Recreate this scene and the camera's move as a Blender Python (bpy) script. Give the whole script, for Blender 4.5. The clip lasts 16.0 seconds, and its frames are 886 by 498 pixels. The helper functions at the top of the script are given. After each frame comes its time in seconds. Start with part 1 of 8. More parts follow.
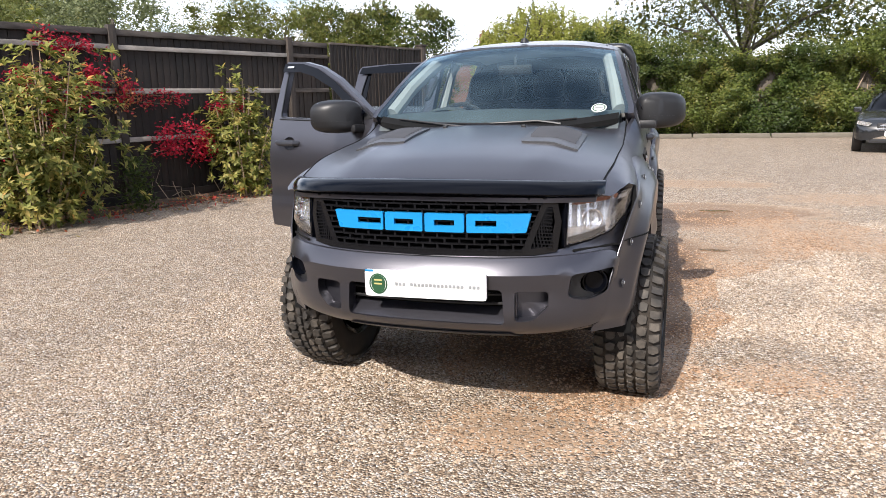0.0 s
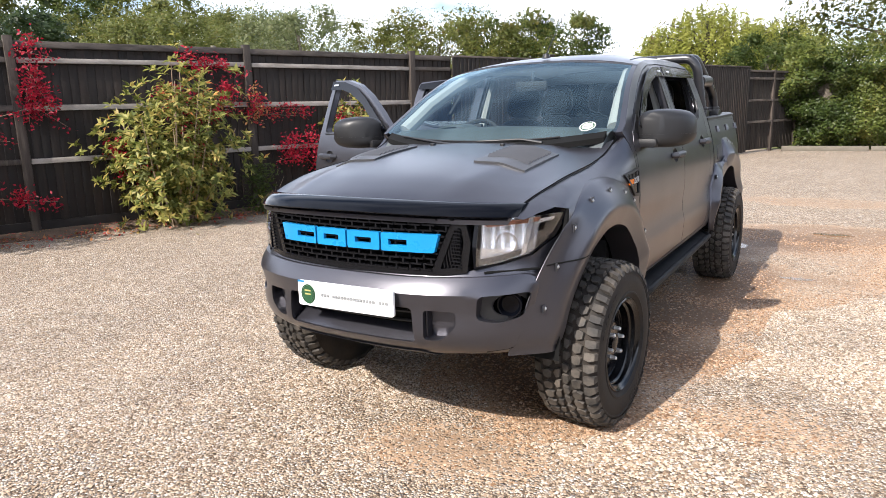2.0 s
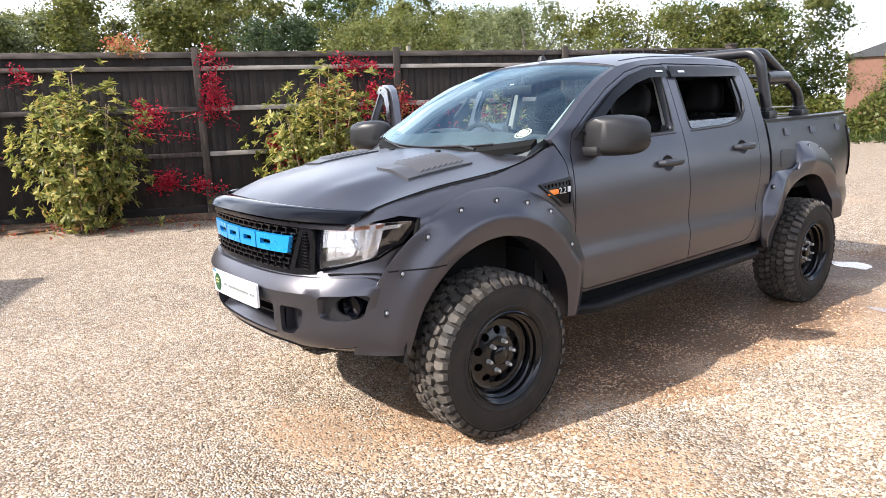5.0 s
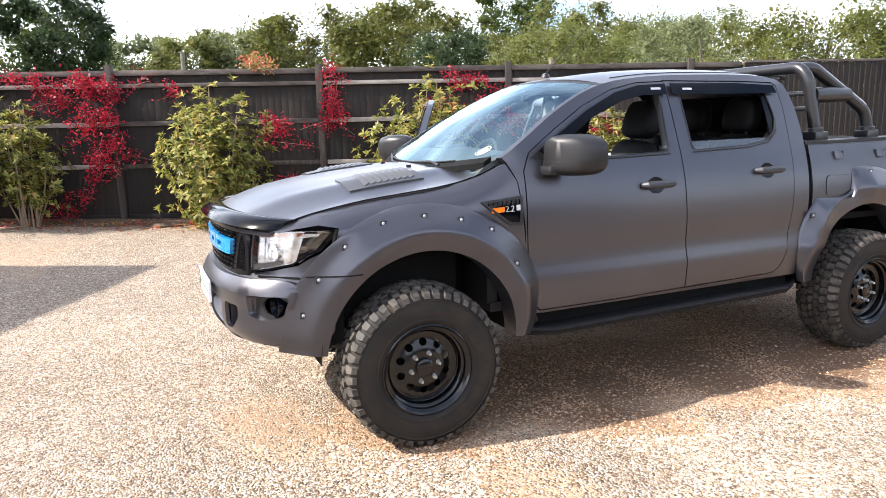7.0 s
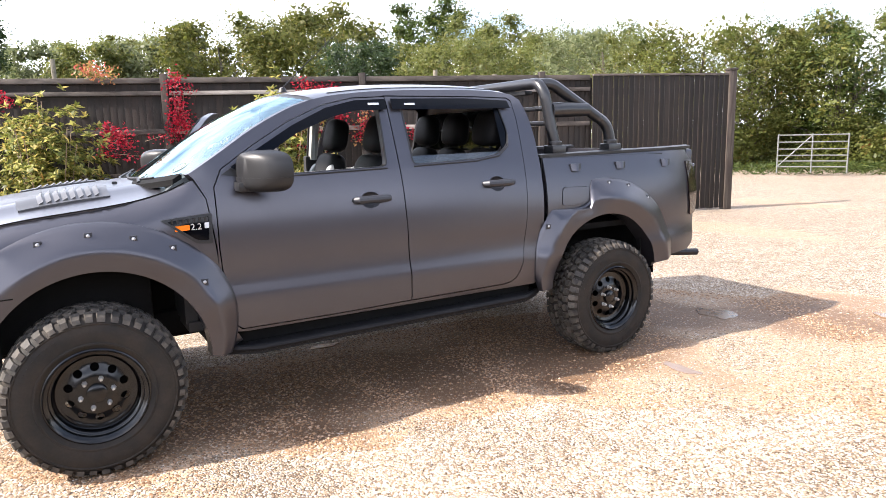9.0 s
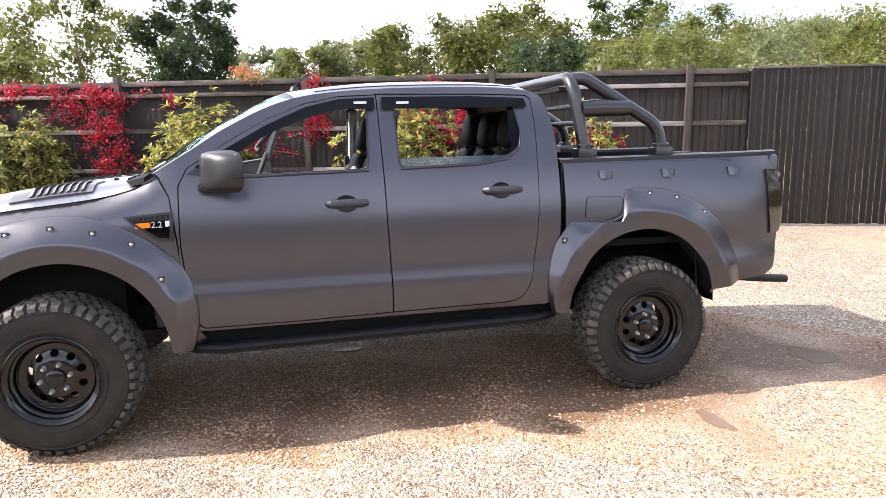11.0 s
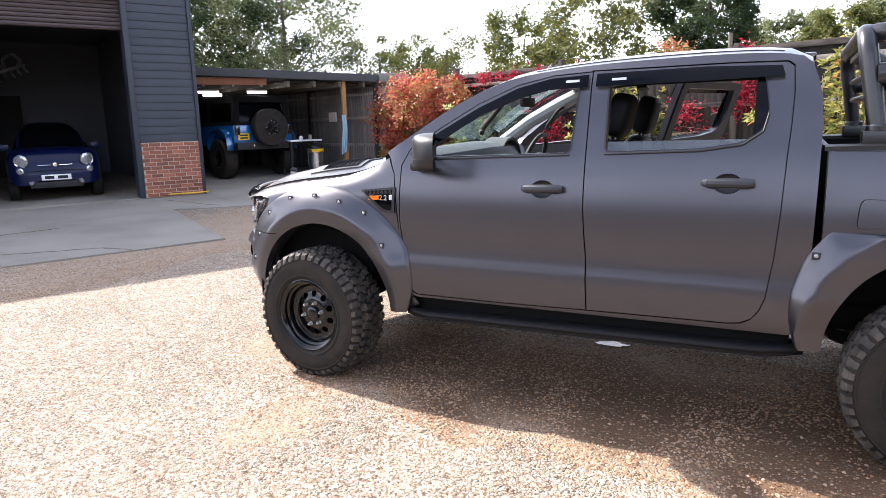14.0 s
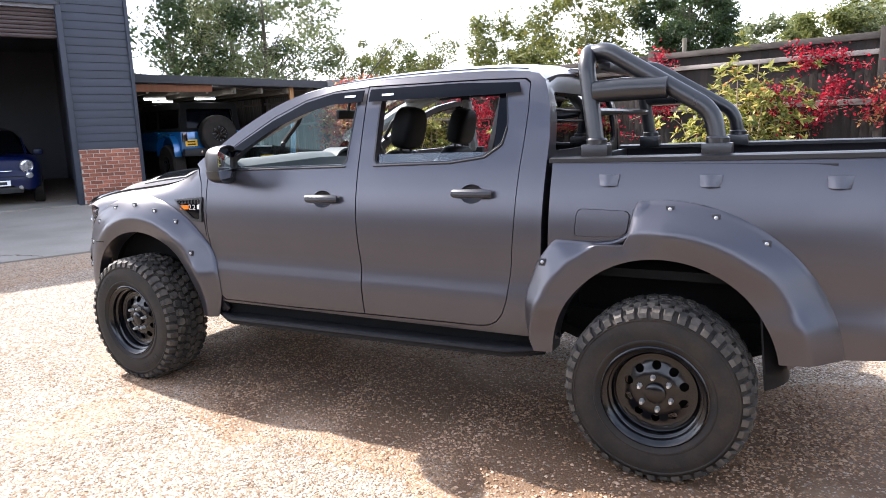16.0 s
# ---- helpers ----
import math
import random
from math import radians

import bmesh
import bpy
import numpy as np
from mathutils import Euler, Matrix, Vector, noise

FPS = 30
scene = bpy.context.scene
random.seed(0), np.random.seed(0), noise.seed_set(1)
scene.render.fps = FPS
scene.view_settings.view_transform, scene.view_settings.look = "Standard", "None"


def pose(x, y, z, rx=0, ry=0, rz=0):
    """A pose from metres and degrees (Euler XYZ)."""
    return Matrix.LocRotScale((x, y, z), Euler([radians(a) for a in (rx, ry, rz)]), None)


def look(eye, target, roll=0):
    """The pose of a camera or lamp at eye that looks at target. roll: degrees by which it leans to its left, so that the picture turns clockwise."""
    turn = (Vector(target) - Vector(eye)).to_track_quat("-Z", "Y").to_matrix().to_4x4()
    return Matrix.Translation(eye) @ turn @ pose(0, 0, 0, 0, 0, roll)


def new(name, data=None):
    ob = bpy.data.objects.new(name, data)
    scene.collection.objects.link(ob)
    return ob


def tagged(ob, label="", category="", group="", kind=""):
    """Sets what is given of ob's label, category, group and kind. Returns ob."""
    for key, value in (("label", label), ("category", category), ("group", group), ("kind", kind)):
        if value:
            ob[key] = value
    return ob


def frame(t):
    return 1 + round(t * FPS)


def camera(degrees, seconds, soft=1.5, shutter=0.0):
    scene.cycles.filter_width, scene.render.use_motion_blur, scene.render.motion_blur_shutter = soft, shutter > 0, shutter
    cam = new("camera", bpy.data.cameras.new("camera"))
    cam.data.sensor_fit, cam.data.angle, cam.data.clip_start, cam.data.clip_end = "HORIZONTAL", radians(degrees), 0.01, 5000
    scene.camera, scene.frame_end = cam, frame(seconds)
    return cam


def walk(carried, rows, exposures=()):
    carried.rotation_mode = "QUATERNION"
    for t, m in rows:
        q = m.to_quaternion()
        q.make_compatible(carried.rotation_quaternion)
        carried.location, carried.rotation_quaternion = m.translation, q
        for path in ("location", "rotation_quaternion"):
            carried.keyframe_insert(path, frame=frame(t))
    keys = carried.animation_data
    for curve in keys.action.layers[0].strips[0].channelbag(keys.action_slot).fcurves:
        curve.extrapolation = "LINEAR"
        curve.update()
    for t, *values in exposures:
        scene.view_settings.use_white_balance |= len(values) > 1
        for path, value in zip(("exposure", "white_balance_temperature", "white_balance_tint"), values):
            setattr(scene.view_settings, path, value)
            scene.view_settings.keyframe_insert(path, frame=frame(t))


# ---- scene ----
cam = camera(66.7, 16.0, soft=0.6)
PATH = [
    (0, (0.066, 0.093, 1.466), (-0.528, 1.953, 1.033), -1.4),
    (0.5, (0.285, 0.219, 1.484), (-0.437, 2.037, 1.071), -1.3),
    (1, (0.535, 0.285, 1.491), (-0.265, 2.075, 1.093), -1.3),
    (1.5, (0.79, 0.334, 1.501), (-0.134, 2.058, 1.083), -1.2),
    (2, (1.021, 0.46, 1.498), (-0.018, 2.122, 1.099), -1.6),
    (2.5, (1.255, 0.571, 1.517), (0.1, 2.162, 1.149), -1.5),
    (3, (1.543, 0.676, 1.52), (0.28, 2.176, 1.129), -1.3),
    (3.2, (1.619, 0.733, 1.521), (0.348, 2.225, 1.125), -1.3),
    (5.3, (2.38, 1.543, 1.528), (0.805, 2.714, 1.141), -1.6),
    (5.5, (2.445, 1.623, 1.523), (0.846, 2.765, 1.15), -1.2),
    (6, (2.661, 1.844, 1.523), (0.961, 2.839, 1.173), -1.2),
    (6.5, (2.817, 2.05, 1.526), (1.074, 2.961, 1.162), -1.2),
    (7, (2.948, 2.321, 1.525), (1.15, 3.124, 1.171), -1.2),
    (7.5, (3.094, 2.565, 1.52), (1.299, 3.373, 1.168), -1.1),
    (8, (3.253, 2.833, 1.528), (1.464, 3.655, 1.175), -1.1),
    (8.5, (3.339, 3.094, 1.518), (1.602, 4.02, 1.165), -1.3),
    (9, (3.46, 3.386, 1.532), (1.759, 4.384, 1.2), -1.3),
    (9.2, (3.515, 3.503, 1.532), (1.818, 4.51, 1.207), -1.2),
    (11.3, (3.601, 4.688, 1.532), (1.659, 5.035, 1.199), -0.9),
    (11.5, (3.576, 4.753, 1.527), (1.62, 5.003, 1.193), -1.0),
    (12, (3.527, 5.02, 1.528), (1.557, 4.903, 1.202), -0.7),
    (12.5, (3.511, 5.299, 1.53), (1.587, 4.882, 1.176), -0.5),
    (13, (3.438, 5.554, 1.523), (1.573, 4.931, 1.158), -1.1),
    (13.5, (3.331, 5.795, 1.53), (1.529, 5.007, 1.171), -1.0),
    (14, (3.28, 6.085, 1.535), (1.537, 5.178, 1.165), -1.5),
    (14.5, (3.207, 6.303, 1.547), (1.506, 5.326, 1.156), -1.5),
    (15, (3.069, 6.547, 1.548), (1.36, 5.584, 1.158), -1.4),
    (15.5, (2.999, 6.816, 1.545), (1.261, 5.894, 1.185), -1.6),
    (16, (2.931, 7.156, 1.556), (1.175, 6.269, 1.195), -1.7),
]
walk(cam, [(t, look(eye, target, roll)) for t, eye, target, roll in PATH], exposures=[(0.0, 0.97, 6280, 12), (1.5, 1.14, 6280, 12), (3.0, 1.27, 6280, 11), (5.5, 1.49, 6300, 12), (7.0, 1.65, 6330, 12), (8.5, 1.84, 6420, 14), (9.0, 1.82, 6420, 14), (11.5, 1.86, 6420, 16), (12.5, 2.02, 6330, 16), (13.5, 1.74, 6250, 16), (14.5, 1.66, 6180, 15), (16.0, 1.88, 6150, 14)])

# ---- world and sun ----
SUN_AZ, SUN_EL = 192.5, 40.5
to_sun = Vector((math.sin(radians(SUN_AZ)) * math.cos(radians(SUN_EL)), math.cos(radians(SUN_AZ)) * math.cos(radians(SUN_EL)), math.sin(radians(SUN_EL))))
world = bpy.data.worlds.new("sky")
scene.world = world
world.use_nodes = True
wn, wl = world.node_tree.nodes, world.node_tree.links
wn.clear()
sky = wn.new("ShaderNodeTexSky")
sky.sky_type, sky.sun_disc, sky.sun_elevation, sky.sun_rotation = "NISHITA", False, radians(SUN_EL), radians(SUN_AZ)
sky.dust_density, sky.air_density = 2.0, 1.0
wco, wmap, cloud, ramp, wmix, wbg, wout = (wn.new("ShaderNode" + k) for k in ("TexCoord", "Mapping", "TexNoise", "ValToRGB", "MixRGB", "Background", "OutputWorld"))
wmap.inputs["Scale"].default_value = (1.0, 1.0, 2.6)
cloud.inputs["Scale"].default_value, cloud.inputs["Detail"].default_value, cloud.inputs["Roughness"].default_value = 2.2, 7.0, 0.55
ramp.color_ramp.elements[0].position, ramp.color_ramp.elements[1].position = 0.36, 0.60
wmix.inputs[2].default_value = (17.0, 17.6, 19.0, 1)
wl.new(wco.outputs["Generated"], wmap.inputs[0]), wl.new(wmap.outputs[0], cloud.inputs["Vector"]), wl.new(cloud.outputs["Fac"], ramp.inputs[0])
wsep, wel, wmul = wn.new("ShaderNodeSeparateXYZ"), wn.new("ShaderNodeMapRange"), wn.new("ShaderNodeMath")
wel.inputs[1].default_value, wel.inputs[2].default_value, wel.inputs[3].default_value, wel.inputs[4].default_value = 0.20, 0.55, 1.0, 0.30
wmul.operation = "MULTIPLY"
wl.new(wco.outputs["Generated"], wsep.inputs[0]), wl.new(wsep.outputs["Z"], wel.inputs[0]), wl.new(ramp.outputs[0], wmul.inputs[0]), wl.new(wel.outputs[0], wmul.inputs[1])
wl.new(wmul.outputs[0], wmix.inputs[0]), wl.new(sky.outputs[0], wmix.inputs[1]), wl.new(wmix.outputs[0], wbg.inputs[0]), wl.new(wbg.outputs[0], wout.inputs[0])
wbg.inputs[1].default_value = 0.094
sun = new("sun", bpy.data.lights.new("sun", "SUN"))
sun.data.energy, sun.data.angle, sun.data.color = 4.0, radians(0.55), (1.0, 0.93, 0.83)
sun.matrix_world = look(to_sun * 50, (0, 0, 0))


# ---- materials ----
def mat(name, base, rough=0.6, metal=0.0, var=0.15, scale=6.0, fine=60.0, bump=0.0, dist=0.01, spec=0.5, coat=0.0, stretch=(1, 1, 1), other=None, amount=0.5, perobj=0.0, island=0.0, trans=0.0, rvar=0.08):
    """A surface with variation at two scales: broad patches and fine grain."""
    m = bpy.data.materials.new(name)
    m.use_nodes = True
    n, l = m.node_tree.nodes, m.node_tree.links
    b = n["Principled BSDF"]
    co, mp, n1, n2, mix1, hsv, bp = (n.new("ShaderNode" + k) for k in ("TexCoord", "Mapping", "TexNoise", "TexNoise", "MixRGB", "HueSaturation", "Bump"))
    mp.inputs["Scale"].default_value = stretch
    n1.inputs["Scale"].default_value, n1.inputs["Detail"].default_value = scale, 4.0
    n2.inputs["Scale"].default_value, n2.inputs["Detail"].default_value = fine, 3.0
    l.new(co.outputs["Object"], mp.inputs[0]), l.new(mp.outputs[0], n1.inputs["Vector"]), l.new(mp.outputs[0], n2.inputs["Vector"])
    cr = n.new("ShaderNodeMapRange")
    cr.inputs[1].default_value, cr.inputs[2].default_value = 0.38, 0.66
    l.new(n1.outputs["Fac"], cr.inputs[0])
    mul = n.new("ShaderNodeMath")
    mul.operation, mul.inputs[1].default_value = "MULTIPLY", amount if other else 0.5
    l.new(cr.outputs[0], mul.inputs[0]), l.new(mul.outputs[0], mix1.inputs[0])
    mix1.inputs[1].default_value = (*base, 1)
    mix1.inputs[2].default_value = (*(other or tuple(c * (1 - var) for c in base)), 1)
    l.new(mix1.outputs[0], hsv.inputs["Color"])
    val = n.new("ShaderNodeMapRange")
    val.inputs[3].default_value, val.inputs[4].default_value = 1 - var, 1 + var
    l.new(n2.outputs["Fac"], val.inputs[0])
    last = val.outputs[0]
    for k, spread in (("o", perobj), ("i", island)):
        if spread:
            src = n.new("ShaderNodeObjectInfo").outputs["Random"] if k == "o" else n.new("ShaderNodeNewGeometry").outputs["Random Per Island"]
            r, mm = n.new("ShaderNodeMapRange"), n.new("ShaderNodeMath")
            r.inputs[3].default_value, r.inputs[4].default_value, mm.operation = 1 - spread, 1 + spread, "MULTIPLY"
            l.new(src, r.inputs[0]), l.new(r.outputs[0], mm.inputs[0]), l.new(last, mm.inputs[1])
            last = mm.outputs[0]
    l.new(last, hsv.inputs["Value"]), l.new(hsv.outputs[0], b.inputs["Base Color"])
    rr = n.new("ShaderNodeMapRange")
    rr.inputs[3].default_value, rr.inputs[4].default_value = max(rough - rvar, 0.02), min(rough + rvar, 1)
    l.new(n1.outputs["Fac"], rr.inputs[0]), l.new(rr.outputs[0], b.inputs["Roughness"])
    b.inputs["Metallic"].default_value, b.inputs["Specular IOR Level"].default_value, b.inputs["Coat Weight"].default_value = metal, spec, coat
    b.inputs["Coat Roughness"].default_value = 0.05
    if bump:
        bp.inputs["Strength"].default_value, bp.inputs["Distance"].default_value = bump, dist
        l.new(n2.outputs["Fac"], bp.inputs["Height"]), l.new(bp.outputs[0], b.inputs["Normal"])
    return m


def leaf_mat(name, stops, rough=0.5, drift=0.55):
    """Leaves: each one takes its own colour out of the stops and lets some light through."""
    m = bpy.data.materials.new(name)
    m.use_nodes = True
    n, l = m.node_tree.nodes, m.node_tree.links
    b, out = n["Principled BSDF"], n["Material Output"]
    geo, cr, co, ns, hs, tr, mx = (n.new("ShaderNode" + k) for k in ("NewGeometry", "ValToRGB", "TexCoord", "TexNoise", "HueSaturation", "BsdfTranslucent", "MixShader"))
    el = cr.color_ramp.elements
    while len(el) < len(stops):
        el.new(0.5)
    for i, (p, c) in enumerate(stops):
        el[i].position, el[i].color = p, (*c, 1)
    cn, cm, mixv = n.new("ShaderNodeTexNoise"), n.new("ShaderNodeMapRange"), n.new("ShaderNodeMix")
    cn.inputs["Scale"].default_value, cn.inputs["Detail"].default_value = 1.3, 4.0
    cm.inputs[1].default_value, cm.inputs[2].default_value = 0.34, 0.68
    mixv.inputs["Factor"].default_value = drift
    l.new(co.outputs["Object"], cn.inputs["Vector"]), l.new(cn.outputs["Fac"], cm.inputs[0])
    l.new(geo.outputs["Random Per Island"], mixv.inputs["A"]), l.new(cm.outputs[0], mixv.inputs["B"]), l.new(mixv.outputs["Result"], cr.inputs[0])
    l.new(co.outputs["Object"], ns.inputs["Vector"])
    ns.inputs["Scale"].default_value = 0.9
    v = n.new("ShaderNodeMapRange")
    v.inputs[3].default_value, v.inputs[4].default_value = 0.6, 1.4
    l.new(ns.outputs["Fac"], v.inputs[0]), l.new(v.outputs[0], hs.inputs["Value"]), l.new(cr.outputs[0], hs.inputs["Color"])
    l.new(hs.outputs[0], b.inputs["Base Color"]), l.new(hs.outputs[0], tr.inputs["Color"])
    b.inputs["Roughness"].default_value, b.inputs["Specular IOR Level"].default_value = rough, 0.35
    mx.inputs[0].default_value = 0.48
    l.new(b.outputs[0], mx.inputs[1]), l.new(tr.outputs[0], mx.inputs[2]), l.new(mx.outputs[0], out.inputs["Surface"])
    return m


def glass_mat(name, tint, rough=0.01, f0=0.09, sheen=(1, 1, 1)):
    """A thin pane: clear by its tint, with a mirror gloss coloured by sheen."""
    m = bpy.data.materials.new(name)
    m.use_nodes = True
    n, l = m.node_tree.nodes, m.node_tree.links
    n.remove(n["Principled BSDF"])
    tr, gl, lw, pw, fr, mx = (n.new("ShaderNode" + k) for k in ("BsdfTransparent", "BsdfGlossy", "LayerWeight", "Math", "MapRange", "MixShader"))
    tr.inputs[0].default_value = (*tint, 1)
    gl.inputs["Roughness"].default_value = rough
    gl.inputs[0].default_value = (*sheen, 1)
    lw.inputs[0].default_value = 0.5
    pw.operation, pw.inputs[1].default_value = "POWER", 4.6
    fr.inputs[3].default_value = f0
    l.new(lw.outputs["Facing"], pw.inputs[0]), l.new(pw.outputs[0], fr.inputs[0])
    l.new(fr.outputs[0], mx.inputs[0]), l.new(tr.outputs[0], mx.inputs[1]), l.new(gl.outputs[0], mx.inputs[2])
    l.new(mx.outputs[0], n["Material Output"].inputs["Surface"])
    return m


PAINT = mat("matt_grey_paint", (0.057, 0.0558, 0.0675), 0.335, 0.74, 0.10, 2.2, 420, 0.10, 0.0005, spec=0.9, rvar=0.05)
PAINT.node_tree.nodes["Principled BSDF"].inputs["Coat Weight"].default_value = 0.45
PAINT.node_tree.nodes["Principled BSDF"].inputs["Coat Roughness"].default_value = 0.25
PLASTIC = mat("satin_black_plastic", (0.011, 0.011, 0.012), 0.45, 0, 0.15, 5, 250, 0.1, 0.0006, spec=0.4)
SCOOP = mat("weathered_scoop_plastic", (0.040, 0.040, 0.043), 0.38, 0, 0.2, 9, 200, 0.1, 0.0006, spec=0.6)
GLOSSBLK = mat("gloss_black_acrylic", (0.002, 0.0024, 0.004), 0.09, 0, 0.1, 4, 80, rvar=0.03, spec=0.15)
GRILLE = mat("gloss_black_grille", (0.006, 0.006, 0.007), 0.22, 0, 0.1, 4, 80, spec=0.32)
BARBLK = mat("satin_black_tube_paint", (0.013, 0.0135, 0.016), 0.30, 0, 0.15, 6, 200, 0.05, 0.0005, spec=0.55)
DARK = mat("underbody_black", (0.004, 0.004, 0.004), 0.9, 0, 0.3, 4, 40, spec=0.2)
RUBBER = mat("tyre_rubber", (0.0135, 0.0122, 0.011), 0.72, 0, 0.25, 7, 90, 0.25, 0.002, other=(0.042, 0.031, 0.022), amount=0.5, spec=0.25)
RIM = mat("black_steel_wheel", (0.003, 0.0031, 0.0038), 0.20, 0.0, 0.2, 6, 120, spec=0.42)
NUT = mat("bright_steel_nut", (0.50, 0.49, 0.47), 0.36, 0.6, 0.12, 60, 200)
TREAD = mat("dusty_tread_rubber", (0.026, 0.0235, 0.021), 0.70, 0, 0.3, 14, 120, 0.25, 0.002, other=(0.085, 0.072, 0.058), amount=0.8, island=0.35, spec=0.4)
CHROME = mat("chrome", (0.75, 0.75, 0.76), 0.12, 1.0, 0.05, 10, 80)
BLUE = mat("blue_gloss_paint", (0.010, 0.195, 0.46), 0.28, 0, 0.08, 5, 90, coat=0.3)
WHITE = mat("white_plate_plastic", (0.80, 0.80, 0.80), 0.30, 0, 0.03, 6, 60, coat=0.2)
STEPBLK = mat("black_step_plastic", (0.007, 0.007, 0.008), 0.6, 0, 0.2, 6, 200, 0.2, 0.001, spec=0.22)
TEXTGREY = mat("grey_print", (0.22, 0.23, 0.23), 0.5, 0, 0.05)
GREEN = mat("dark_green_print", (0.014, 0.060, 0.024), 0.5, 0, 0.2, 40, 200)
GOLD = mat("gold_print", (0.42, 0.36, 0.14), 0.5, 0, 0.1)
DULLAMBER = mat("dull_amber_lens", (0.36, 0.15, 0.085), 0.25, 0, 0.1, 20, 100)
AMBER = mat("amber_lens", (0.85, 0.20, 0.01), 0.2, 0, 0.1, 20, 100, coat=0.5)
SILVER = mat("silver_badge", (0.62, 0.62, 0.63), 0.3, 0.6, 0.05)
REFLECTOR = mat("lamp_reflector", (0.78, 0.79, 0.81), 0.12, 0.80, 0.15, 25, 70, 0.25, 0.006, stretch=(6, 6, 0.8))
LENS = glass_mat("clear_lens", (0.97, 0.97, 0.98))
# blue sheen colours the gloss, standing in for a bluer reflected sky
GLASS = glass_mat("windscreen_glass", (0.60, 0.70, 0.69), f0=0.085, sheen=(0.66, 0.90, 1.0))
SIDEGLASS = glass_mat("side_glass", (0.62, 0.66, 0.66))
PRIVACY = glass_mat("tinted_rear_glass", (0.10, 0.11, 0.11))
DARKLENS = mat("smoked_lens", (0.020, 0.012, 0.012), 0.12, 0, 0.2, 10, 60, coat=0.6)
TRIM = mat("cabin_black_trim", (0.010, 0.010, 0.011), 0.65, 0, 0.2, 8, 200, 0.1, 0.001)
CABGREY = mat("cabin_grey_lining", (0.36, 0.36, 0.35), 0.8, 0, 0.1, 8, 200)
SEAT = mat("black_seat_leather", (0.007, 0.007, 0.008), 0.6, 0, 0.2, 10, 150, 0.15, 0.002, spec=0.2)
HANDLE = mat("gunmetal_handle_paint", (0.030, 0.031, 0.037), 0.42, 0.3, 0.1, 8, 200, 0.05, 0.0005)
DASH = mat("grey_dashboard_skin", (0.060, 0.070, 0.072), 0.6, 0, 0.15, 8, 200, 0.1, 0.001)
SEATPALE = mat("pale_seat_panel", (0.42, 0.43, 0.45), 0.6, 0, 0.08, 10, 150)
MIRROR = mat("mirror_glass", (0.85, 0.87, 0.9), 0.02, 1.0, 0.01, rvar=0.01)
FENCE = mat("creosoted_fence_board", (0.0105, 0.0066, 0.0045), 0.82, 0, 0.35, 3, 40, 0.5, 0.004, stretch=(6, 6, 0.6), other=(0.033, 0.0215, 0.0150), amount=0.7, perobj=0.45, island=0.35)
FPOST = mat("weathered_fence_post", (0.022, 0.0150, 0.0112), 0.8, 0, 0.3, 3, 40, 0.5, 0.004, stretch=(9, 9, 0.7), other=(0.075, 0.060, 0.048), amount=0.6, perobj=0.25)
# rails in the carport, coloured paler for sun on their top edges
SUNLIT_RAIL = mat("sunlit_fence_rail", (0.30, 0.27, 0.24), 0.85, 0, 0.3, 3, 30, 0.5, 0.004, stretch=(1, 1, 4), other=(0.12, 0.105, 0.09), amount=0.6)
CAP = mat("weathered_capping_rail", (0.095, 0.078, 0.065), 0.8, 0, 0.3, 3, 30, 0.5, 0.004, stretch=(1, 1, 4), other=(0.026, 0.020, 0.016), amount=0.8, perobj=0.25)
# weathered grey boards, lightened as well for daylight entering the carport
GREYBOARD = mat("lightened_weathered_board", (0.125, 0.112, 0.103), 0.85, 0, 0.3, 3, 40, 0.5, 0.004, stretch=(8, 8, 0.5), other=(0.30, 0.27, 0.25), amount=0.7, perobj=0.3)
NEWPOST = mat("honey_timber", (0.36, 0.19, 0.07), 0.7, 0, 0.2, 3, 40, 0.3, 0.003, stretch=(5, 5, 0.6))
BEAM = mat("red_brown_timber", (0.19, 0.072, 0.032), 0.75, 0, 0.25, 3, 40, 0.3, 0.003, stretch=(5, 5, 0.6))
CLAD = mat("dark_navy_cladding", (0.021, 0.026, 0.040), 0.55, 0, 0.18, 3, 60, 0.25, 0.002, stretch=(1, 1, 5), perobj=0.10)
BRICK = mat("red_brick", (0.30, 0.105, 0.060), 0.85, 0, 0.25, 12, 90, 0.5, 0.004, other=(0.16, 0.060, 0.042), amount=0.6, perobj=0.35)
DULLBRICK = mat("dull_far_brick", (0.17, 0.085, 0.060), 0.9, 0, 0.25, 4, 30)
MORTAR = mat("lime_mortar", (0.42, 0.37, 0.31), 0.95, 0, 0.15, 20, 120, 0.4, 0.003)
CONCRETE = mat("yard_concrete", (0.265, 0.240, 0.205), 0.85, 0, 0.20, 0.8, 45, 0.3, 0.003, other=(0.175, 0.158, 0.135), amount=0.7)
SHUTTER = mat("brown_roller_shutter", (0.055, 0.037, 0.035), 0.5, 0.1, 0.12, 4, 60)
INWALL = mat("garage_wall_grey", (0.17, 0.17, 0.185), 0.9, 0, 0.15, 1.5, 30)
FELT = mat("roofing_felt", (0.05, 0.052, 0.056), 0.9, 0, 0.2, 3, 60, 0.3, 0.003)
BRIGHTBLUE = mat("bright_blue_car_paint", (0.007, 0.105, 0.30), 0.22, 0.2, 0.05, 3, 60, coat=0.7)
DEEPBLUE = mat("deep_blue_car_paint", (0.0025, 0.0065, 0.042), 0.30, 0.0, 0.05, 3, 60, coat=0.05, spec=0.25)
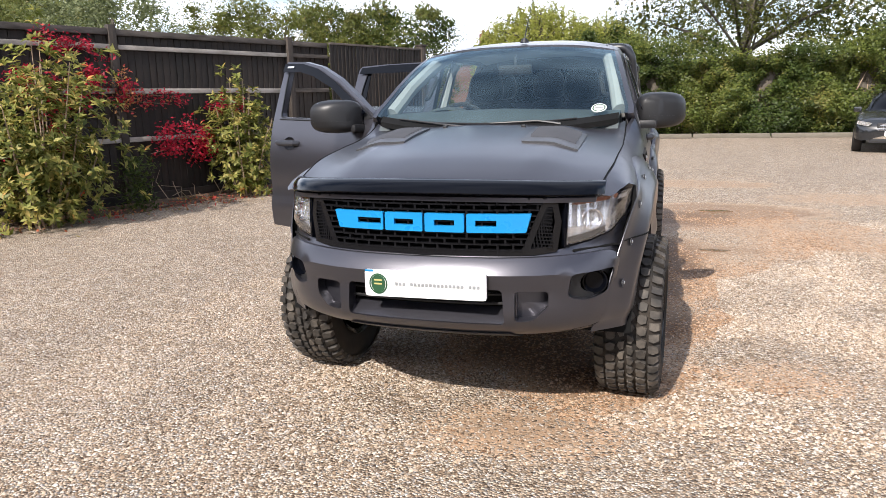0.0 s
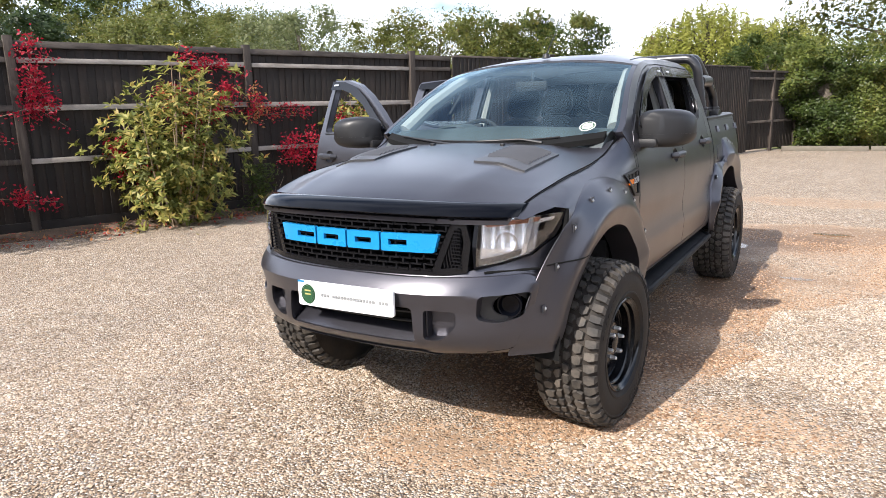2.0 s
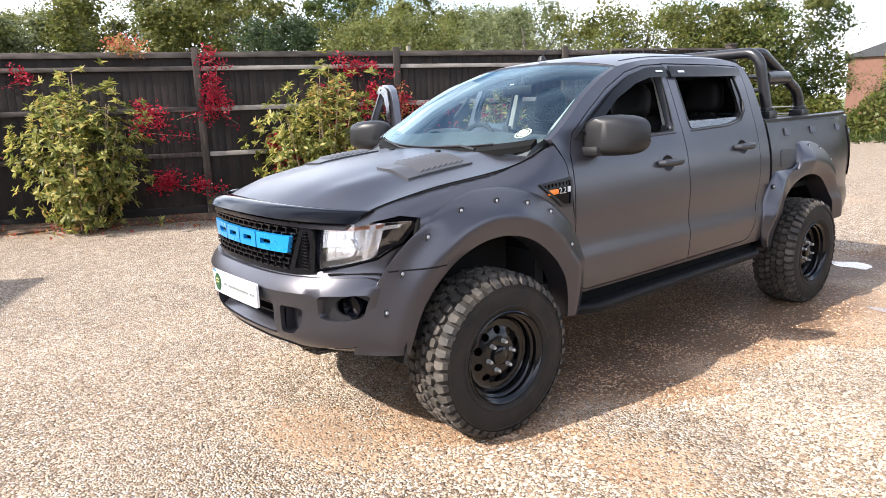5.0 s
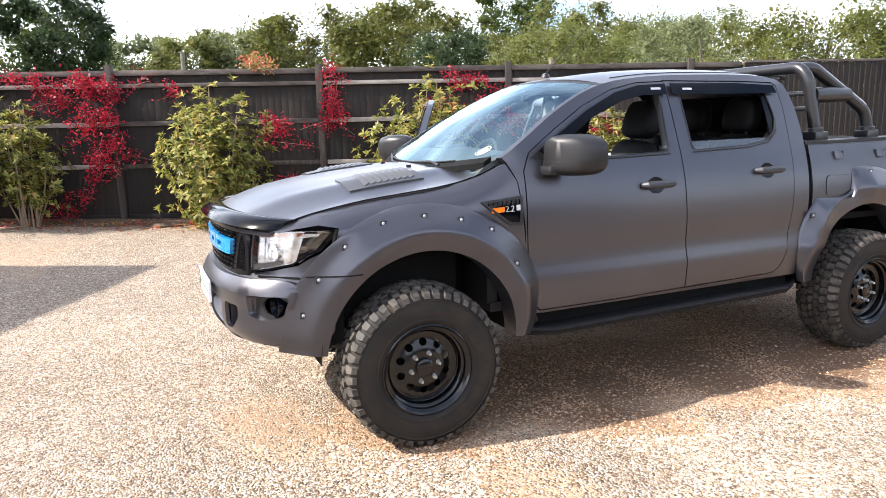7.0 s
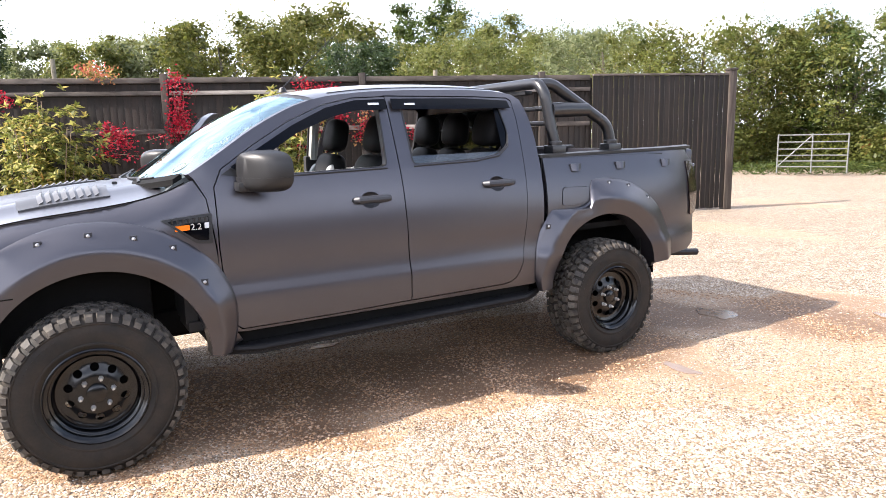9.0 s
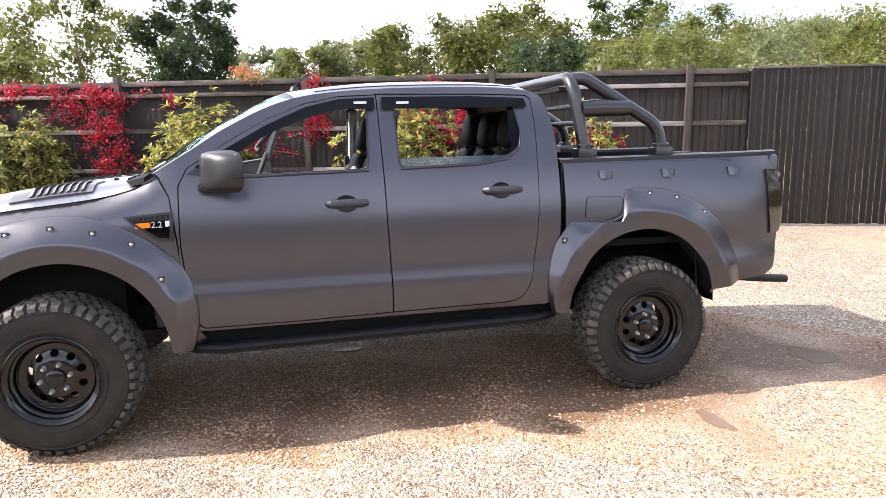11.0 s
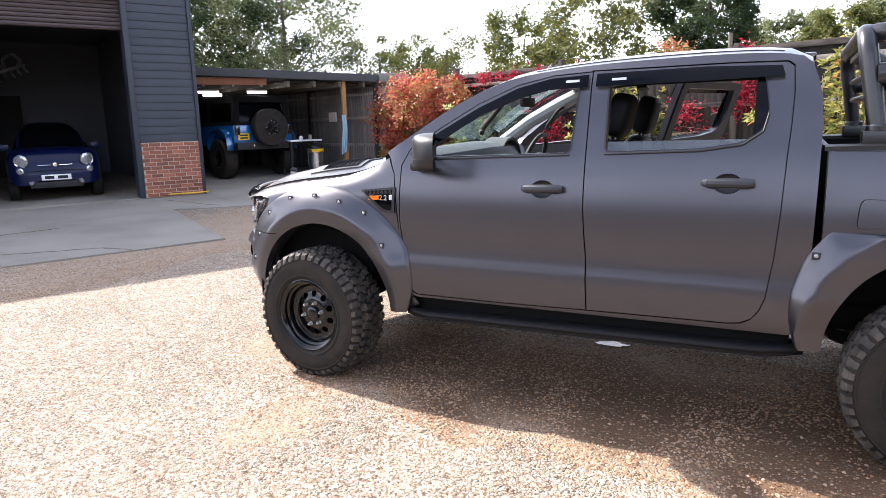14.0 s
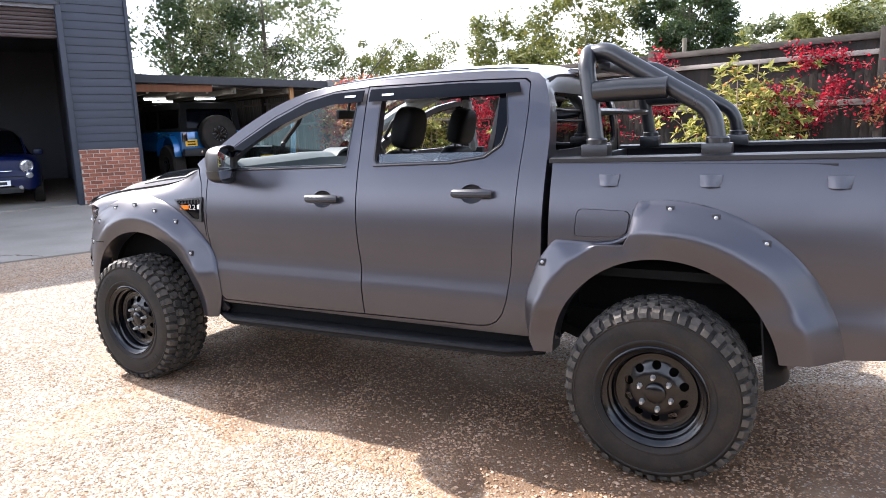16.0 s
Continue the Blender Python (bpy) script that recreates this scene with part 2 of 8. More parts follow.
CARGREY = mat("charcoal_car_paint", (0.016, 0.017, 0.019), 0.25, 0.3, 0.05, 3, 60, coat=0.7)
YELLOW = mat("yellow_plastic", (0.75, 0.48, 0.02), 0.4, 0, 0.1)
STEEL = mat("brushed_steel", (0.55, 0.55, 0.55), 0.3, 1.0, 0.1, 10, 80)
DULLGALV = mat("dull_weathered_galvanising", (0.17, 0.175, 0.17), 0.6, 0.4, 0.25, 8, 60)
GALV = mat("galvanised_steel", (0.45, 0.46, 0.47), 0.5, 0.7, 0.15, 10, 80)
CLOTH = mat("pale_blue_cloth", (0.36, 0.52, 0.62), 0.9, 0, 0.12, 8, 90)
SLEEPER = mat("weathered_sleeper", (0.16, 0.14, 0.11), 0.9, 0, 0.3, 3, 30, 0.5, 0.006, stretch=(1, 1, 4), perobj=0.2)
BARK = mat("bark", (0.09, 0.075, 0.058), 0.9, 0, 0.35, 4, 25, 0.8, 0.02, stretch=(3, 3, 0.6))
TWIG = mat("pale_twig", (0.26, 0.19, 0.13), 0.8, 0, 0.3, 6, 40)
SOIL = mat("soil_and_litter", (0.085, 0.058, 0.040), 0.95, 0, 0.4, 6, 50, 0.8, 0.02, other=(0.16, 0.10, 0.06), amount=0.7)
PUDDLE = mat("muddy_water", (0.16, 0.105, 0.068), 0.16, 0, 0.15, 3, 20, rvar=0.05, spec=0.35)
WETSTEEL = mat("dull_aluminium", (0.35, 0.35, 0.36), 0.4, 0.8, 0.1)
TUBE = bpy.data.materials.new("fluorescent_tube")
TUBE.use_nodes = True
TUBE.node_tree.nodes["Principled BSDF"].inputs["Emission Color"].default_value = (1, 0.97, 0.9, 1)
TUBE.node_tree.nodes["Principled BSDF"].inputs["Emission Strength"].default_value = 12.0
L_SHRUB = leaf_mat("variegated_shrub_leaf", [(0.0, (0.055, 0.078, 0.016)), (0.34, (0.145, 0.165, 0.034)), (0.68, (0.35, 0.335, 0.092)), (0.90, (0.51, 0.39, 0.125)), (0.95, (0.60, 0.20, 0.06)), (1.0, (0.56, 0.08, 0.04))], drift=0.2)
L_CREAM = leaf_mat("cream_shrub_leaf", [(0.0, (0.10, 0.13, 0.03)), (0.3, (0.26, 0.28, 0.08)), (0.6, (0.48, 0.47, 0.20)), (1.0, (0.62, 0.56, 0.30))], drift=0.25)
L_RED = leaf_mat("crimson_creeper_leaf", [(0.0, (0.12, 0.004, 0.014)), (0.5, (0.33, 0.009, 0.030)), (0.9, (0.48, 0.022, 0.040)), (1.0, (0.38, 0.14, 0.04))], drift=0.25)
L_ORANGE = leaf_mat("turning_creeper_leaf", [(0.0, (0.26, 0.018, 0.026)), (0.25, (0.46, 0.060, 0.055)), (0.48, (0.50, 0.17, 0.085)), (0.68, (0.42, 0.26, 0.085)), (0.86, (0.24, 0.24, 0.06)), (1.0, (0.11, 0.13, 0.03))], drift=0.4)
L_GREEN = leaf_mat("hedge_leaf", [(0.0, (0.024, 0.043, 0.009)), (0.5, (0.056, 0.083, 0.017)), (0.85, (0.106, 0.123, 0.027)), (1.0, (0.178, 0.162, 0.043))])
# lighter copy of the hedge leaf with sunlight put into its colour
L_SUNLIT = leaf_mat("sunlit_hedge_leaf", [(0.0, (0.060, 0.085, 0.016)), (0.6, (0.130, 0.155, 0.032)), (1.0, (0.24, 0.205, 0.055))])
L_OAK = leaf_mat("early_autumn_leaf", [(0.0, (0.052, 0.067, 0.014)), (0.5, (0.108, 0.119, 0.026)), (0.85, (0.179, 0.160, 0.041)), (1.0, (0.246, 0.172, 0.048))])
L_DARK = leaf_mat("dark_conifer_leaf", [(0.0, (0.018, 0.034, 0.014)), (0.6, (0.042, 0.066, 0.024)), (1.0, (0.085, 0.105, 0.04))])
L_PALE = leaf_mat("pale_birch_leaf", [(0.0, (0.076, 0.095, 0.025)), (0.6, (0.133, 0.146, 0.038)), (1.0, (0.209, 0.170, 0.050))])
L_WILLOW = leaf_mat("willow_leaf", [(0.0, (0.17, 0.19, 0.035)), (0.6, (0.28, 0.29, 0.06)), (1.0, (0.38, 0.35, 0.09))])
L_HAW = leaf_mat("hawthorn_leaf", [(0.0, (0.062, 0.084, 0.018)), (0.6, (0.134, 0.149, 0.033)), (0.90, (0.204, 0.167, 0.044)), (1.0, (0.218, 0.065, 0.033))])
L_SILVER = leaf_mat("silvery_willow_leaf", [(0.0, (0.095, 0.119, 0.052)), (0.6, (0.174, 0.194, 0.091)), (1.0, (0.253, 0.262, 0.134))])


# ---- mesh tools ----
def link(name, verts, faces, material, parent=None, label="", smooth=30.0):
    me = bpy.data.meshes.new(name)
    me.from_pydata([tuple(v) for v in verts], [], faces)
    me.materials.append(material)
    if smooth:
        me.shade_smooth()
        if smooth < 180:
            me.set_sharp_from_angle(angle=radians(smooth))
    ob = new(name, me)
    ob.parent = parent
    if label:
        ob["label"] = label
    return ob


def part(name, bm, material, parent, label="", smooth=30.0):
    """Links a bmesh as one mesh object under a thing or a part."""
    bmesh.ops.recalc_face_normals(bm, faces=bm.faces)
    me = bpy.data.meshes.new(name)
    bm.to_mesh(me)
    bm.free()
    me.materials.append(material)
    if smooth:
        me.shade_smooth()
        me.set_sharp_from_angle(angle=radians(smooth))
    ob = new(name, me)
    ob.parent = parent
    if label:
        ob["label"] = label
    return ob


def empty(name, m, label, category, group="", kind=""):
    ob = new(name)
    ob.matrix_basis = m
    ob.empty_display_size = 0.2
    return tagged(ob, label, category, group, kind)


def add_box(bm, lo, hi, bevel=0.0, m=None):
    r = bmesh.ops.create_cube(bm, size=1.0)
    s = [hi[i] - lo[i] for i in range(3)]
    c = [(hi[i] + lo[i]) / 2 for i in range(3)]
    bmesh.ops.transform(bm, matrix=Matrix.Translation(c) @ Matrix.Diagonal((*s, 1)), verts=r["verts"])
    vs = r["verts"]
    if bevel:
        es = list({e for v in vs for e in v.link_edges})
        out = bmesh.ops.bevel(bm, geom=es, offset=bevel, segments=2, affect="EDGES", profile=0.6)
        vs = list({v for f in out["faces"] for v in f.verts} | {v for v in vs if v.is_valid})
    if m is not None:
        bmesh.ops.transform(bm, matrix=m, verts=vs)
    return bm


def box(lo, hi, bevel=0.0, m=None):
    return add_box(bmesh.new(), lo, hi, bevel, m)


def add_tube(bm, pts, radius, segs=10, caps=True):
    """A round bar along points; radius may be one number or one for each point."""
    pts = [Vector(p) for p in pts]
    rad = radius if isinstance(radius, (list, tuple)) else [radius] * len(pts)
    rings, up = [], None
    for i, p in enumerate(pts):
        d = (pts[min(i + 1, len(pts) - 1)] - pts[max(i - 1, 0)]).normalized()
        if up is None:
            up = d.orthogonal().normalized()
        up = (up - d * up.dot(d)).normalized()
        side = d.cross(up)
        rings.append([bm.verts.new(p + (up * math.cos(a) + side * math.sin(a)) * rad[i]) for a in [2 * math.pi * k / segs for k in range(segs)]])
    for a, b in zip(rings, rings[1:]):
        for k in range(segs):
            bm.faces.new((a[k], a[(k + 1) % segs], b[(k + 1) % segs], b[k]))
    if caps:
        bm.faces.new(rings[0][::-1]), bm.faces.new(rings[-1])
    return bm


def tube(pts, radius, segs=10):
    return add_tube(bmesh.new(), pts, radius, segs)


def bend(pts, r=0.06, n=5):
    """The polyline with its corners rounded."""
    pts = [Vector(p) for p in pts]
    out = [pts[0]]
    for a, b, c in zip(pts, pts[1:], pts[2:]):
        ra = min(r, (a - b).length / 2.1, (c - b).length / 2.1)
        p, q = b + (a - b).normalized() * ra, b + (c - b).normalized() * ra
        out += [p * (1 - t) ** 2 + b * 2 * t * (1 - t) + q * t * t for t in [k / n for k in range(n + 1)]]
    return out + [pts[-1]]


def revolve(profile, n, axis="x"):
    """A turned body: (radius, along) pairs about an axis through the origin."""
    bm = bmesh.new()
    rings = []
    for k in range(n):
        a = 2 * math.pi * k / n
        c, s = math.cos(a), math.sin(a)
        rings.append([bm.verts.new({"x": (h, r * c, r * s), "y": (r * c, h, r * s), "z": (r * c, r * s, h)}[axis]) for r, h in profile])
    for k in range(n):
        a, b = rings[k], rings[(k + 1) % n]
        for i in range(len(profile) - 1):
            bm.faces.new((a[i], a[i + 1], b[i + 1], b[i]))
    bmesh.ops.remove_doubles(bm, verts=bm.verts, dist=1e-5)
    return bm


def inside(p, poly):
    x, y = p
    hit = False
    for (x0, y0), (x1, y1) in zip(poly, poly[1:] + poly[:1]):
        if (y0 > y) != (y1 > y) and x < (x1 - x0) * (y - y0) / (y1 - y0) + x0:
            hit = not hit
    return hit


def densify(poly, step):
    out = []
    for a, b in zip(poly, poly[1:] + poly[:1]):
        k = max(1, int(math.dist(a, b) / step))
        out += [(a[0] + (b[0] - a[0]) * i / k, a[1] + (b[1] - a[1]) * i / k) for i in range(k)]
    return out


def rounded(poly, r, n=4):
    """The polygon with rounded corners."""
    out = []
    k = len(poly)
    for i in range(k):
        a, b, c = Vector(poly[i - 1]), Vector(poly[i]), Vector(poly[(i + 1) % k])
        ra = min(r, (a - b).length / 2.1, (c - b).length / 2.1)
        p, q = b + (a - b).normalized() * ra, b + (c - b).normalized() * ra
        out += [tuple(p * (1 - t) ** 2 + b * 2 * t * (1 - t) + q * t * t) for t in [j / n for j in range(n + 1)]]
    return out


def panel(outline, holes, to3d, inward, step=0.06):
    """A sheet with holes: a flat outline laid on a curved surface by to3d(a, b), with thickness towards inward(a, b)."""
    from mathutils.geometry import delaunay_2d_cdt
    loops = [densify(list(outline), step)] + [densify(list(h), step) for h in holes]
    pts, edges = [], []
    for lp in loops:
        s = len(pts)
        pts += lp
        edges += [(s + i, s + (i + 1) % len(lp)) for i in range(len(lp))]
    xs, ys = [p[0] for p in loops[0]], [p[1] for p in loops[0]]
    nx, ny = int((max(xs) - min(xs)) / step), int((max(ys) - min(ys)) / step)
    edge = np.array(pts)
    for i in range(1, nx + 1):
        for j in range(1, ny + 1):
            p = (min(xs) + (max(xs) - min(xs)) * i / (nx + 1), min(ys) + (max(ys) - min(ys)) * j / (ny + 1))
            if inside(p, loops[0]) and not any(inside(p, h) for h in loops[1:]) and np.min(np.hypot(edge[:, 0] - p[0], edge[:, 1] - p[1])) > step * 0.45:
                pts.append(p)
    v2, _, f2, *_ = delaunay_2d_cdt([Vector(p) for p in pts], edges, [], 0, 1e-6)
    tri = []
    for f in f2:
        c = (sum(v2[i][0] for i in f) / len(f), sum(v2[i][1] for i in f) / len(f))
        if inside(c, loops[0]) and not any(inside(c, h) for h in loops[1:]):
            tri.append(tuple(f))
    outer = [Vector(to3d(v[0], v[1])) for v in v2]
    inner = [o + Vector(inward(v[0], v[1])) for o, v in zip(outer, v2)]
    n = len(outer)
    count = {}
    for f in tri:
        for a, b in zip(f, f[1:] + f[:1]):
            count[(a, b)] = count.get((a, b), 0) + 1
    rim = [(a, b) for (a, b) in count if (b, a) not in count]
    faces = tri + [tuple(i + n for i in reversed(f)) for f in tri] + [(b, a, a + n, b + n) for a, b in rim]
    bm = bmesh.new()
    vs = [bm.verts.new(p) for p in outer + inner]
    for f in faces:
        bm.faces.new([vs[i] for i in f])
    loose = [v for v in bm.verts if not v.link_faces]
    for v in loose:
        bm.verts.remove(v)
    return bm


def grid(fn, nu, nv, thick=None):
    """A curved sheet from fn(a, b), a and b from 0 to 1."""
    bm = bmesh.new()
    vs = [[bm.verts.new(fn(i / nu, j / nv)) for j in range(nv + 1)] for i in range(nu + 1)]
    for i in range(nu):
        for j in range(nv):
            bm.faces.new((vs[i][j], vs[i + 1][j], vs[i + 1][j + 1], vs[i][j + 1]))
    if thick:
        lower = [[bm.verts.new(v.co + Vector(thick)) for v in row] for row in vs]
        for i in range(nu):
            for j in range(nv):
                bm.faces.new((lower[i][j], lower[i][j + 1], lower[i + 1][j + 1], lower[i + 1][j]))
        for i in range(nu):
            bm.faces.new((vs[i][0], lower[i][0], lower[i + 1][0], vs[i + 1][0])), bm.faces.new((vs[i + 1][nv], lower[i + 1][nv], lower[i][nv], vs[i][nv]))
        for j in range(nv):
            bm.faces.new((vs[0][j + 1], lower[0][j + 1], lower[0][j], vs[0][j])), bm.faces.new((vs[nu][j], lower[nu][j], lower[nu][j + 1], vs[nu][j + 1]))
    return bm


def mirrored(bm):
    """A copy of the bmesh on the other side of x = 0."""
    out = bm.copy()
    bmesh.ops.transform(out, matrix=Matrix.Diagonal((-1, 1, 1, 1)), verts=out.verts)
    bmesh.ops.reverse_faces(out, faces=out.faces)
    return out


def lerp(x, xs, ys):
    return float(np.interp(x, xs, ys))

# ---- the pickup truck: u across, v back from the front axle, z up ----
XC, YF, WB = -0.84, 3.50, 3.22
truck = empty("pickup_truck", pose(XC, YF, 0), "matt dark grey lifted double-cab pickup truck standing on gravel", "pickup truck")


def curve(x, xs, ys):
    """A smooth line through points."""
    if x <= xs[0]:
        return ys[0]
    if x >= xs[-1]:
        return ys[-1]
    i = max(k for k in range(len(xs) - 1) if xs[k] <= x)
    h = xs[i + 1] - xs[i]
    t = (x - xs[i]) / h

    def slope(k):
        a, b = max(k - 1, 0), min(k + 1, len(xs) - 1)
        return (ys[b] - ys[a]) / (xs[b] - xs[a])
    m0, m1 = slope(i) * h, slope(i + 1) * h
    return (2 * t ** 3 - 3 * t * t + 1) * ys[i] + (t ** 3 - 2 * t * t + t) * m0 + (-2 * t ** 3 + 3 * t * t) * ys[i + 1] + (t ** 3 - t * t) * m1


PZ = [0.44, 0.52, 0.60, 0.67, 0.735, 0.80, 0.87, 0.97, 1.10, 1.22, 1.30, 1.36, 1.42, 1.55, 1.70, 1.76, 1.80]
PU = [0.790, 0.824, 0.845, 0.852, 0.856, 0.843, 0.841, 0.851, 0.848, 0.829, 0.808, 0.790, 0.768, 0.722, 0.664, 0.635, 0.600]
EV = [-0.68, -0.60, -0.46, -0.25, 0.0, 0.15, 0.28, 0.40, 0.50, 0.62]
EZ = [1.080, 1.105, 1.146, 1.188, 1.218, 1.235, 1.256, 1.290, 1.335, 1.41]
NU = [0.0, 0.20, 0.38, 0.52, 0.62, 0.70, 0.76, 0.80, 0.83, 0.845]
NV = [-0.885, -0.877, -0.850, -0.803, -0.745, -0.675, -0.590, -0.500, -0.39, -0.25]


def nose(u):
    return curve(abs(u), NU, NV)


def nose_u(v):
    return curve(v, NV, NU)


def side_u(v, z):
    """Half width of the body at a place on its side."""
    u = curve(z, PZ, PU)
    if v < 0.62:
        d = max(0.0, curve(v, EV, EZ) - z)
        roll = 1 - math.exp(-d / 0.045)
        top = lerp(v, [-0.68, -0.46, 0.2, 0.62], [0.665, 0.715, 0.735, 0.785])
        f = top + (min(u, 0.846) - top) * roll
        u = f + (u - f) * lerp(v, [0.45, 0.62], [0, 1])
    if v < -0.2:
        u = min(u, nose_u(v) + 0.0)
    if v > 3.7:
        u -= 0.065 * max(0.0, (v - 3.7) / 0.5) ** 2.5
    return u


def on_side(v, z):
    return (side_u(v, z), v, z)


def arc(cv, cz, r, a0, a1, n):
    return [(cv + r * math.cos(radians(a0 + (a1 - a0) * k / n)), cz + r * math.sin(radians(a0 + (a1 - a0) * k / n))) for k in range(n + 1)]


FRONT_DOOR = [(0.70, 0.565), (1.20, 0.565), (1.690, 0.575), (1.685, 0.80), (1.668, 1.10), (1.664, 1.35), (1.655, 1.764), (1.45, 1.754), (1.26, 1.714), (1.05, 1.626), (0.84, 1.505), (0.66, 1.388), (0.615, 1.30), (0.612, 1.0), (0.635, 0.72), (0.66, 0.60)]
FRONT_WIN = [(0.735, 1.345), (1.585, 1.368), (1.60, 1.717), (1.45, 1.711), (1.28, 1.672), (1.08, 1.590), (0.88, 1.468)]
REAR_DOOR = [(1.697, 0.575), (2.36, 0.584), (2.415, 0.592), (2.457, 0.616), (2.487, 0.656), (2.510, 0.72), (2.535, 0.90), (2.550, 1.10), (2.562, 1.36), (2.570, 1.48), (2.574, 1.62), (2.566, 1.742), (2.54, 1.762), (2.3, 1.768), (1.661, 1.767), (1.670, 1.35), (1.674, 1.10), (1.692, 0.80)]
REAR_WIN = [(1.762, 1.372), (2.20, 1.386), (2.38, 1.412), (2.462, 1.470), (2.480, 1.55), (2.452, 1.716), (1.752, 1.721)]
grow = lambda poly, g: [(sum(p[0] for p in poly) / len(poly) + (x - sum(p[0] for p in poly) / len(poly)) * (1 + g), sum(p[1] for p in poly) / len(poly) + (z - sum(p[1] for p in poly) / len(poly)) * (1 + g * 0.8)) for x, z in poly]
TOPV = [0.50, 0.66, 0.84, 1.05, 1.22, 1.40, 1.66, 2.10, 2.40, 2.53, 2.60, 2.64]
TOPZ = [1.372, 1.470, 1.585, 1.692, 1.750, 1.780, 1.802, 1.814, 1.812, 1.802, 1.788, 1.755]

# the cab shell, both sides, with its door openings
cab_side = [(0.60, 0.56), (0.72, 0.545), (2.61, 0.552), (2.672, 0.58), (2.684, 1.0), (2.692, 1.38), (2.694, 1.49), (2.682, 1.62), (2.664, 1.69)] + [(v, z) for v, z in zip(TOPV[::-1], TOPZ[::-1])] + [(0.525, 1.345), (0.57, 1.25), (0.60, 1.0)]
shell = panel(cab_side, [grow(FRONT_DOOR, 0.012), grow(REAR_DOOR, 0.014)], on_side, lambda v, z: (-0.05, 0, 0), 0.05)
part("cab_side", mirrored(shell), PAINT, truck)
part("cab_side", shell, PAINT, truck)
for sgn in (1, -1):
    part("door_pillar", box((0.70 * sgn - 0.03, 1.61, 0.5), (0.70 * sgn + 0.03, 1.75, 1.40), 0.012), TRIM, truck)
    part("door_pillar", tube([(0.690 * sgn, 1.675, 1.38), (0.610 * sgn, 1.675, 1.66), (0.575 * sgn, 1.675, 1.72)], 0.035, 8), CABGREY, truck)
    # black box below the doors, standing in for shade in the sill gap
    part("sill_shade", box((0.67 * sgn - 0.11, 0.64, 0.43), (0.67 * sgn + 0.11, 2.62, 0.570), 0.015), DARK, truck)

    # jambs behind the door gaps
    for outline in (FRONT_DOOR, REAR_DOOR):
        jamb = panel(grow(outline, 0.05), [grow(outline, -0.05)], lambda v, z: (side_u(v, z) - 0.052, v, z), lambda v, z: (-0.012, 0, 0), 0.07)
        part("door_jamb", mirrored(jamb) if sgn < 0 else jamb, TRIM, truck)


def top_point(t, s):
    """The windscreen and the pillars beside it."""
    v = 0.50 + (1.22 - 0.50) * t
    z = curve(v, TOPV, TOPZ)
    ub = side_u(v, z)
    c = 1 - abs(s) ** 2.3
    return (ub * s, v - (0.20 - 0.13 * t) * c, z + (-0.062 + 0.112 * t) * c)


def roof_point(t, s):
    v = 1.22 + (2.64 - 1.22) * t
    z = curve(v, TOPV, TOPZ)
    ub = side_u(v, z)
    c = 1 - abs(s) ** 3.0
    bow = 0.07 * (1 - t) ** 6
    return (ub * s, v - bow * (1 - abs(s) ** 2.3), z + (0.050 + 0.012 * math.sin(math.pi * t)) * c)


G = 0.962
part("windscreen", grid(lambda a, b: top_point(0.02 + 0.95 * a, -G + 2 * G * b), 10, 16), GLASS, truck, "curved clear windscreen reflecting the sky").visible_shadow = False
for sgn in (1, -1):
    part("windscreen_pillar", grid(lambda a, b: top_point(a, sgn * (G + (1 - G) * b)), 12, 3, (0, 0.03, -0.03)), PAINT, truck)
part("windscreen_seal", grid(lambda a, b: top_point(0.955 + 0.045 * a, -1 + 2 * b), 2, 24, (0, 0.02, -0.02)), PLASTIC, truck)
part("scuttle", grid(lambda a, b: (lambda p: (p[0], p[1] - 0.10 * (1 - a) * (1 - 0.55 * abs(2 * b - 1) ** 2), p[2] + 0.001 - 0.030 * (1 - a)))(top_point(0.035, -0.90 + 1.80 * b)), 3, 24, (0, 0.0, -0.03)), DARK, truck)
part("roof", grid(lambda a, b: roof_point(a, -1 + 2 * b), 16, 24, (0, 0, -0.02)), PAINT, truck)
part("headlining", grid(lambda a, b: (lambda p: (p[0] * 0.93, p[1], p[2] - 0.045))(roof_point(0.02 + 0.94 * a, -1 + 2 * b)), 6, 10), CABGREY, truck)
for sgn in (1, -1):
    part("roof_groove", tube([(lambda p: (p[0], p[1], p[2] + 0.001))(roof_point(t / 12, sgn * 0.90)) for t in range(1, 12)], 0.003, 6), PLASTIC, truck)
# rear wall of the cab
BACKZ, BACKV = [0.55, 1.0, 1.38, 1.49, 1.64, 1.735], [2.655, 2.670, 2.682, 2.690, 2.678, 2.640]
back = [(-0.75, 0.55), (0.75, 0.55), (0.775, 1.38), (0.73, 1.50), (0.665, 1.66), (0.61, 1.735), (0.45, 1.775), (0, 1.792), (-0.45, 1.775), (-0.61, 1.735), (-0.665, 1.66), (-0.73, 1.50), (-0.775, 1.38)]
backwin = rounded([(-0.64, 1.42), (0.64, 1.42), (0.58, 1.70), (-0.58, 1.70)], 0.05)
part("cab_back", panel(back, [backwin], lambda u, z: (u, curve(z, BACKZ, BACKV), z), lambda u, z: (0, -0.04, 0), 0.09), PAINT, truck)
part("rear_window", panel(backwin, [], lambda u, z: (u, curve(z, BACKZ, BACKV) - 0.012, z), lambda u, z: (0, -0.005, 0), 0.12), PRIVACY, truck).visible_shadow = False
part("brake_light", box((-0.14, 2.60, 1.79), (0.14, 2.66, 1.835), 0.012), DARKLENS, truck, "smoked high-level brake light")

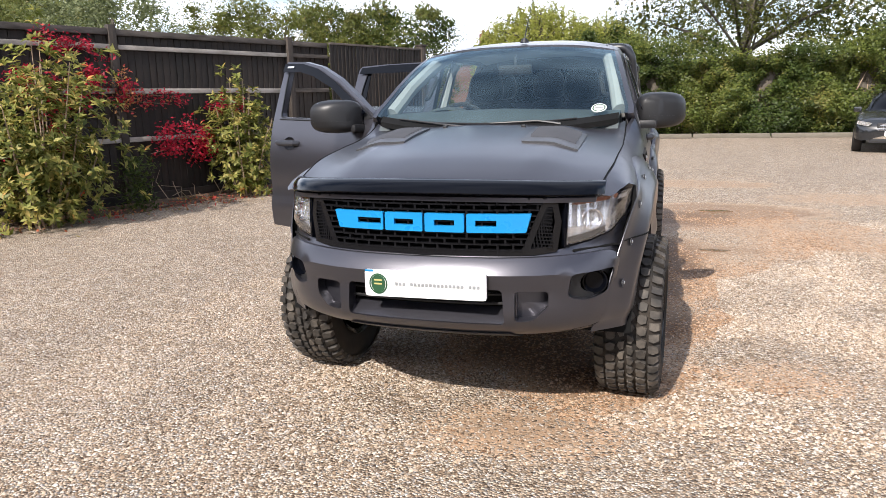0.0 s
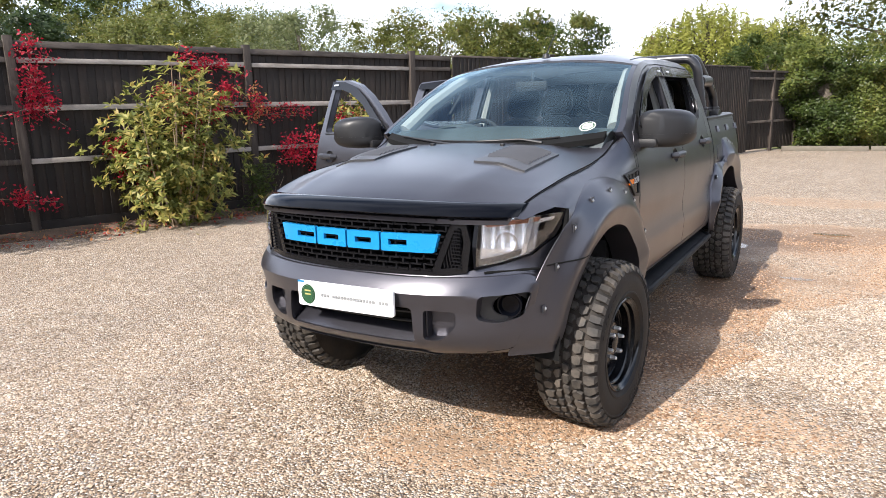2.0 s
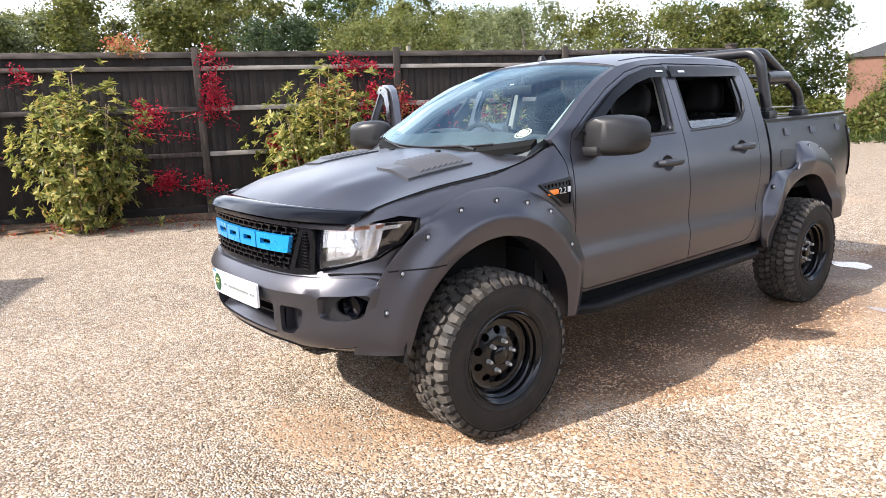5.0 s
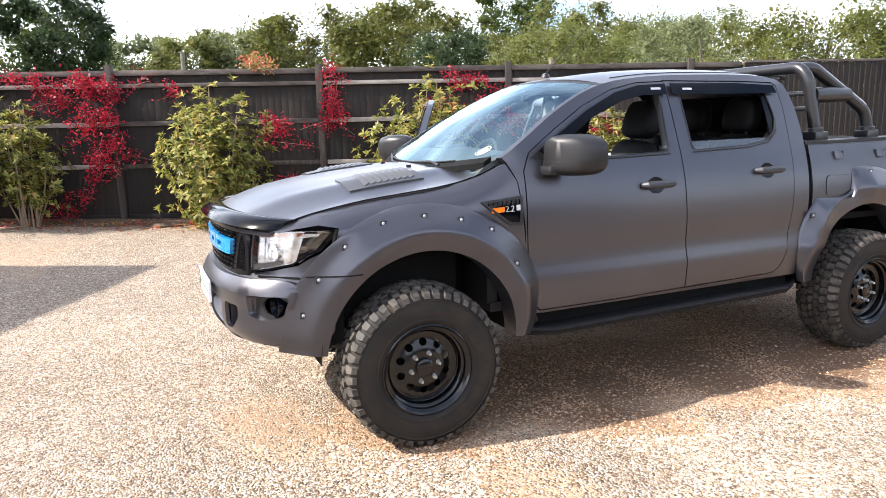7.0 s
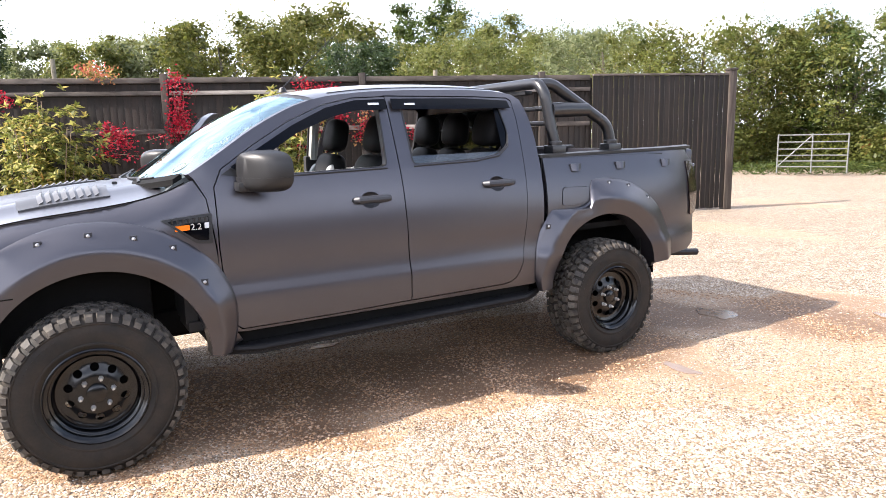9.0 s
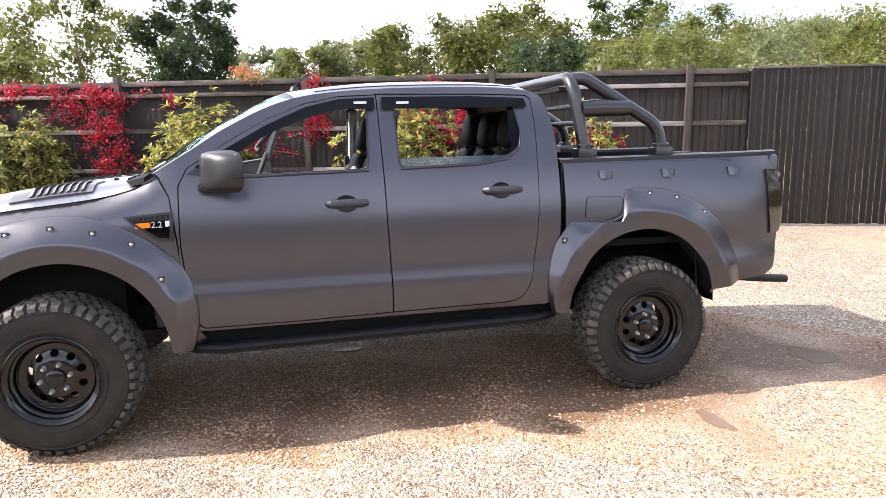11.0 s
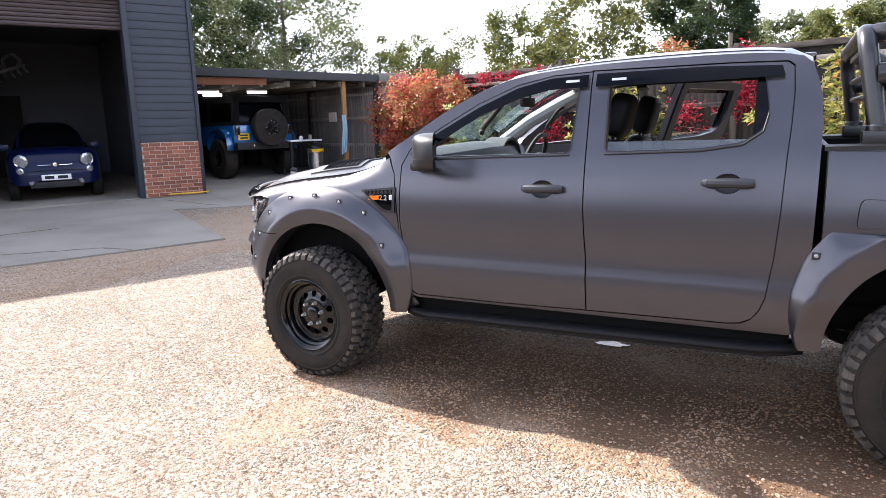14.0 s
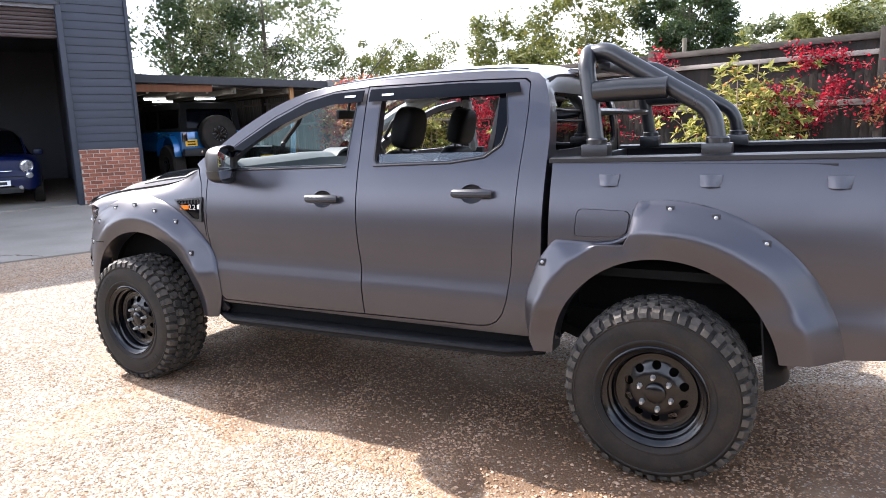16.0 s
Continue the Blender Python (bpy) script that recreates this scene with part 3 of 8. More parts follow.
# front wings
wing = [(-0.655, 1.082), (-0.56, 1.115), (-0.45, 1.145), (-0.30, 1.176), (-0.1, 1.204), (0.06, 1.222), (0.2, 1.240), (0.30, 1.258), (0.40, 1.287), (0.50, 1.332), (0.515, 1.340), (0.565, 1.25), (0.592, 1.0), (0.618, 0.72), (0.65, 0.58), (0.70, 0.50), (0.66, 0.47), (0.545, 0.46)] + arc(0.04, 0.46, 0.515, 2, 168, 16) + [(-0.475, 0.70), (-0.475, 0.90), (-0.40, 0.985), (-0.372, 1.085), (-0.46, 1.102), (-0.56, 1.088), (-0.63, 1.070)]
wg = panel(wing, [], on_side, lambda v, z: (-0.02, 0, 0), 0.03)
part("front_wing", mirrored(wg), PAINT, truck)
part("front_wing", wg, PAINT, truck)


# bonnet
def bonnet(a, b):
    s = -1 + 2 * b
    v1 = 0.335 + 0.150 * abs(s) ** 2.2
    ue = lerp(a, [0, 0.25, 0.6, 1], [0.68, 0.725, 0.742, 0.735])
    u = s * ue
    v0 = nose(u) + 0.035
    v = v0 + (v1 - v0) * a
    zc = curve(a, [0, 0.04, 0.12, 0.28, 0.55, 0.8, 1.0], [1.085, 1.118, 1.165, 1.224, 1.276, 1.308, 1.328])
    ze = curve(v, EV, EZ) + 0.003
    crown = 0.070 * abs(s) ** 2.6
    z = zc - crown * lerp(a, [0, 0.3, 1], [0.25, 0.8, 0.75])
    if ze is not None:
        w = abs(s) ** 4 * min(1, a / 0.06)
        z = z * (1 - w) + ze * w
    z += 0.012 * math.exp(-((abs(s) - 0.60) / 0.10) ** 2) * min(1, a * 4)
    return (u, v, z)


part("bonnet", grid(bonnet, 26, 36, (0, 0, -0.018)), PAINT, truck)
def guard(a, b):
    s = -1 + 2 * b
    u = 0.712 * s
    return (u, nose(u) - 0.004 + 0.10 * a ** 1.25 + 0.03 * abs(s) ** 6, 1.106 + 0.046 * math.sin(math.pi * 0.5 * min(1, a * 1.1)) - 0.026 * abs(s) ** 2.6)


part("bonnet_guard", grid(guard, 6, 40, (0, 0.012, -0.006)), GLOSSBLK, truck, "gloss black acrylic bonnet guard", 50)
for sgn in (1, -1):
    # louvred bonnet scoops
    def scoop(a, b, lift):
        s = sgn * (0.40 + 0.36 * b)
        aa = 0.50 + 0.34 * a - 0.06 * b
        p = bonnet(aa, 0.5 + s / 2)
        return (p[0], p[1], p[2] + lift * math.sin(math.pi * min(1, max(0, 0.12 + 0.76 * a))) ** 0.5 * math.sin(math.pi * (0.1 + 0.8 * b)) ** 0.4 + 0.004)
    sc = part("bonnet_scoop", grid(lambda a, b: scoop(a, b, 0.010), 18, 10, (0, 0, -0.016)), SCOOP, truck, "satin black louvred bonnet scoop")
    for k in range(8):
        a0 = 0.22 + 0.088 * k
        part("louvre", grid(lambda a, b: (lambda p: (p[0], p[1], p[2] + 0.001 + 0.011 * a))(scoop(a0 + 0.055 * a, 0.10 + 0.82 * b, 0.010)), 2, 8, (0, 0, -0.004)), SCOOP, sc)
    part("washer_jet", box((0.22 * sgn - 0.012, 0.20, 1.300), (0.22 * sgn + 0.012, 0.225, 1.326), 0.005), PLASTIC, truck)
    # wiper
    w0, w1 = (top_point(0.02, 0.52 if sgn > 0 else -0.10), top_point(0.020, 0.02 if sgn > 0 else -0.72))
    wp = part("wiper", tube([(w0[0], w0[1] - 0.045, w0[2] - 0.012), ((w0[0] * 2 + w1[0]) / 3, w0[1] - 0.035, w0[2] + 0.006), (w1[0], w1[1] - 0.014, w1[2] + 0.010)], [0.010, 0.007, 0.005], 8), PLASTIC, truck)
    part("wiper_blade", tube([(lambda p: (p[0], p[1] - 0.008, p[2] + 0.007))(top_point(0.024, (0.62 if sgn > 0 else 0.05) - 0.62 * k / 6)) for k in range(7)], 0.0055, 6), PLASTIC, wp)

# nose: bumper, grille, lamps
BZ, BD = [0.47, 0.50, 0.54, 0.60, 0.66, 0.72, 0.77, 0.795, 0.83, 0.86, 0.90], [0.16, 0.085, 0.030, 0.004, 0.004, 0.004, -0.002, 0.002, 0.028, 0.045, 0.055]


def on_nose(u, z, off=0.0):
    return (u, nose(u) + curve(z, BZ, BD) + off, z)


bump_out = [(-0.808, 0.60), (-0.77, 0.52), (-0.62, 0.495), (-0.45, 0.484), (0, 0.480), (0.45, 0.484), (0.62, 0.495), (0.77, 0.52), (0.808, 0.60), (0.815, 0.86), (0.815, 1.02), (0.800, 0.980), (0.742, 0.914), (0.66, 0.886), (0.56, 0.866), (0.50, 0.852), (0.3, 0.842), (0, 0.838), (-0.3, 0.842), (-0.50, 0.852), (-0.56, 0.866), (-0.66, 0.886), (-0.742, 0.914), (-0.800, 0.980), (-0.815, 1.02), (-0.815, 0.86)]
mouth = rounded([(-0.345, 0.565), (0.345, 0.565), (0.335, 0.715), (-0.335, 0.715)], 0.02)
pocket = rounded([(0.385, 0.578), (0.455, 0.582), (0.515, 0.640), (0.515, 0.705), (0.385, 0.708)], 0.02)
fog = rounded([(0.585, 0.672), (0.66, 0.652), (0.735, 0.672), (0.765, 0.775), (0.60, 0.772)], 0.025)
flip = lambda poly: [(-a, b) for a, b in poly][::-1]
part("front_bumper", panel(bump_out, [mouth, pocket, flip(pocket), fog, flip(fog)], lambda u, z: on_nose(u, z, 0.014), lambda u, z: (0, 0.05, 0), 0.04), PAINT, truck)
raised = rounded([(-0.70, 0.535), (-0.45, 0.505), (0.45, 0.505), (0.70, 0.535), (0.752, 0.62), (0.778, 0.812), (0.74, 0.845), (0.56, 0.842), (0.3, 0.838), (-0.3, 0.838), (-0.56, 0.842), (-0.74, 0.845), (-0.778, 0.812), (-0.752, 0.62)], 0.03)
part("bumper_shell", panel(raised, [mouth, pocket, flip(pocket), fog, flip(fog)], lambda u, z: on_nose(u, z, -0.006 - 0.010 * max(0.0, math.sin(math.pi * (z - 0.70) / 0.15)) * (z > 0.70)), lambda u, z: (0, 0.03, 0), 0.035), PAINT, truck, "raised matt grey bumper face")
for sgn in (1, -1):
    part("bumper_groove", tube([on_nose(sgn * p[0], p[1], 0.004) for p in bend([(0.60, 0.520, 0), (0.712, 0.540, 0), (0.765, 0.625, 0), (0.792, 0.815, 0), (0.765, 0.858, 0), (0.60, 0.856, 0)], 0.04)], 0.0055, 6), DARK, truck)
part("bumper_chin", panel(rounded([(-0.40, 0.478), (0.40, 0.478), (0.36, 0.512), (-0.36, 0.512)], 0.012), [], lambda u, z: on_nose(u, z, -0.018), lambda u, z: (0, 0.04, 0), 0.05), PAINT, truck)
part("bumper_recess", panel([(-0.80, 0.53), (0.80, 0.53), (0.80, 0.85), (-0.80, 0.85)], [], lambda u, z: (u * 0.985, nose(u) + 0.12, z), lambda u, z: (0, 0.02, 0), 0.1), DARK, truck)
part("mouth_ledge", grid(lambda a, b: on_nose(-0.345 + 0.69 * a, 0.563 + 0.055 * b, 0.004 + 0.085 * b), 10, 3, (0, 0.004, -0.012)), PAINT, truck)
for z in (0.640, 0.680):
    part("intake_slat", tube([on_nose(u, z, 0.055) for u in np.linspace(-0.35, 0.35, 9)], 0.007, 6), PLASTIC, truck)
for sgn in (1, -1):
    part("bumper_post", panel(rounded([(sgn * 0.345, 0.56), (sgn * 0.39, 0.56), (sgn * 0.39, 0.715), (sgn * 0.345, 0.715)], 0.012), [], lambda u, z: on_nose(u, z, 0.02), lambda u, z: (0, 0.03, 0), 0.03), PAINT, truck)
    part("pocket_back", panel(pocket if sgn > 0 else flip(pocket), [], lambda u, z: on_nose(u, z, 0.062), lambda u, z: (0, 0.01, 0), 0.03), PAINT, truck)
    fl = part("fog_lamp", revolve([(0.0, 0.02), (0.036, 0.02), (0.046, 0.0), (0.052, 0.0), (0.052, 0.05), (0.0, 0.05)], 20, "y"), GLOSSBLK, truck)
    fl.matrix_basis = pose(0.685 * sgn, nose(0.685) + 0.03, 0.718, 0, 0, 14 * sgn)
    part("fog_bezel", panel(fog if sgn > 0 else flip(fog), [[(0.682 * sgn + 0.054 * math.cos(k * math.pi / 8), 0.718 + 0.046 * math.sin(k * math.pi / 8)) for k in range(16)]], lambda u, z: (u, nose(u) + 0.035, z), lambda u, z: (0, 0.01, 0), 0.03), PLASTIC, truck)
part("nose_frame", panel([(-0.80, 0.80), (0.80, 0.80), (0.835, 0.95), (0.83, 1.10), (0.70, 1.075), (0.45, 1.07), (-0.45, 1.07), (-0.70, 1.075), (-0.83, 1.10), (-0.835, 0.95)], [], lambda u, z: (u * 0.985, nose(u) + 0.115, z), lambda u, z: (0, 0.01, 0), 0.08), DARK, truck)

# registration board with printed badge and plain bars
plate = part("registration_plate", panel(rounded([(-0.235, 0.672), (0.285, 0.680), (0.285, 0.792), (-0.235, 0.784)], 0.012), [], lambda u, z: (u, -0.917 + 0.05 * u * u, z), lambda u, z: (0, 0.012, 0), 0.08), WHITE, truck, "white plate with a green crest and grey lettering bars")
PY = lambda u: -0.9195 + 0.05 * u * u
part("crest", panel([(-0.175 + 0.032 * math.cos(a), 0.729 + 0.036 * math.sin(a) * (1 if math.sin(a) > 0 else 1.15)) for a in [k * math.pi / 10 for k in range(20)]], [], lambda u, z: (u, PY(u), z), lambda u, z: (0, 0.002, 0), 0.05), GREEN, plate)
part("crest_wreath", panel([(-0.175 + 0.041 * math.cos(a), 0.727 + 0.044 * math.sin(a)) for a in [k * math.pi / 12 for k in range(24)]], [[(-0.175 + 0.035 * math.cos(a), 0.727 + 0.039 * math.sin(a)) for a in [k * math.pi / 12 for k in range(24)]]], lambda u, z: (u, PY(u), z), lambda u, z: (0, 0.002, 0), 0.05), GREEN, plate)
for k in range(2):
    part("crest_bar", box((-0.192, PY(-0.175) - 0.002, 0.724 + 0.016 * k), (-0.158, PY(-0.175) + 0.001, 0.730 + 0.016 * k)), GOLD, plate)
for k in range(22):
    a0 = -0.100 + 0.0165 * k
    if k not in (3, 18):
        part("print_bar", box((a0, PY(a0) - 0.001, 0.7245 + 0.00015 * k), (a0 + 0.0115, PY(a0) + 0.002, 0.7375 + 0.00015 * k)), TEXTGREY, plate)
part("blue_tab", box((-0.232, PY(-0.2) - 0.001, 0.778), (-0.195, PY(-0.2) + 0.002, 0.785)), BLUE, plate)

# grille
gsur = [(-0.54, 0.858), (-0.45, 0.846), (0, 0.842), (0.45, 0.846), (0.54, 0.858), (0.555, 0.98), (0.53, 1.100), (0.3, 1.120), (0, 1.125), (-0.3, 1.120), (-0.53, 1.100), (-0.555, 0.98)]
gmid = rounded([(-0.405, 0.868), (0.405, 0.868), (0.475, 1.04), (0.50, 1.086), (0.3, 1.106), (-0.3, 1.106), (-0.50, 1.086), (-0.475, 1.04)], 0.015)
gsid = rounded([(0.437, 0.872), (0.512, 0.880), (0.53, 0.98), (0.520, 1.045), (0.497, 1.035)], 0.01)
grille = part("grille", panel(gsur, [gmid, gsid, flip(gsid)], lambda u, z: (u, nose(u) + 0.045, z), lambda u, z: (0, 0.05, 0), 0.05), GRILLE, truck, "gloss black mesh grille")
part("grille_backing", panel(gsur, [], lambda u, z: (u * 0.99, nose(u) + 0.11, z), lambda u, z: (0, 0.01, 0), 0.12), DARK, grille)
lat = bmesh.new()
for r in range(11):
    z = 0.868 + 0.0232 * r
    half = lerp(z, [0.868, 1.04, 1.078], [0.405, 0.475, 0.50])
    for a, b in zip(np.linspace(-half, half, 17), np.linspace(-half, half, 17)[1:]):
        add_box(lat, (min(a, b), nose((a + b) / 2) + 0.042, z - 0.0032), (max(a, b) + 0.001, nose((a + b) / 2) + 0.075, z + 0.0032))
    if r < 10:
        k = int(half / 0.062)
        for i in range(-k, k + 1):
            u = (i + 0.5 * (r % 2)) * 0.062
            if abs(u) < half:
                add_box(lat, (u - 0.0045, nose(u) + 0.044, z), (u + 0.0045, nose(u) + 0.075, z + 0.0232))
part("grille_mesh", lat, GRILLE, grille)
for sgn in (1, -1):
    sm = bmesh.new()
    for r in range(12):
        z = 0.876 + 0.0145 * r
        lo, hi = lerp(z, [0.872, 1.035], [0.437, 0.497]), 0.522
        for i in range(6):
            u = lo + (hi - lo) * (i + 0.5 * (r % 2)) / 6
            add_box(sm, (sgn * u - 0.003, nose(u) + 0.05, z), (sgn * u + 0.003, nose(u) + 0.075, z + 0.0145))
        add_box(sm, (min(sgn * lo, sgn * hi), nose(0.48) + 0.05, z - 0.0025), (max(sgn * lo, sgn * hi), nose(0.48) + 0.075, z + 0.0025))
    part("grille_side_mesh", sm, GRILLE, grille)
# blue name blocks as plain slotted shapes
NB = [(-0.395, -0.180, -0.300, -0.190, 1), (-0.170, -0.005, -0.130, -0.045, 0), (0.005, 0.170, 0.045, 0.130, 2), (0.180, 0.415, 0.215, 0.300, 0)]
for a0, a1, h0, h1, kind in NB:
    slot = [[(h0, 0.968), (h1, 0.968), (h1, 0.992), (h0, 0.992)]]
    part("name_block", panel(rounded([(a0, 0.942), (a1, 0.942), (a1 + (0.02 if a1 > 0.4 else 0), 1.018), (a0 - (0.02 if a0 < -0.3 else 0), 1.018)], 0.006), slot, lambda u, z: (u + 0.01, nose(u) + 0.028, z), lambda u, z: (0, 0.02, 0), 0.035), BLUE, grille, "plain bright blue slotted block")

# headlamps
lamp = [(0.566, 0.872), (0.66, 0.890), (0.742, 0.918), (0.800, 0.985), (0.823, 1.078), (0.808, 1.096), (0.74, 1.092), (0.66, 1.082), (0.566, 1.080), (0.560, 0.98)]
for sgn in (1, -1):
    lp = lamp if sgn > 0 else flip(lamp)
    inner = rounded([(0.574, 0.882), (0.660, 0.899), (0.742, 0.926), (0.791, 0.987), (0.813, 1.076), (0.70, 1.073), (0.578, 1.066)], 0.010)
    inner = inner if sgn > 0 else flip(inner)
    nz = lambda u, z, o: (u, nose(u) + o + 0.16 * max(0, z - 0.95) + 0.012, z)
    hl = part("headlamp", panel(lp, [inner], lambda u, z: nz(u, z, 0.030), lambda u, z: (-0.03 * sgn, 0.05, 0), 0.03), GLOSSBLK, truck, "clear headlamp with a black surround")
    part("reflector", panel(inner, [], lambda u, z: nz(u, z, 0.056 - 0.008 * abs(math.sin(u * 95 + 2 * z)) + 0.05 * max(0.0, 0.16 - math.hypot(u - 0.668 * sgn, z - 0.975))), lambda u, z: (0, 0.01, 0), 0.007), REFLECTOR, hl, smooth=20)
    rb = part("lamp_bowl", revolve([(0.010, 0.045), (0.028, 0.032), (0.040, 0.0), (0.044, 0.0), (0.044, 0.02)], 20, "y"), CHROME, hl)
    rb.matrix_basis = pose(0.668 * sgn, nose(0.668) + 0.058, 0.975, 0, 0, 25 * sgn)
    part("lamp_divider", panel(rounded([(sgn * 0.715, 0.925), (sgn * 0.728, 0.928), (sgn * 0.745, 1.066), (sgn * 0.732, 1.066)], 0.003), [], lambda u, z: nz(u, z, 0.034), lambda u, z: (0, 0.02, 0), 0.03), REFLECTOR, hl)
    part("lamp_base", panel(rounded([(sgn * 0.58, 0.888), (sgn * 0.66, 0.904), (sgn * 0.722, 0.928), (sgn * 0.722, 0.942), (sgn * 0.58, 0.912)], 0.004), [], lambda u, z: nz(u, z, 0.036), lambda u, z: (0, 0.02, 0), 0.03), TRIM, hl)
    part("indicator_strip", panel(rounded([(sgn * 0.60, 1.040), (sgn * 0.755, 1.052), (sgn * 0.76, 1.068), (sgn * 0.60, 1.058)], 0.004), [], lambda u, z: nz(u, z, 0.036), lambda u, z: (0, 0.008, 0), 0.03), DULLAMBER, hl, "dull amber indicator strip")
    part("lamp_bezel", panel(rounded([(sgn * 0.752, 0.935), (sgn * 0.793, 0.988), (sgn * 0.812, 1.074), (sgn * 0.766, 1.072)], 0.004), [], lambda u, z: nz(u, z, 0.032), lambda u, z: (0, 0.01, 0), 0.02), GLOSSBLK, hl)
    part("lamp_finger", panel(rounded([(sgn * 0.758, 1.044), (sgn * 0.792, 1.050), (sgn * 0.795, 1.064), (sgn * 0.762, 1.062)], 0.003), [], lambda u, z: nz(u, z, 0.0295), lambda u, z: (0, 0.004, 0), 0.02), REFLECTOR, hl)
    # dark rubber in the shut line between lamp and wing
    part("lamp_seal", tube([(sgn * (side_u(v, z) - 0.013), v - 0.003, z) for v, z in ((-0.475, 0.84), (-0.475, 0.90), (-0.437, 0.943), (-0.40, 0.985), (-0.385, 1.04), (-0.372, 1.08))], 0.0125, 8), DARK, hl)
    part("lens", panel(inner, [], lambda u, z: nz(u, z, 0.026), lambda u, z: (0, 0.004, 0), 0.04), LENS, hl).visible_shadow = False


# wheel-arch flares with bolts
def flare_base(v, z, cv):
    """The body under a flare; towards the nose it follows the bumper's corner."""
    u = side_u(v, max(z, 0.60))
    if cv > 1:
        return max(u, 0.82)
    if v < -0.2 and z < 0.62:
        u = min(u, nose_u(v - min(0.05, max(0.0, curve(z, BZ, BD) - 0.006))))
    return u


def flare_rise(f, t, cv):
    """How far a flare stands off the body: f from its lip outwards, t along it."""
    d = lerp(f, [0.0, 0.20, 0.38, 0.43, 0.48, 0.54, 0.80, 0.965, 1.0], [0.047, 0.061, 0.073, 0.0745, 0.073, 0.068, 0.034, 0.013, 0.003])
    if cv > 1:
        near = max(0.0, 1 - abs(9 + 171 * t - 114) / 26)
        d *= 1 - 0.50 * min(1.0, near * 1.6) * lerp(f, [0.0, 0.35], [0.3, 1.0])
        d *= lerp(t, [0.80, 1.0], [1.0, 0.45])
    if cv < 1:
        d *= lerp(t, [0.0, 0.16, 0.45, 0.70, 0.85, 1.0], [0.40, 1.0, 1.0, 0.80, 0.52, 0.42])
        d *= lerp(f, [0.3, 0.8], [1.0, lerp(t, [0.55, 0.75], [1.0, 0.25])])
    return d


def flare(cv, cz, rin, rout, a0, a1, n, ends):
    prof = [0.0, 0.0, 0.10, 0.20, 0.30, 0.38, 0.43, 0.48, 0.54, 0.66, 0.80, 0.90, 0.965, 1.0, 1.0]
    bm = bmesh.new()
    rows = []
    for k in range(n + 1):
        t = k / n
        a = radians(a0 + (a1 - a0) * t)
        ro = rout - (rout - rin) * (ends[0] * max(0, 1 - t / 0.22) ** 1.5 + ends[1] * max(0, (t - 0.78) / 0.22) ** 1.5)
        if cv > 1:
            ro -= 0.035 * lerp(math.degrees(a), [125, 150], [0, 1])
            dip = lerp(math.degrees(a), [98.0, 107.0], [0.0, 1.0])
            ro += (min(ro, 0.532 / max(0.3, math.sin(a))) - ro) * dip * dip * (3 - 2 * dip)
        row = []
        for i, f in enumerate(prof):
            lip = 0.46 * min(ro - rin, rout - rin - 0.02) if cv < 1 else min(0.46 * (rout - rin), 0.88 * (ro - rin))
            r = rin + lip * f / 0.46 if f <= 0.46 else rin + lip + max(0.012, ro - rin - lip) * (f - 0.46) / 0.54
            v, z = cv + r * math.cos(a), cz + r * math.sin(a)
            du = -0.10 if i == 0 else -0.003 if i == len(prof) - 1 else flare_rise(f, t, cv)
            row.append(bm.verts.new((flare_base(v, z, cv) + du, v, z)))
        rows.append(row)
    for a, b in zip(rows, rows[1:]):
        for i in range(len(prof) - 1):
            bm.faces.new((a[i], b[i], b[i + 1], a[i + 1]))
    for row in (rows[0], rows[-1]):
        bm.faces.new(row)
    return bm


for cv, cz, rin, rout, a0, a1, ends, bolts in ((0.04, 0.46, 0.492, 0.715, -1, 177, (0.55, 0.10), [(-0.55, 0.69), (-0.476, 0.854), (-0.353, 1.0), (-0.17, 1.095), (0.03, 1.118), (0.216, 1.089), (0.385, 1.028), (0.514, 0.848)]),
                                               (3.22, 0.50, 0.475, 0.720, 9, 180, (0.06, 0.45), [(2.70, 0.93), (3.25, 1.185), (3.43, 1.155), (3.62, 1.06)])):
    fb = flare(cv, cz, rin, rout, a0, a1, 84, ends)
    for sgn, b in ((-1, mirrored(fb)), (1, fb)):
        fo = part("wheel_arch_flare", b, PAINT, truck, "bolt-on matt grey wheel-arch flare", 32)
        for v, z in bolts:
            r = math.hypot(v - cv, z - cz)
            f = (r - rin) / (rout - rin)
            u = flare_base(v, z, cv) + flare_rise(f, (math.degrees(math.atan2(z - cz, v - cv)) - a0) / (a1 - a0), cv)
            pk = part("bolt_pocket", box((-0.005, -0.017, -0.018), (0.0015, 0.017, 0.016), 0.003), HANDLE, fo)
            pk.matrix_basis = pose(u * sgn, v, z, 0, 0, 0 if sgn > 0 else 180)
            bo = part("flare_bolt", revolve([(0, 0.007), (0.005, 0.006), (0.008, 0.002), (0.011, 0.0), (0.011, -0.006)], 10, "x"), GALV, fo)
            bo.matrix_basis = pose(u * sgn, v, z) if sgn > 0 else pose(u * sgn, v, z, 0, 0, 180)
for sgn in (1, -1):
    # the joint where the flare passes from the wing to the bumper
    joint = []
    for v in np.linspace(-0.53, -0.285, 9):
        z = 0.872 + 0.02 * (v + 0.285)
        f = max(0.0, (math.hypot(v - 0.04, z - 0.46) - 0.492) / 0.223)
        joint.append((sgn * (flare_base(v, z, 0.04) + flare_rise(f, (math.degrees(math.atan2(z - 0.46, v - 0.04)) + 1) / 178, 0.04) + 0.0005), v, z))
    part("flare_joint", tube(joint, 0.0035, 6), DARK, truck)
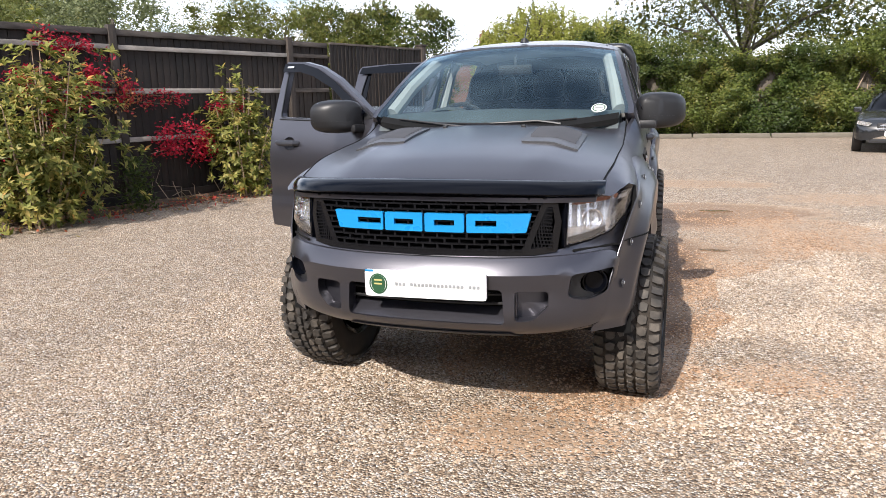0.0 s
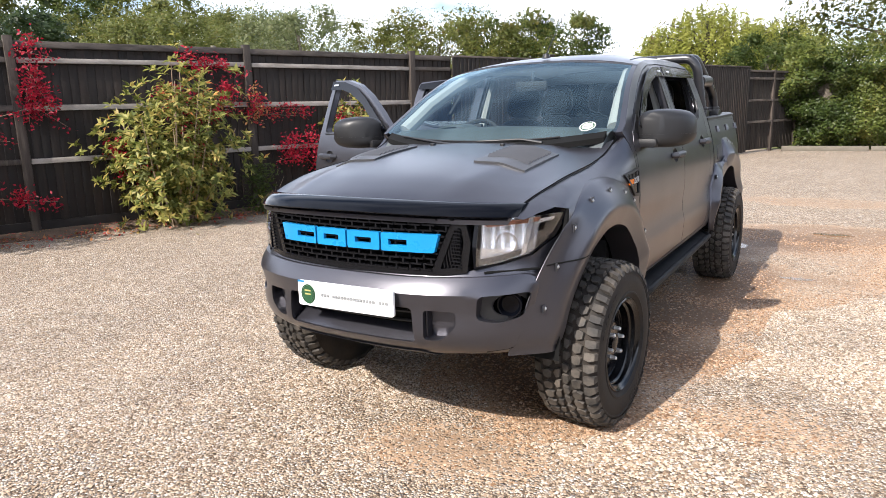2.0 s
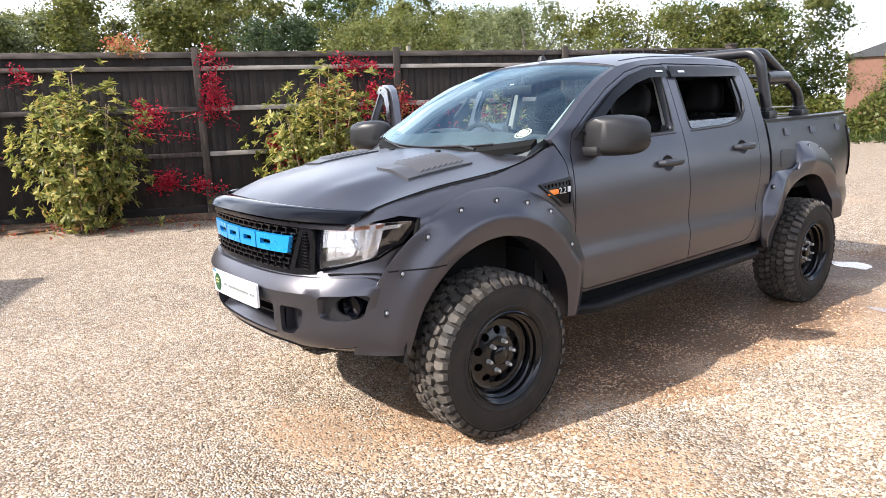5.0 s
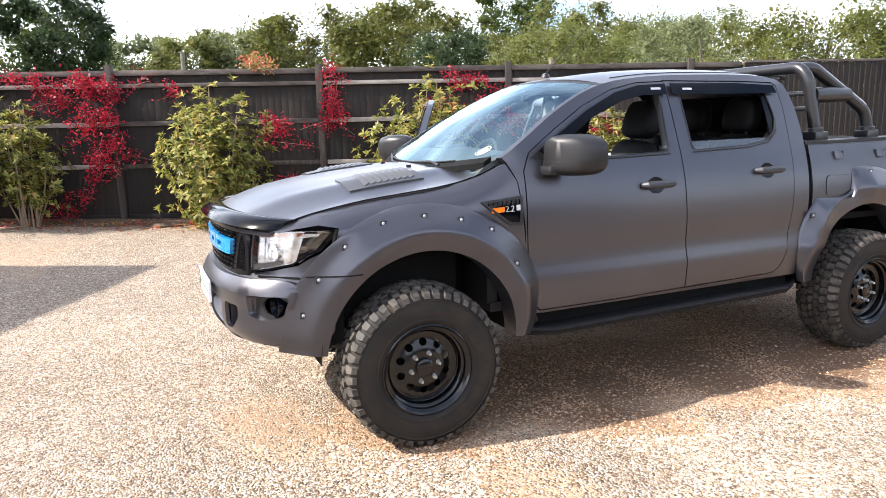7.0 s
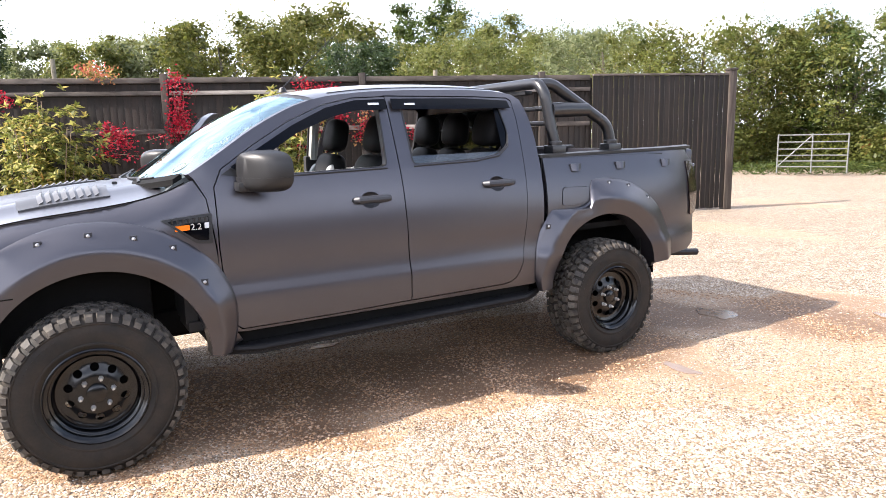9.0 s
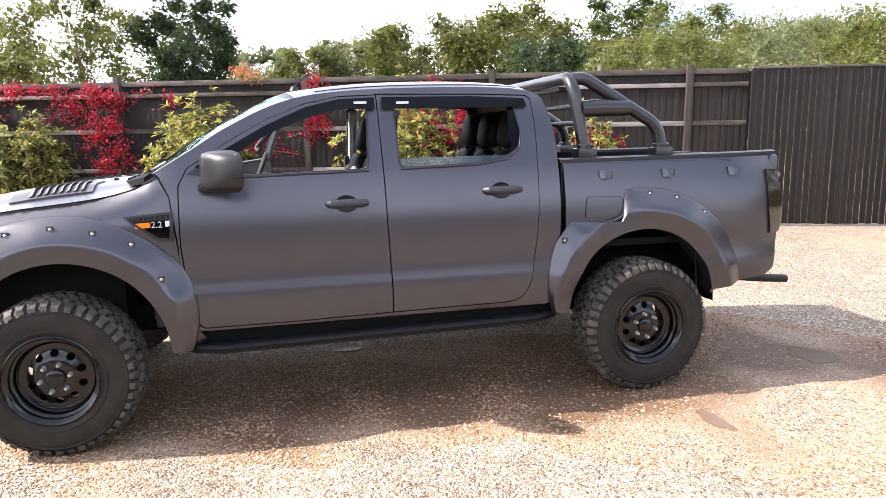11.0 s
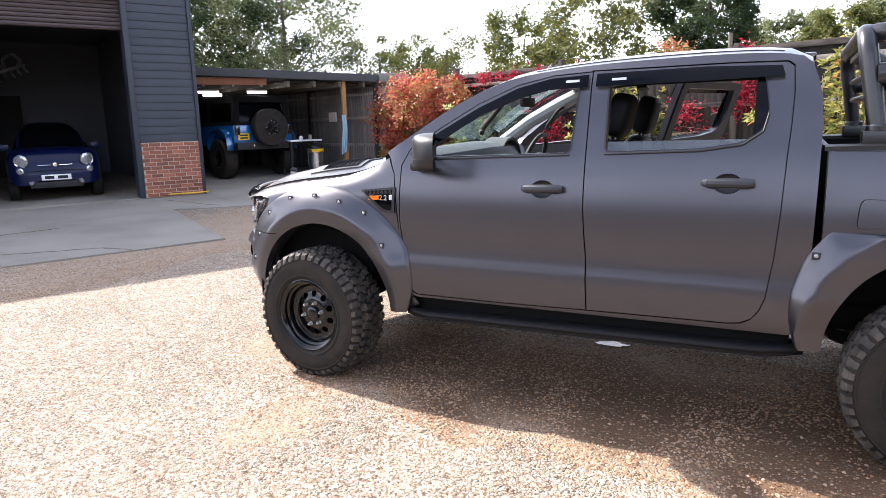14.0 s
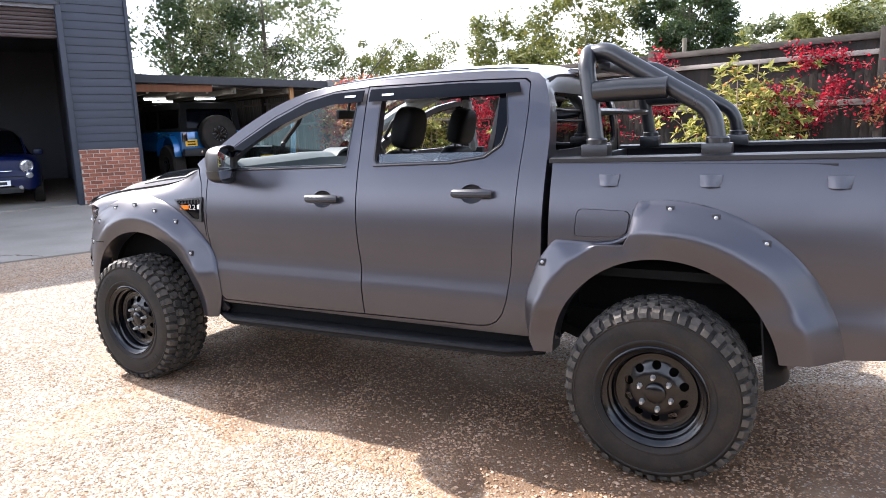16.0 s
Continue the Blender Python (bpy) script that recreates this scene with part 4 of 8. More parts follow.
for sgn in (1, -1):
    for cv, cz in ((0.04, 0.46), (3.22, 0.50)):
        part("arch_liner", grid(lambda a, b: (sgn * (0.83 - 0.55 * b), cv + 0.525 * math.cos(math.pi * (1.02 * a - 0.01)), cz + 0.525 * math.sin(math.pi * (1.02 * a - 0.01))), 16, 2), DARK, truck)
    for cv, z1 in ((0.04, 1.02), (3.22, 0.90)):
        part("inner_arch_wall", box((0.40 * sgn - 0.01, cv - 0.56, 0.50), (0.40 * sgn + 0.01, cv + 0.56, z1)), DARK, truck)
    # front wing vent with badge
    vent = rounded([(0.345, 1.160), (0.585, 1.180), (0.578, 1.028), (0.50, 1.035)], 0.012)
    vhole = rounded([(0.372, 1.150), (0.568, 1.166), (0.562, 1.045), (0.508, 1.050)], 0.01)
    off = lambda d: (lambda v, z: (sgn * (side_u(v, z) + d), v, z))
    vt = part("wing_vent", panel(vent, [vhole], off(0.010), lambda v, z: (-sgn * 0.014, 0, 0), 0.03), PLASTIC, truck, "black wing vent with an amber repeater")
    part("vent_insert", panel(vhole, [], off(0.0025), lambda v, z: (-sgn * 0.006, 0, 0), 0.03), GLOSSBLK, vt)
    for k in range(7):
        part("vent_rib", box((sgn * (side_u(0.48, 1.15) + 0.004) - 0.004, 0.39 + 0.026 * k, 1.138), (sgn * (side_u(0.48, 1.15) + 0.004) + 0.004, 0.40 + 0.026 * k, 1.160)), PLASTIC, vt)
    part("repeater", panel(rounded([(0.405, 1.100), (0.475, 1.104), (0.475, 1.130), (0.405, 1.126)], 0.006), [], off(0.009), lambda v, z: (-sgn * 0.008, 0, 0), 0.03), AMBER, vt, "amber side repeater")
    if sgn > 0:
        for txt, v0, sz, m in (("2.2", 0.478, 0.034, SILVER), ):
            cu = bpy.data.curves.new("engine_badge", "FONT")
            cu.body, cu.size, cu.extrude = txt, sz * 1.3, 0.002
            cu.materials.append(m)
            me = bpy.data.meshes.new_from_object(new("tmp_text", cu))
            bpy.data.objects.remove(bpy.data.objects["tmp_text"])
            eb = new("engine_badge", me)
            eb.parent = vt
            eb.matrix_basis = pose(side_u(0.52, 1.115) + 0.008, v0, 1.103, 90, 0, 90)
        part("badge_tile", panel(rounded([(0.545, 1.106), (0.572, 1.108), (0.570, 1.136), (0.545, 1.134)], 0.004), [], off(0.009), lambda v, z: (-0.006, 0, 0), 0.02), SILVER, vt)


# doors
def door_pieces(which):
    outline, win = (FRONT_DOOR, FRONT_WIN) if which == "front" else (REAR_DOOR, REAR_WIN)
    win = rounded(win, 0.03, 3)
    hv, hz = (1.46, 1.185) if which == "front" else (2.335, 1.228)
    hu = side_u(hv, hz)
    cup = [(hv - 0.005 + 0.062 * math.cos(t), hz + 0.046 * math.sin(t)) for t in [q * math.pi / 9 for q in range(18)]]
    out = [("door", panel(outline, [win, cup], on_side, lambda v, z: (-0.045, 0, 0), 0.032), PAINT, "")]
    ww = grow(win, 0.016)
    out.append(("window_trim", panel(ww, [grow(win, -0.004)], lambda v, z: (side_u(v, z) + 0.003, v, z), lambda v, z: (-0.01, 0, 0), 0.05), PLASTIC, "black rubber window trim"))
    # recess in the darker handle paint, its shade put into the colour
    out.append(("handle_recess", panel(cup, [], lambda v, z: (side_u(v, z) - 0.030 * max(0.0, 1 - ((v - hv + 0.005) / 0.062) ** 2 - ((z - hz) / 0.046) ** 2) ** 0.6, v, z), lambda v, z: (-0.004, 0, 0), 0.012), HANDLE, ""))
    out.append(("door_handle", tube([(hu - 0.004, hv - 0.105, hz + 0.002), (hu + 0.026, hv - 0.085, hz + 0.004), (hu + 0.038, hv, hz + 0.006), (hu + 0.030, hv + 0.075, hz + 0.006), (hu + 0.020, hv + 0.105, hz + 0.006)], [0.016, 0.021, 0.022, 0.022, 0.018], 10), HANDLE, "dark grey pull handle"))
    if which == "front":
        vis = [(0.70, 1.400), (0.86, 1.492), (1.06, 1.606), (1.27, 1.700), (1.45, 1.742), (1.645, 1.752), (1.645, 1.690), (1.45, 1.684), (1.30, 1.650), (1.08, 1.565), (0.89, 1.452), (0.745, 1.372)]
        tag = (1.53, 1.60)
    else:
        vis = [(1.685, 1.754), (2.2, 1.760), (2.52, 1.748), (2.535, 1.70), (2.2, 1.694), (1.685, 1.690)]
        tag = (1.765, 1.835)
    out.append(("wind_deflector", panel(vis, [], lambda v, z: (side_u(v, z) + 0.022 + 0.15 * max(0, 1.70 - z) * 0.3, v, z), lambda v, z: (-0.005, 0, 0), 0.04), GLOSSBLK, "smoked wind deflector"))
    zt = 1.716
    out.append(("deflector_tag", panel([(tag[0], zt), (tag[1], zt + 0.001), (tag[1], zt + 0.013), (tag[0], zt + 0.012)], [], lambda v, z: (side_u(v, z) + 0.027, v, z), lambda v, z: (-0.002, 0, 0), 0.03), SILVER, "silver printed tag"))
    base = [p for p in (FRONT_WIN if which == "front" else REAR_WIN) if p[1] < (1.45 if which == "front" else 1.56)]
    out.append(("belt_seal", tube([(side_u(v, z - 0.012) + 0.004, v, z - 0.012) for v, z in [(a[0] + (b[0] - a[0]) * k / 4, a[1] + (b[1] - a[1]) * k / 4) for a, b in zip(base, base[1:]) for k in range(5)]], 0.0045, 8), PLASTIC, ""))
    out.append(("inner_frame", panel(grow(outline, -0.02), [grow(win, 0.004)], lambda v, z: (side_u(v, z) - 0.047, v, z), lambda v, z: (-0.006, 0, 0), 0.05), TRIM, "black inner window frame"))
    card = [(p[0] * 0.96 + 0.04 * (1.15 if which == "front" else 2.1), p[1]) for p in outline if p[1] < 1.36]
    lo, hi = min(p[0] for p in card), max(p[0] for p in card)
    out.append(("door_card", box((0.735, lo + 0.02, 0.62), (0.792, hi - 0.02, 1.34), 0.02), TRIM, "black inner door trim"))
    if which == "front":
        out.append(("mirror_arm", box((0.775, 0.712, 1.275), (0.90, 0.825, 1.325), 0.018), PLASTIC, ""))

        def housing(z0, z1, grow_by, top=9.0):
            """A bowl open to the rear, rounded towards the front."""
            bm = bmesh.new()
            rings = []
            for i in range(9):
                a = i / 8
                f = (1 - (1 - a) ** 2.4) ** (1 / 2.4) if a < 1 else 1.0
                f = 0.12 + 0.88 * f
                ring = []
                for k in range(28):
                    t = 2 * math.pi * k / 28
                    c, q = math.cos(t), math.sin(t)
                    ex = 0.60
                    x = math.copysign(abs(c) ** ex, c)
                    zz = math.copysign(abs(q) ** ex, q)
                    u = 0.917 + (0.143 + grow_by) * x * f
                    h = (z1 - z0) / 2 * (1 - 0.10 * max(0.0, x))
                    ring.append(bm.verts.new((u, 0.722 - grow_by + 0.135 * a + 0.45 * (u - 0.86), min(top, (z0 + z1) / 2 + (h + grow_by) * zz * (0.62 + 0.38 * f)))))
                rings.append(ring)
            for p, q in zip(rings, rings[1:]):
                for k in range(28):
                    bm.faces.new((p[k], p[(k + 1) % 28], q[(k + 1) % 28], q[k]))
            bm.faces.new(rings[0])
            inner = [bm.verts.new(v.co + Vector((0.012 * (0.917 - v.co.x) / 0.143, -0.022, 0.014 * ((z0 + z1) / 2 - v.co.z) / ((z1 - z0) / 2)))) for v in rings[-1]]
            for k in range(28):
                bm.faces.new((rings[-1][k], rings[-1][(k + 1) % 28], inner[(k + 1) % 28], inner[k]))
            bm.faces.new(inner[::-1])
            return bm
        out.append(("mirror_cap", housing(1.272, 1.482, 0.0), PLASTIC, "large satin black door mirror cap"))
        out.append(("mirror_skirt", housing(1.272, 1.482, 0.003, 1.346), PLASTIC, "satin black mirror base"))
        out.append(("mirror_glass", box((-0.118, -0.003, -0.082), (0.118, 0.003, 0.082), 0.002, pose(0.917, 0.8625, 1.380, 0, 0, 24.2)), MIRROR, ""))
        out.append(("quarter_trim", panel([(0.655, 1.362), (0.75, 1.348), (0.83, 1.435), (0.80, 1.452)], [], lambda v, z: (side_u(v, z) + 0.004, v, z), lambda v, z: (-0.02, 0, 0), 0.04), PLASTIC, ""))
    else:
        q = rounded([(2.420, 1.432), (2.462, 1.470), (2.480, 1.55), (2.452, 1.716), (2.420, 1.717)], 0.008)
        out.append(("quarter_glass", panel(q, [], lambda v, z: (side_u(v, z) - 0.006, v, z), lambda v, z: (-0.006, 0, 0), 0.05), GLOSSBLK, ""))
        out.append(("window_glass", panel([(1.765, 1.36), (2.41, 1.36), (2.41, 1.425), (1.765, 1.418)], [], lambda v, z: (side_u(v, z) - 0.018, v, z), lambda v, z: (-0.004, 0, 0), 0.06), SIDEGLASS, "lowered side window"))
    return out


for which, hinge, swing in (("front", 0.62, 69.0), ("rear", 1.69, 70.0)):
    for sgn in (1, -1):
        body = None
        for name, bm, m, label in door_pieces(which):
            if sgn < 0:
                bm2 = mirrored(bm)
                bm.free()
                bm = bm2
                bmesh.ops.translate(bm, vec=(0.835, -hinge, 0), verts=bm.verts)
            ob = part(name, bm, m, body or truck, label, 35)
            if body is None:
                body = ob
                if sgn < 0:
                    ob.matrix_basis = pose(-0.835, hinge, 0, 0, 0, swing)
                    ob["label"] = "open " + which + " door in matt grey"
                else:
                    ob["label"] = "closed " + which + " door with its window down"

# load bed
bed_side = [(2.722, 0.60), (2.77, 0.56)] + arc(3.22, 0.50, 0.505, 176, 4, 18) + [(3.80, 0.60), (4.14, 0.622), (4.215, 0.66), (4.243, 0.85), (4.252, 1.10), (4.230, 1.395), (3.4, 1.388), (2.722, 1.372), (2.718, 1.0)]
flap = rounded([(2.840, 1.050), (3.070, 1.064), (3.082, 1.168), (2.852, 1.174)], 0.03)
bs = panel(bed_side, [grow(flap, 0.03)], on_side, lambda v, z: (-0.05, 0, 0), 0.04)
part("bed_side", mirrored(bs), PAINT, truck)
part("bed_side", bs, PAINT, truck)
part("fuel_flap", panel(flap, [], lambda v, z: (side_u(v, z) + 0.004, v, z), lambda v, z: (-0.02, 0, 0), 0.05), PAINT, truck, "rounded fuel filler flap")
surround = bend([(2.90, 1.018, 0), (3.03, 1.030, 0), (3.108, 1.08, 0), (3.114, 1.17, 0)], 0.06)
part("fuel_flap_surround", tube([(side_u(p[0], p[1]) + 0.012, p[0], p[1]) for p in surround], [0.004] + [0.011] * (len(surround) - 2) + [0.005], 8), PAINT, truck)
part("bed_floor", box((-0.76, 2.75, 0.86), (0.76, 4.12, 0.90)), DARK, truck)
part("bed_front", box((-0.78, 2.715, 0.62), (0.78, 2.745, 1.375), 0.01), PLASTIC, truck)
part("tailgate", panel(rounded([(-0.72, 0.66), (0.72, 0.66), (0.735, 1.39), (-0.735, 1.39)], 0.03), [], lambda u, z: (u, 4.238 + 0.01 * math.cos(u * 2), z), lambda u, z: (0, -0.06, 0), 0.1), PAINT, truck)
for sgn in (1, -1):
    part("bed_liner", box((0.775 * sgn - 0.012, 2.75, 1.03), (0.775 * sgn + 0.012, 3.85, 1.37)), PLASTIC, truck)
    part("bed_rail_cap", grid(lambda a, b: (sgn * (side_u(2.705 + 1.520 * a, 1.38) + 0.006 - 0.095 * b), 2.705 + 1.530 * a, lerp(2.68 + 1.48 * a, [2.68, 4.17], [1.384, 1.408]) + 0.014 * math.sin(math.pi * min(1, 0.15 + 0.7 * b))), 12, 5, (0, 0, -0.018)), PLASTIC, truck)
    for v in (2.985, 3.40, 3.86):
        part("cover_hook", grid(lambda a, b: (sgn * (side_u(v, 1.30) + 0.004 + 0.026 * math.sin(math.pi * (0.1 + 0.8 * a)) * (0.35 + 0.65 * b)), v - 0.045 + 0.09 * a * (1 - 0.15 * b) + 0.006 * b, 1.325 - 0.048 * b), 6, 4, (-0.012 * sgn, 0, 0)), PAINT, truck)
    tl = part("tail_lamp", panel(rounded([(4.115, 1.305), (4.232, 1.300), (4.262, 1.10), (4.255, 0.90), (4.165, 0.885), (4.130, 1.05)], 0.02), [], lambda v, z: (sgn * (side_u(v, z) + 0.012), v, z), lambda v, z: (-sgn * 0.04, 0, 0), 0.03), DARKLENS, truck, "smoked tail lamp")
    part("tail_lamp_rear", box((0.70 * sgn - 0.06, 4.225, 0.90), (0.70 * sgn + 0.06, 4.265, 1.28), 0.02), DARKLENS, tl)
    # side step
    st = part("side_step", grid(lambda a, b: (sgn * (0.66 + 0.215 * b * min(1, 0.55 + 6 * min(a, 1 - a))), 0.60 + 2.08 * a, 0.470 + 0.028 * a - 0.012 * (b - 0.5) ** 2 * 4), 24, 6, (0, 0, -0.035)), STEPBLK, truck, "black running board", 60)
    part("step_edge", tube([(sgn * (0.66 + 0.215 * min(1, 0.55 + 6 * min(a, 1 - a))), 0.60 + 2.08 * a, 0.455 + 0.028 * a) for a in np.linspace(0, 1, 25)], 0.019, 8), STEPBLK, st)
    for k in range(3):
        part("step_bracket", box((0.62 * sgn - 0.14, 0.9 + 0.75 * k, 0.42), (0.62 * sgn + 0.14, 0.95 + 0.75 * k, 0.45)), DARK, st)
    part("rear_step_bar", tube([(0.55 * sgn, 4.03, 0.575), (0.64 * sgn, 4.22, 0.565), (0.66 * sgn, 4.43, 0.548)], 0.028, 10), PLASTIC, truck)
part("rear_crossbar", tube([(-0.56, 4.03, 0.575), (0.56, 4.03, 0.575)], 0.035, 10), PLASTIC, truck)

for sgn in (1, -1):
    part("mudflap", grid(lambda a, b: (sgn * (0.60 + 0.215 * a), 3.70 - 0.09 * a ** 2 + 0.03 * b, 0.76 - 0.33 * b), 4, 6, (0, 0.008, 0)), STEPBLK, truck, "black rubber mudflap")
    part("bonnet_shut_line", tube([(lambda p: (p[0] + sgn * 0.0035, p[1], p[2] - 0.0005))(bonnet(0.07 + 0.93 * k / 24, 0.5 + 0.5 * sgn)) for k in range(25)], 0.003, 6), DARK, truck)
# roll bar over the bed
rb = part("roll_bar", tube(bend([(-0.70, 2.90, 1.44), (-0.66, 2.84, 1.80), (-0.60, 2.835, 1.868), (0.60, 2.835, 1.868), (0.66, 2.84, 1.80), (0.70, 2.90, 1.44)], 0.14, 7), 0.038, 14), BARBLK, truck, "satin black tubular roll bar")
for sgn in (1, -1):
    part("roll_bar_leg", tube(bend([(0.585 * sgn, 2.845, 1.862), (0.625 * sgn, 2.925, 1.868), (0.69 * sgn, 3.385, 1.585), (0.70 * sgn, 3.41, 1.45)], 0.085, 7), 0.038, 14), BARBLK, rb)
    part("roll_bar_brace", tube([(0.675 * sgn, 2.88, 1.685), (0.675 * sgn, 3.00, 1.690), (0.68 * sgn, 3.20, 1.690)], [0.048, 0.052, 0.046], 14), BARBLK, rb)
    for v in (2.90, 3.41):
        part("roll_bar_foot", box((0.70 * sgn - 0.050, v - 0.060, 1.388), (0.70 * sgn + 0.050, v + 0.060, 1.452), 0.008), BARBLK, rb)
        part("foot_collar", revolve([(0.0, 0.0), (0.048, 0.0), (0.048, 0.022), (0.040, 0.030)], 16, "z"), BARBLK, rb).matrix_basis = pose(0.70 * sgn, v, 1.450)
for z, v in ((1.70, 2.87), (1.60, 2.88)):
    part("roll_bar_rail", tube([(-0.66, v, z), (0.66, v, z)], 0.016, 10), BARBLK, rb)
part("light_bar_tray", box((-0.45, 2.84, 1.80), (0.45, 2.90, 1.83), 0.008), PLASTIC, rb)


# wheels
def make_wheel(u, v, sgn, steer):
    disc = [(0.168 * math.cos(k * math.pi / 24), 0.168 * math.sin(k * math.pi / 24)) for k in range(48)]
    holes = [[(0.122 * math.cos(a) + 0.0195 * math.cos(b), 0.122 * math.sin(a) + 0.0195 * math.sin(b)) for b in [j * math.pi / 7 for j in range(14)]] for a in [(k + 0.5) * math.pi / 5 for k in range(10)]]
    dish = lambda a, b: (lerp(math.hypot(a, b), [0.0, 0.088, 0.098, 0.135, 0.158, 0.168], [0.084, 0.084, 0.079, 0.062, 0.060, 0.066]), a, b)
    wheel = part("wheel", panel(disc, holes, dish, lambda a, b: (-0.008, 0, 0), 0.017), RIM, truck, "black steel wheel with round vent holes")
    wheel.matrix_basis = pose(u, v, 0.390, 0, 0, steer + (0 if sgn > 0 else 180))
    part("rim", revolve([(0.164, 0.066), (0.172, 0.068), (0.178, 0.060), (0.183, 0.064), (0.186, 0.098), (0.192, 0.104), (0.197, 0.106), (0.200, 0.124), (0.208, 0.130), (0.214, 0.133), (0.221, 0.143), (0.227, 0.140), (0.228, 0.134), (0.220, 0.126), (0.206, 0.10), (0.200, -0.13), (0.226, -0.142)], 48, "x"), RIM, wheel)
    part("hub_cap", revolve([(0.0, 0.106), (0.034, 0.104), (0.044, 0.098), (0.047, 0.07)], 24, "x"), RIM, wheel)
    nut = revolve([(0.0, 0.034), (0.006, 0.033), (0.0095, 0.027), (0.0105, 0.008), (0.0125, 0.005), (0.0125, 0.0)], 6, "x")
    first = None
    for k in range(6):
        a = (k + (0.2 if v < 1 else 0.65)) * math.pi / 3
        p = pose(0.082, 0.071 * math.cos(a), 0.071 * math.sin(a))
        if first is None:
            first = part("lug_nut", nut, NUT, wheel, "", 20)
            first.matrix_basis = p
        else:
            o = new("lug_nut", first.data)
            o.parent, o.matrix_basis = wheel, p
    prof = [(0.216, -0.128), (0.250, -0.146), (0.300, -0.150), (0.340, -0.144), (0.364, -0.134), (0.379, -0.112), (0.386, -0.06), (0.387, 0.0), (0.386, 0.06), (0.379, 0.112), (0.365, 0.135), (0.349, 0.143), (0.346, 0.148), (0.341, 0.1485), (0.337, 0.145), (0.318, 0.1505), (0.300, 0.152), (0.270, 0.1505), (0.258, 0.148), (0.254, 0.152), (0.247, 0.1515), (0.243, 0.146), (0.224, 0.136), (0.216, 0.128)]
    tyre = part("tyre", revolve(prof, 72, "x"), RUBBER, wheel, "muddy all-terrain tyre with chunky tread", 40)
    tr = bmesh.new()
    rnd = random.Random(7)
    n = 44
    half = math.pi / n
    LANES = (  # across from, to, top, and the block's corners: (across, along) in the lane
        (0.098, 0.147, 0.3935, 0.0, [(0, -0.72), (1, -0.62), (1, 0.62), (0.45, 0.78), (0, 0.50)]),
        (-0.147, -0.098, 0.3935, 0.55, [(1, -0.72), (1, 0.50), (0.55, 0.78), (0, 0.62), (0, -0.62)]),
        (0.044, 0.093, 0.400, 0.45, [(0, -0.62), (0.55, -0.92), (1, -0.55), (0.92, 0.60), (0.35, 0.84), (0.05, 0.40)]),
        (-0.093, -0.044, 0.400, 0.95, [(1, -0.62), (0.95, 0.40), (0.65, 0.84), (0.08, 0.60), (0, -0.55), (0.45, -0.92)]),
        (0.003, 0.039, 0.4015, 0.15, [(0, -0.80), (0.8, -0.60), (1, 0.10), (0.70, 0.86), (0.10, 0.62)]),
        (-0.039, -0.003, 0.4015, 0.65, [(1, -0.80), (0.9, 0.62), (0.3, 0.86), (0, 0.10), (0.2, -0.60)]))
    for k in range(n):
        for lane, (x0, x1, top, shift, poly) in enumerate(LANES):
            a0 = 2 * math.pi * (k + shift + 0.10 * (rnd.random() - 0.5)) / n
            stretch = 0.94 + 0.12 * rnd.random()
            low, high = [], []
            for fx, fa in poly:
                x = x0 + (x1 - x0) * fx
                edge = abs(x) > 0.13
                rt = top - (0.016 + 0.006 * (k % 2) if edge else 0.0)
                a = a0 + half * fa * stretch
                low.append(tr.verts.new((x * (1.02 if edge else 1.0), -math.sin(a) * (0.352 if edge else 0.376), math.cos(a) * (0.352 if edge else 0.376))))
                b = a0 + half * fa * stretch * 0.90
                high.append(tr.verts.new((x + (0.003 if fx < 0.5 else -0.003), -math.sin(b) * rt, math.cos(b) * rt)))
            tr.faces.new(high)
            for i in range(len(poly)):
                q = (i + 1) % len(poly)
                tr.faces.new((low[i], low[q], high[q], high[i]))
    part("tread", tr, TREAD, wheel, "dusty interlocking tread blocks", 20)
    for n0, a0 in ((7, 0.5), (6, 3.4)):
        for k in range(n0):
            part("sidewall_mark", box((0.1495, -0.009, 0.288), (0.1532, 0.009, 0.316), 0, Matrix.Rotation(a0 + 0.115 * k, 4, "X")), RUBBER, wheel)
    return wheel


for sgn in (1, -1):
    for v, steer in ((0.0, -3.0), (WB, 0.0)):
        make_wheel(0.826 * sgn, v, sgn, steer)
        part("brake_drum", revolve([(0, 0.03), (0.13, 0.03), (0.14, 0.0), (0.14, -0.08), (0, -0.08)], 24, "x"), DARK, truck).matrix_basis = pose(0.80 * sgn, v, 0.388, 0, 0, 0 if sgn > 0 else 180)
    part("suspension_strut", tube([(0.55 * sgn, 0.03, 0.40), (0.52 * sgn, 0.06, 1.0)], 0.05, 10), PLASTIC, truck)
    part("leaf_spring", tube([(0.52 * sgn, 2.6, 0.56), (0.52 * sgn, 3.0, 0.42), (0.52 * sgn, 3.3, 0.40), (0.52 * sgn, 3.85, 0.60)], 0.03, 8), DARK, truck)
    part("chassis_rail", box((0.42 * sgn - 0.05, -0.62, 0.50), (0.42 * sgn + 0.05, 4.05, 0.62), 0.01), DARK, truck)
part("front_axle", tube([(-0.72, 0.0, 0.385), (0.72, 0.0, 0.385)], 0.045, 10), DARK, truck)
part("rear_axle", tube([(-0.72, WB, 0.385), (-0.12, WB, 0.385), (0, WB, 0.385), (0.12, WB, 0.385), (0.72, WB, 0.385)], [0.05, 0.06, 0.14, 0.06, 0.05], 12), DARK, truck)
part("gearbox", box((-0.22, -0.3, 0.40), (0.22, 1.6, 0.60), 0.04), DARK, truck)
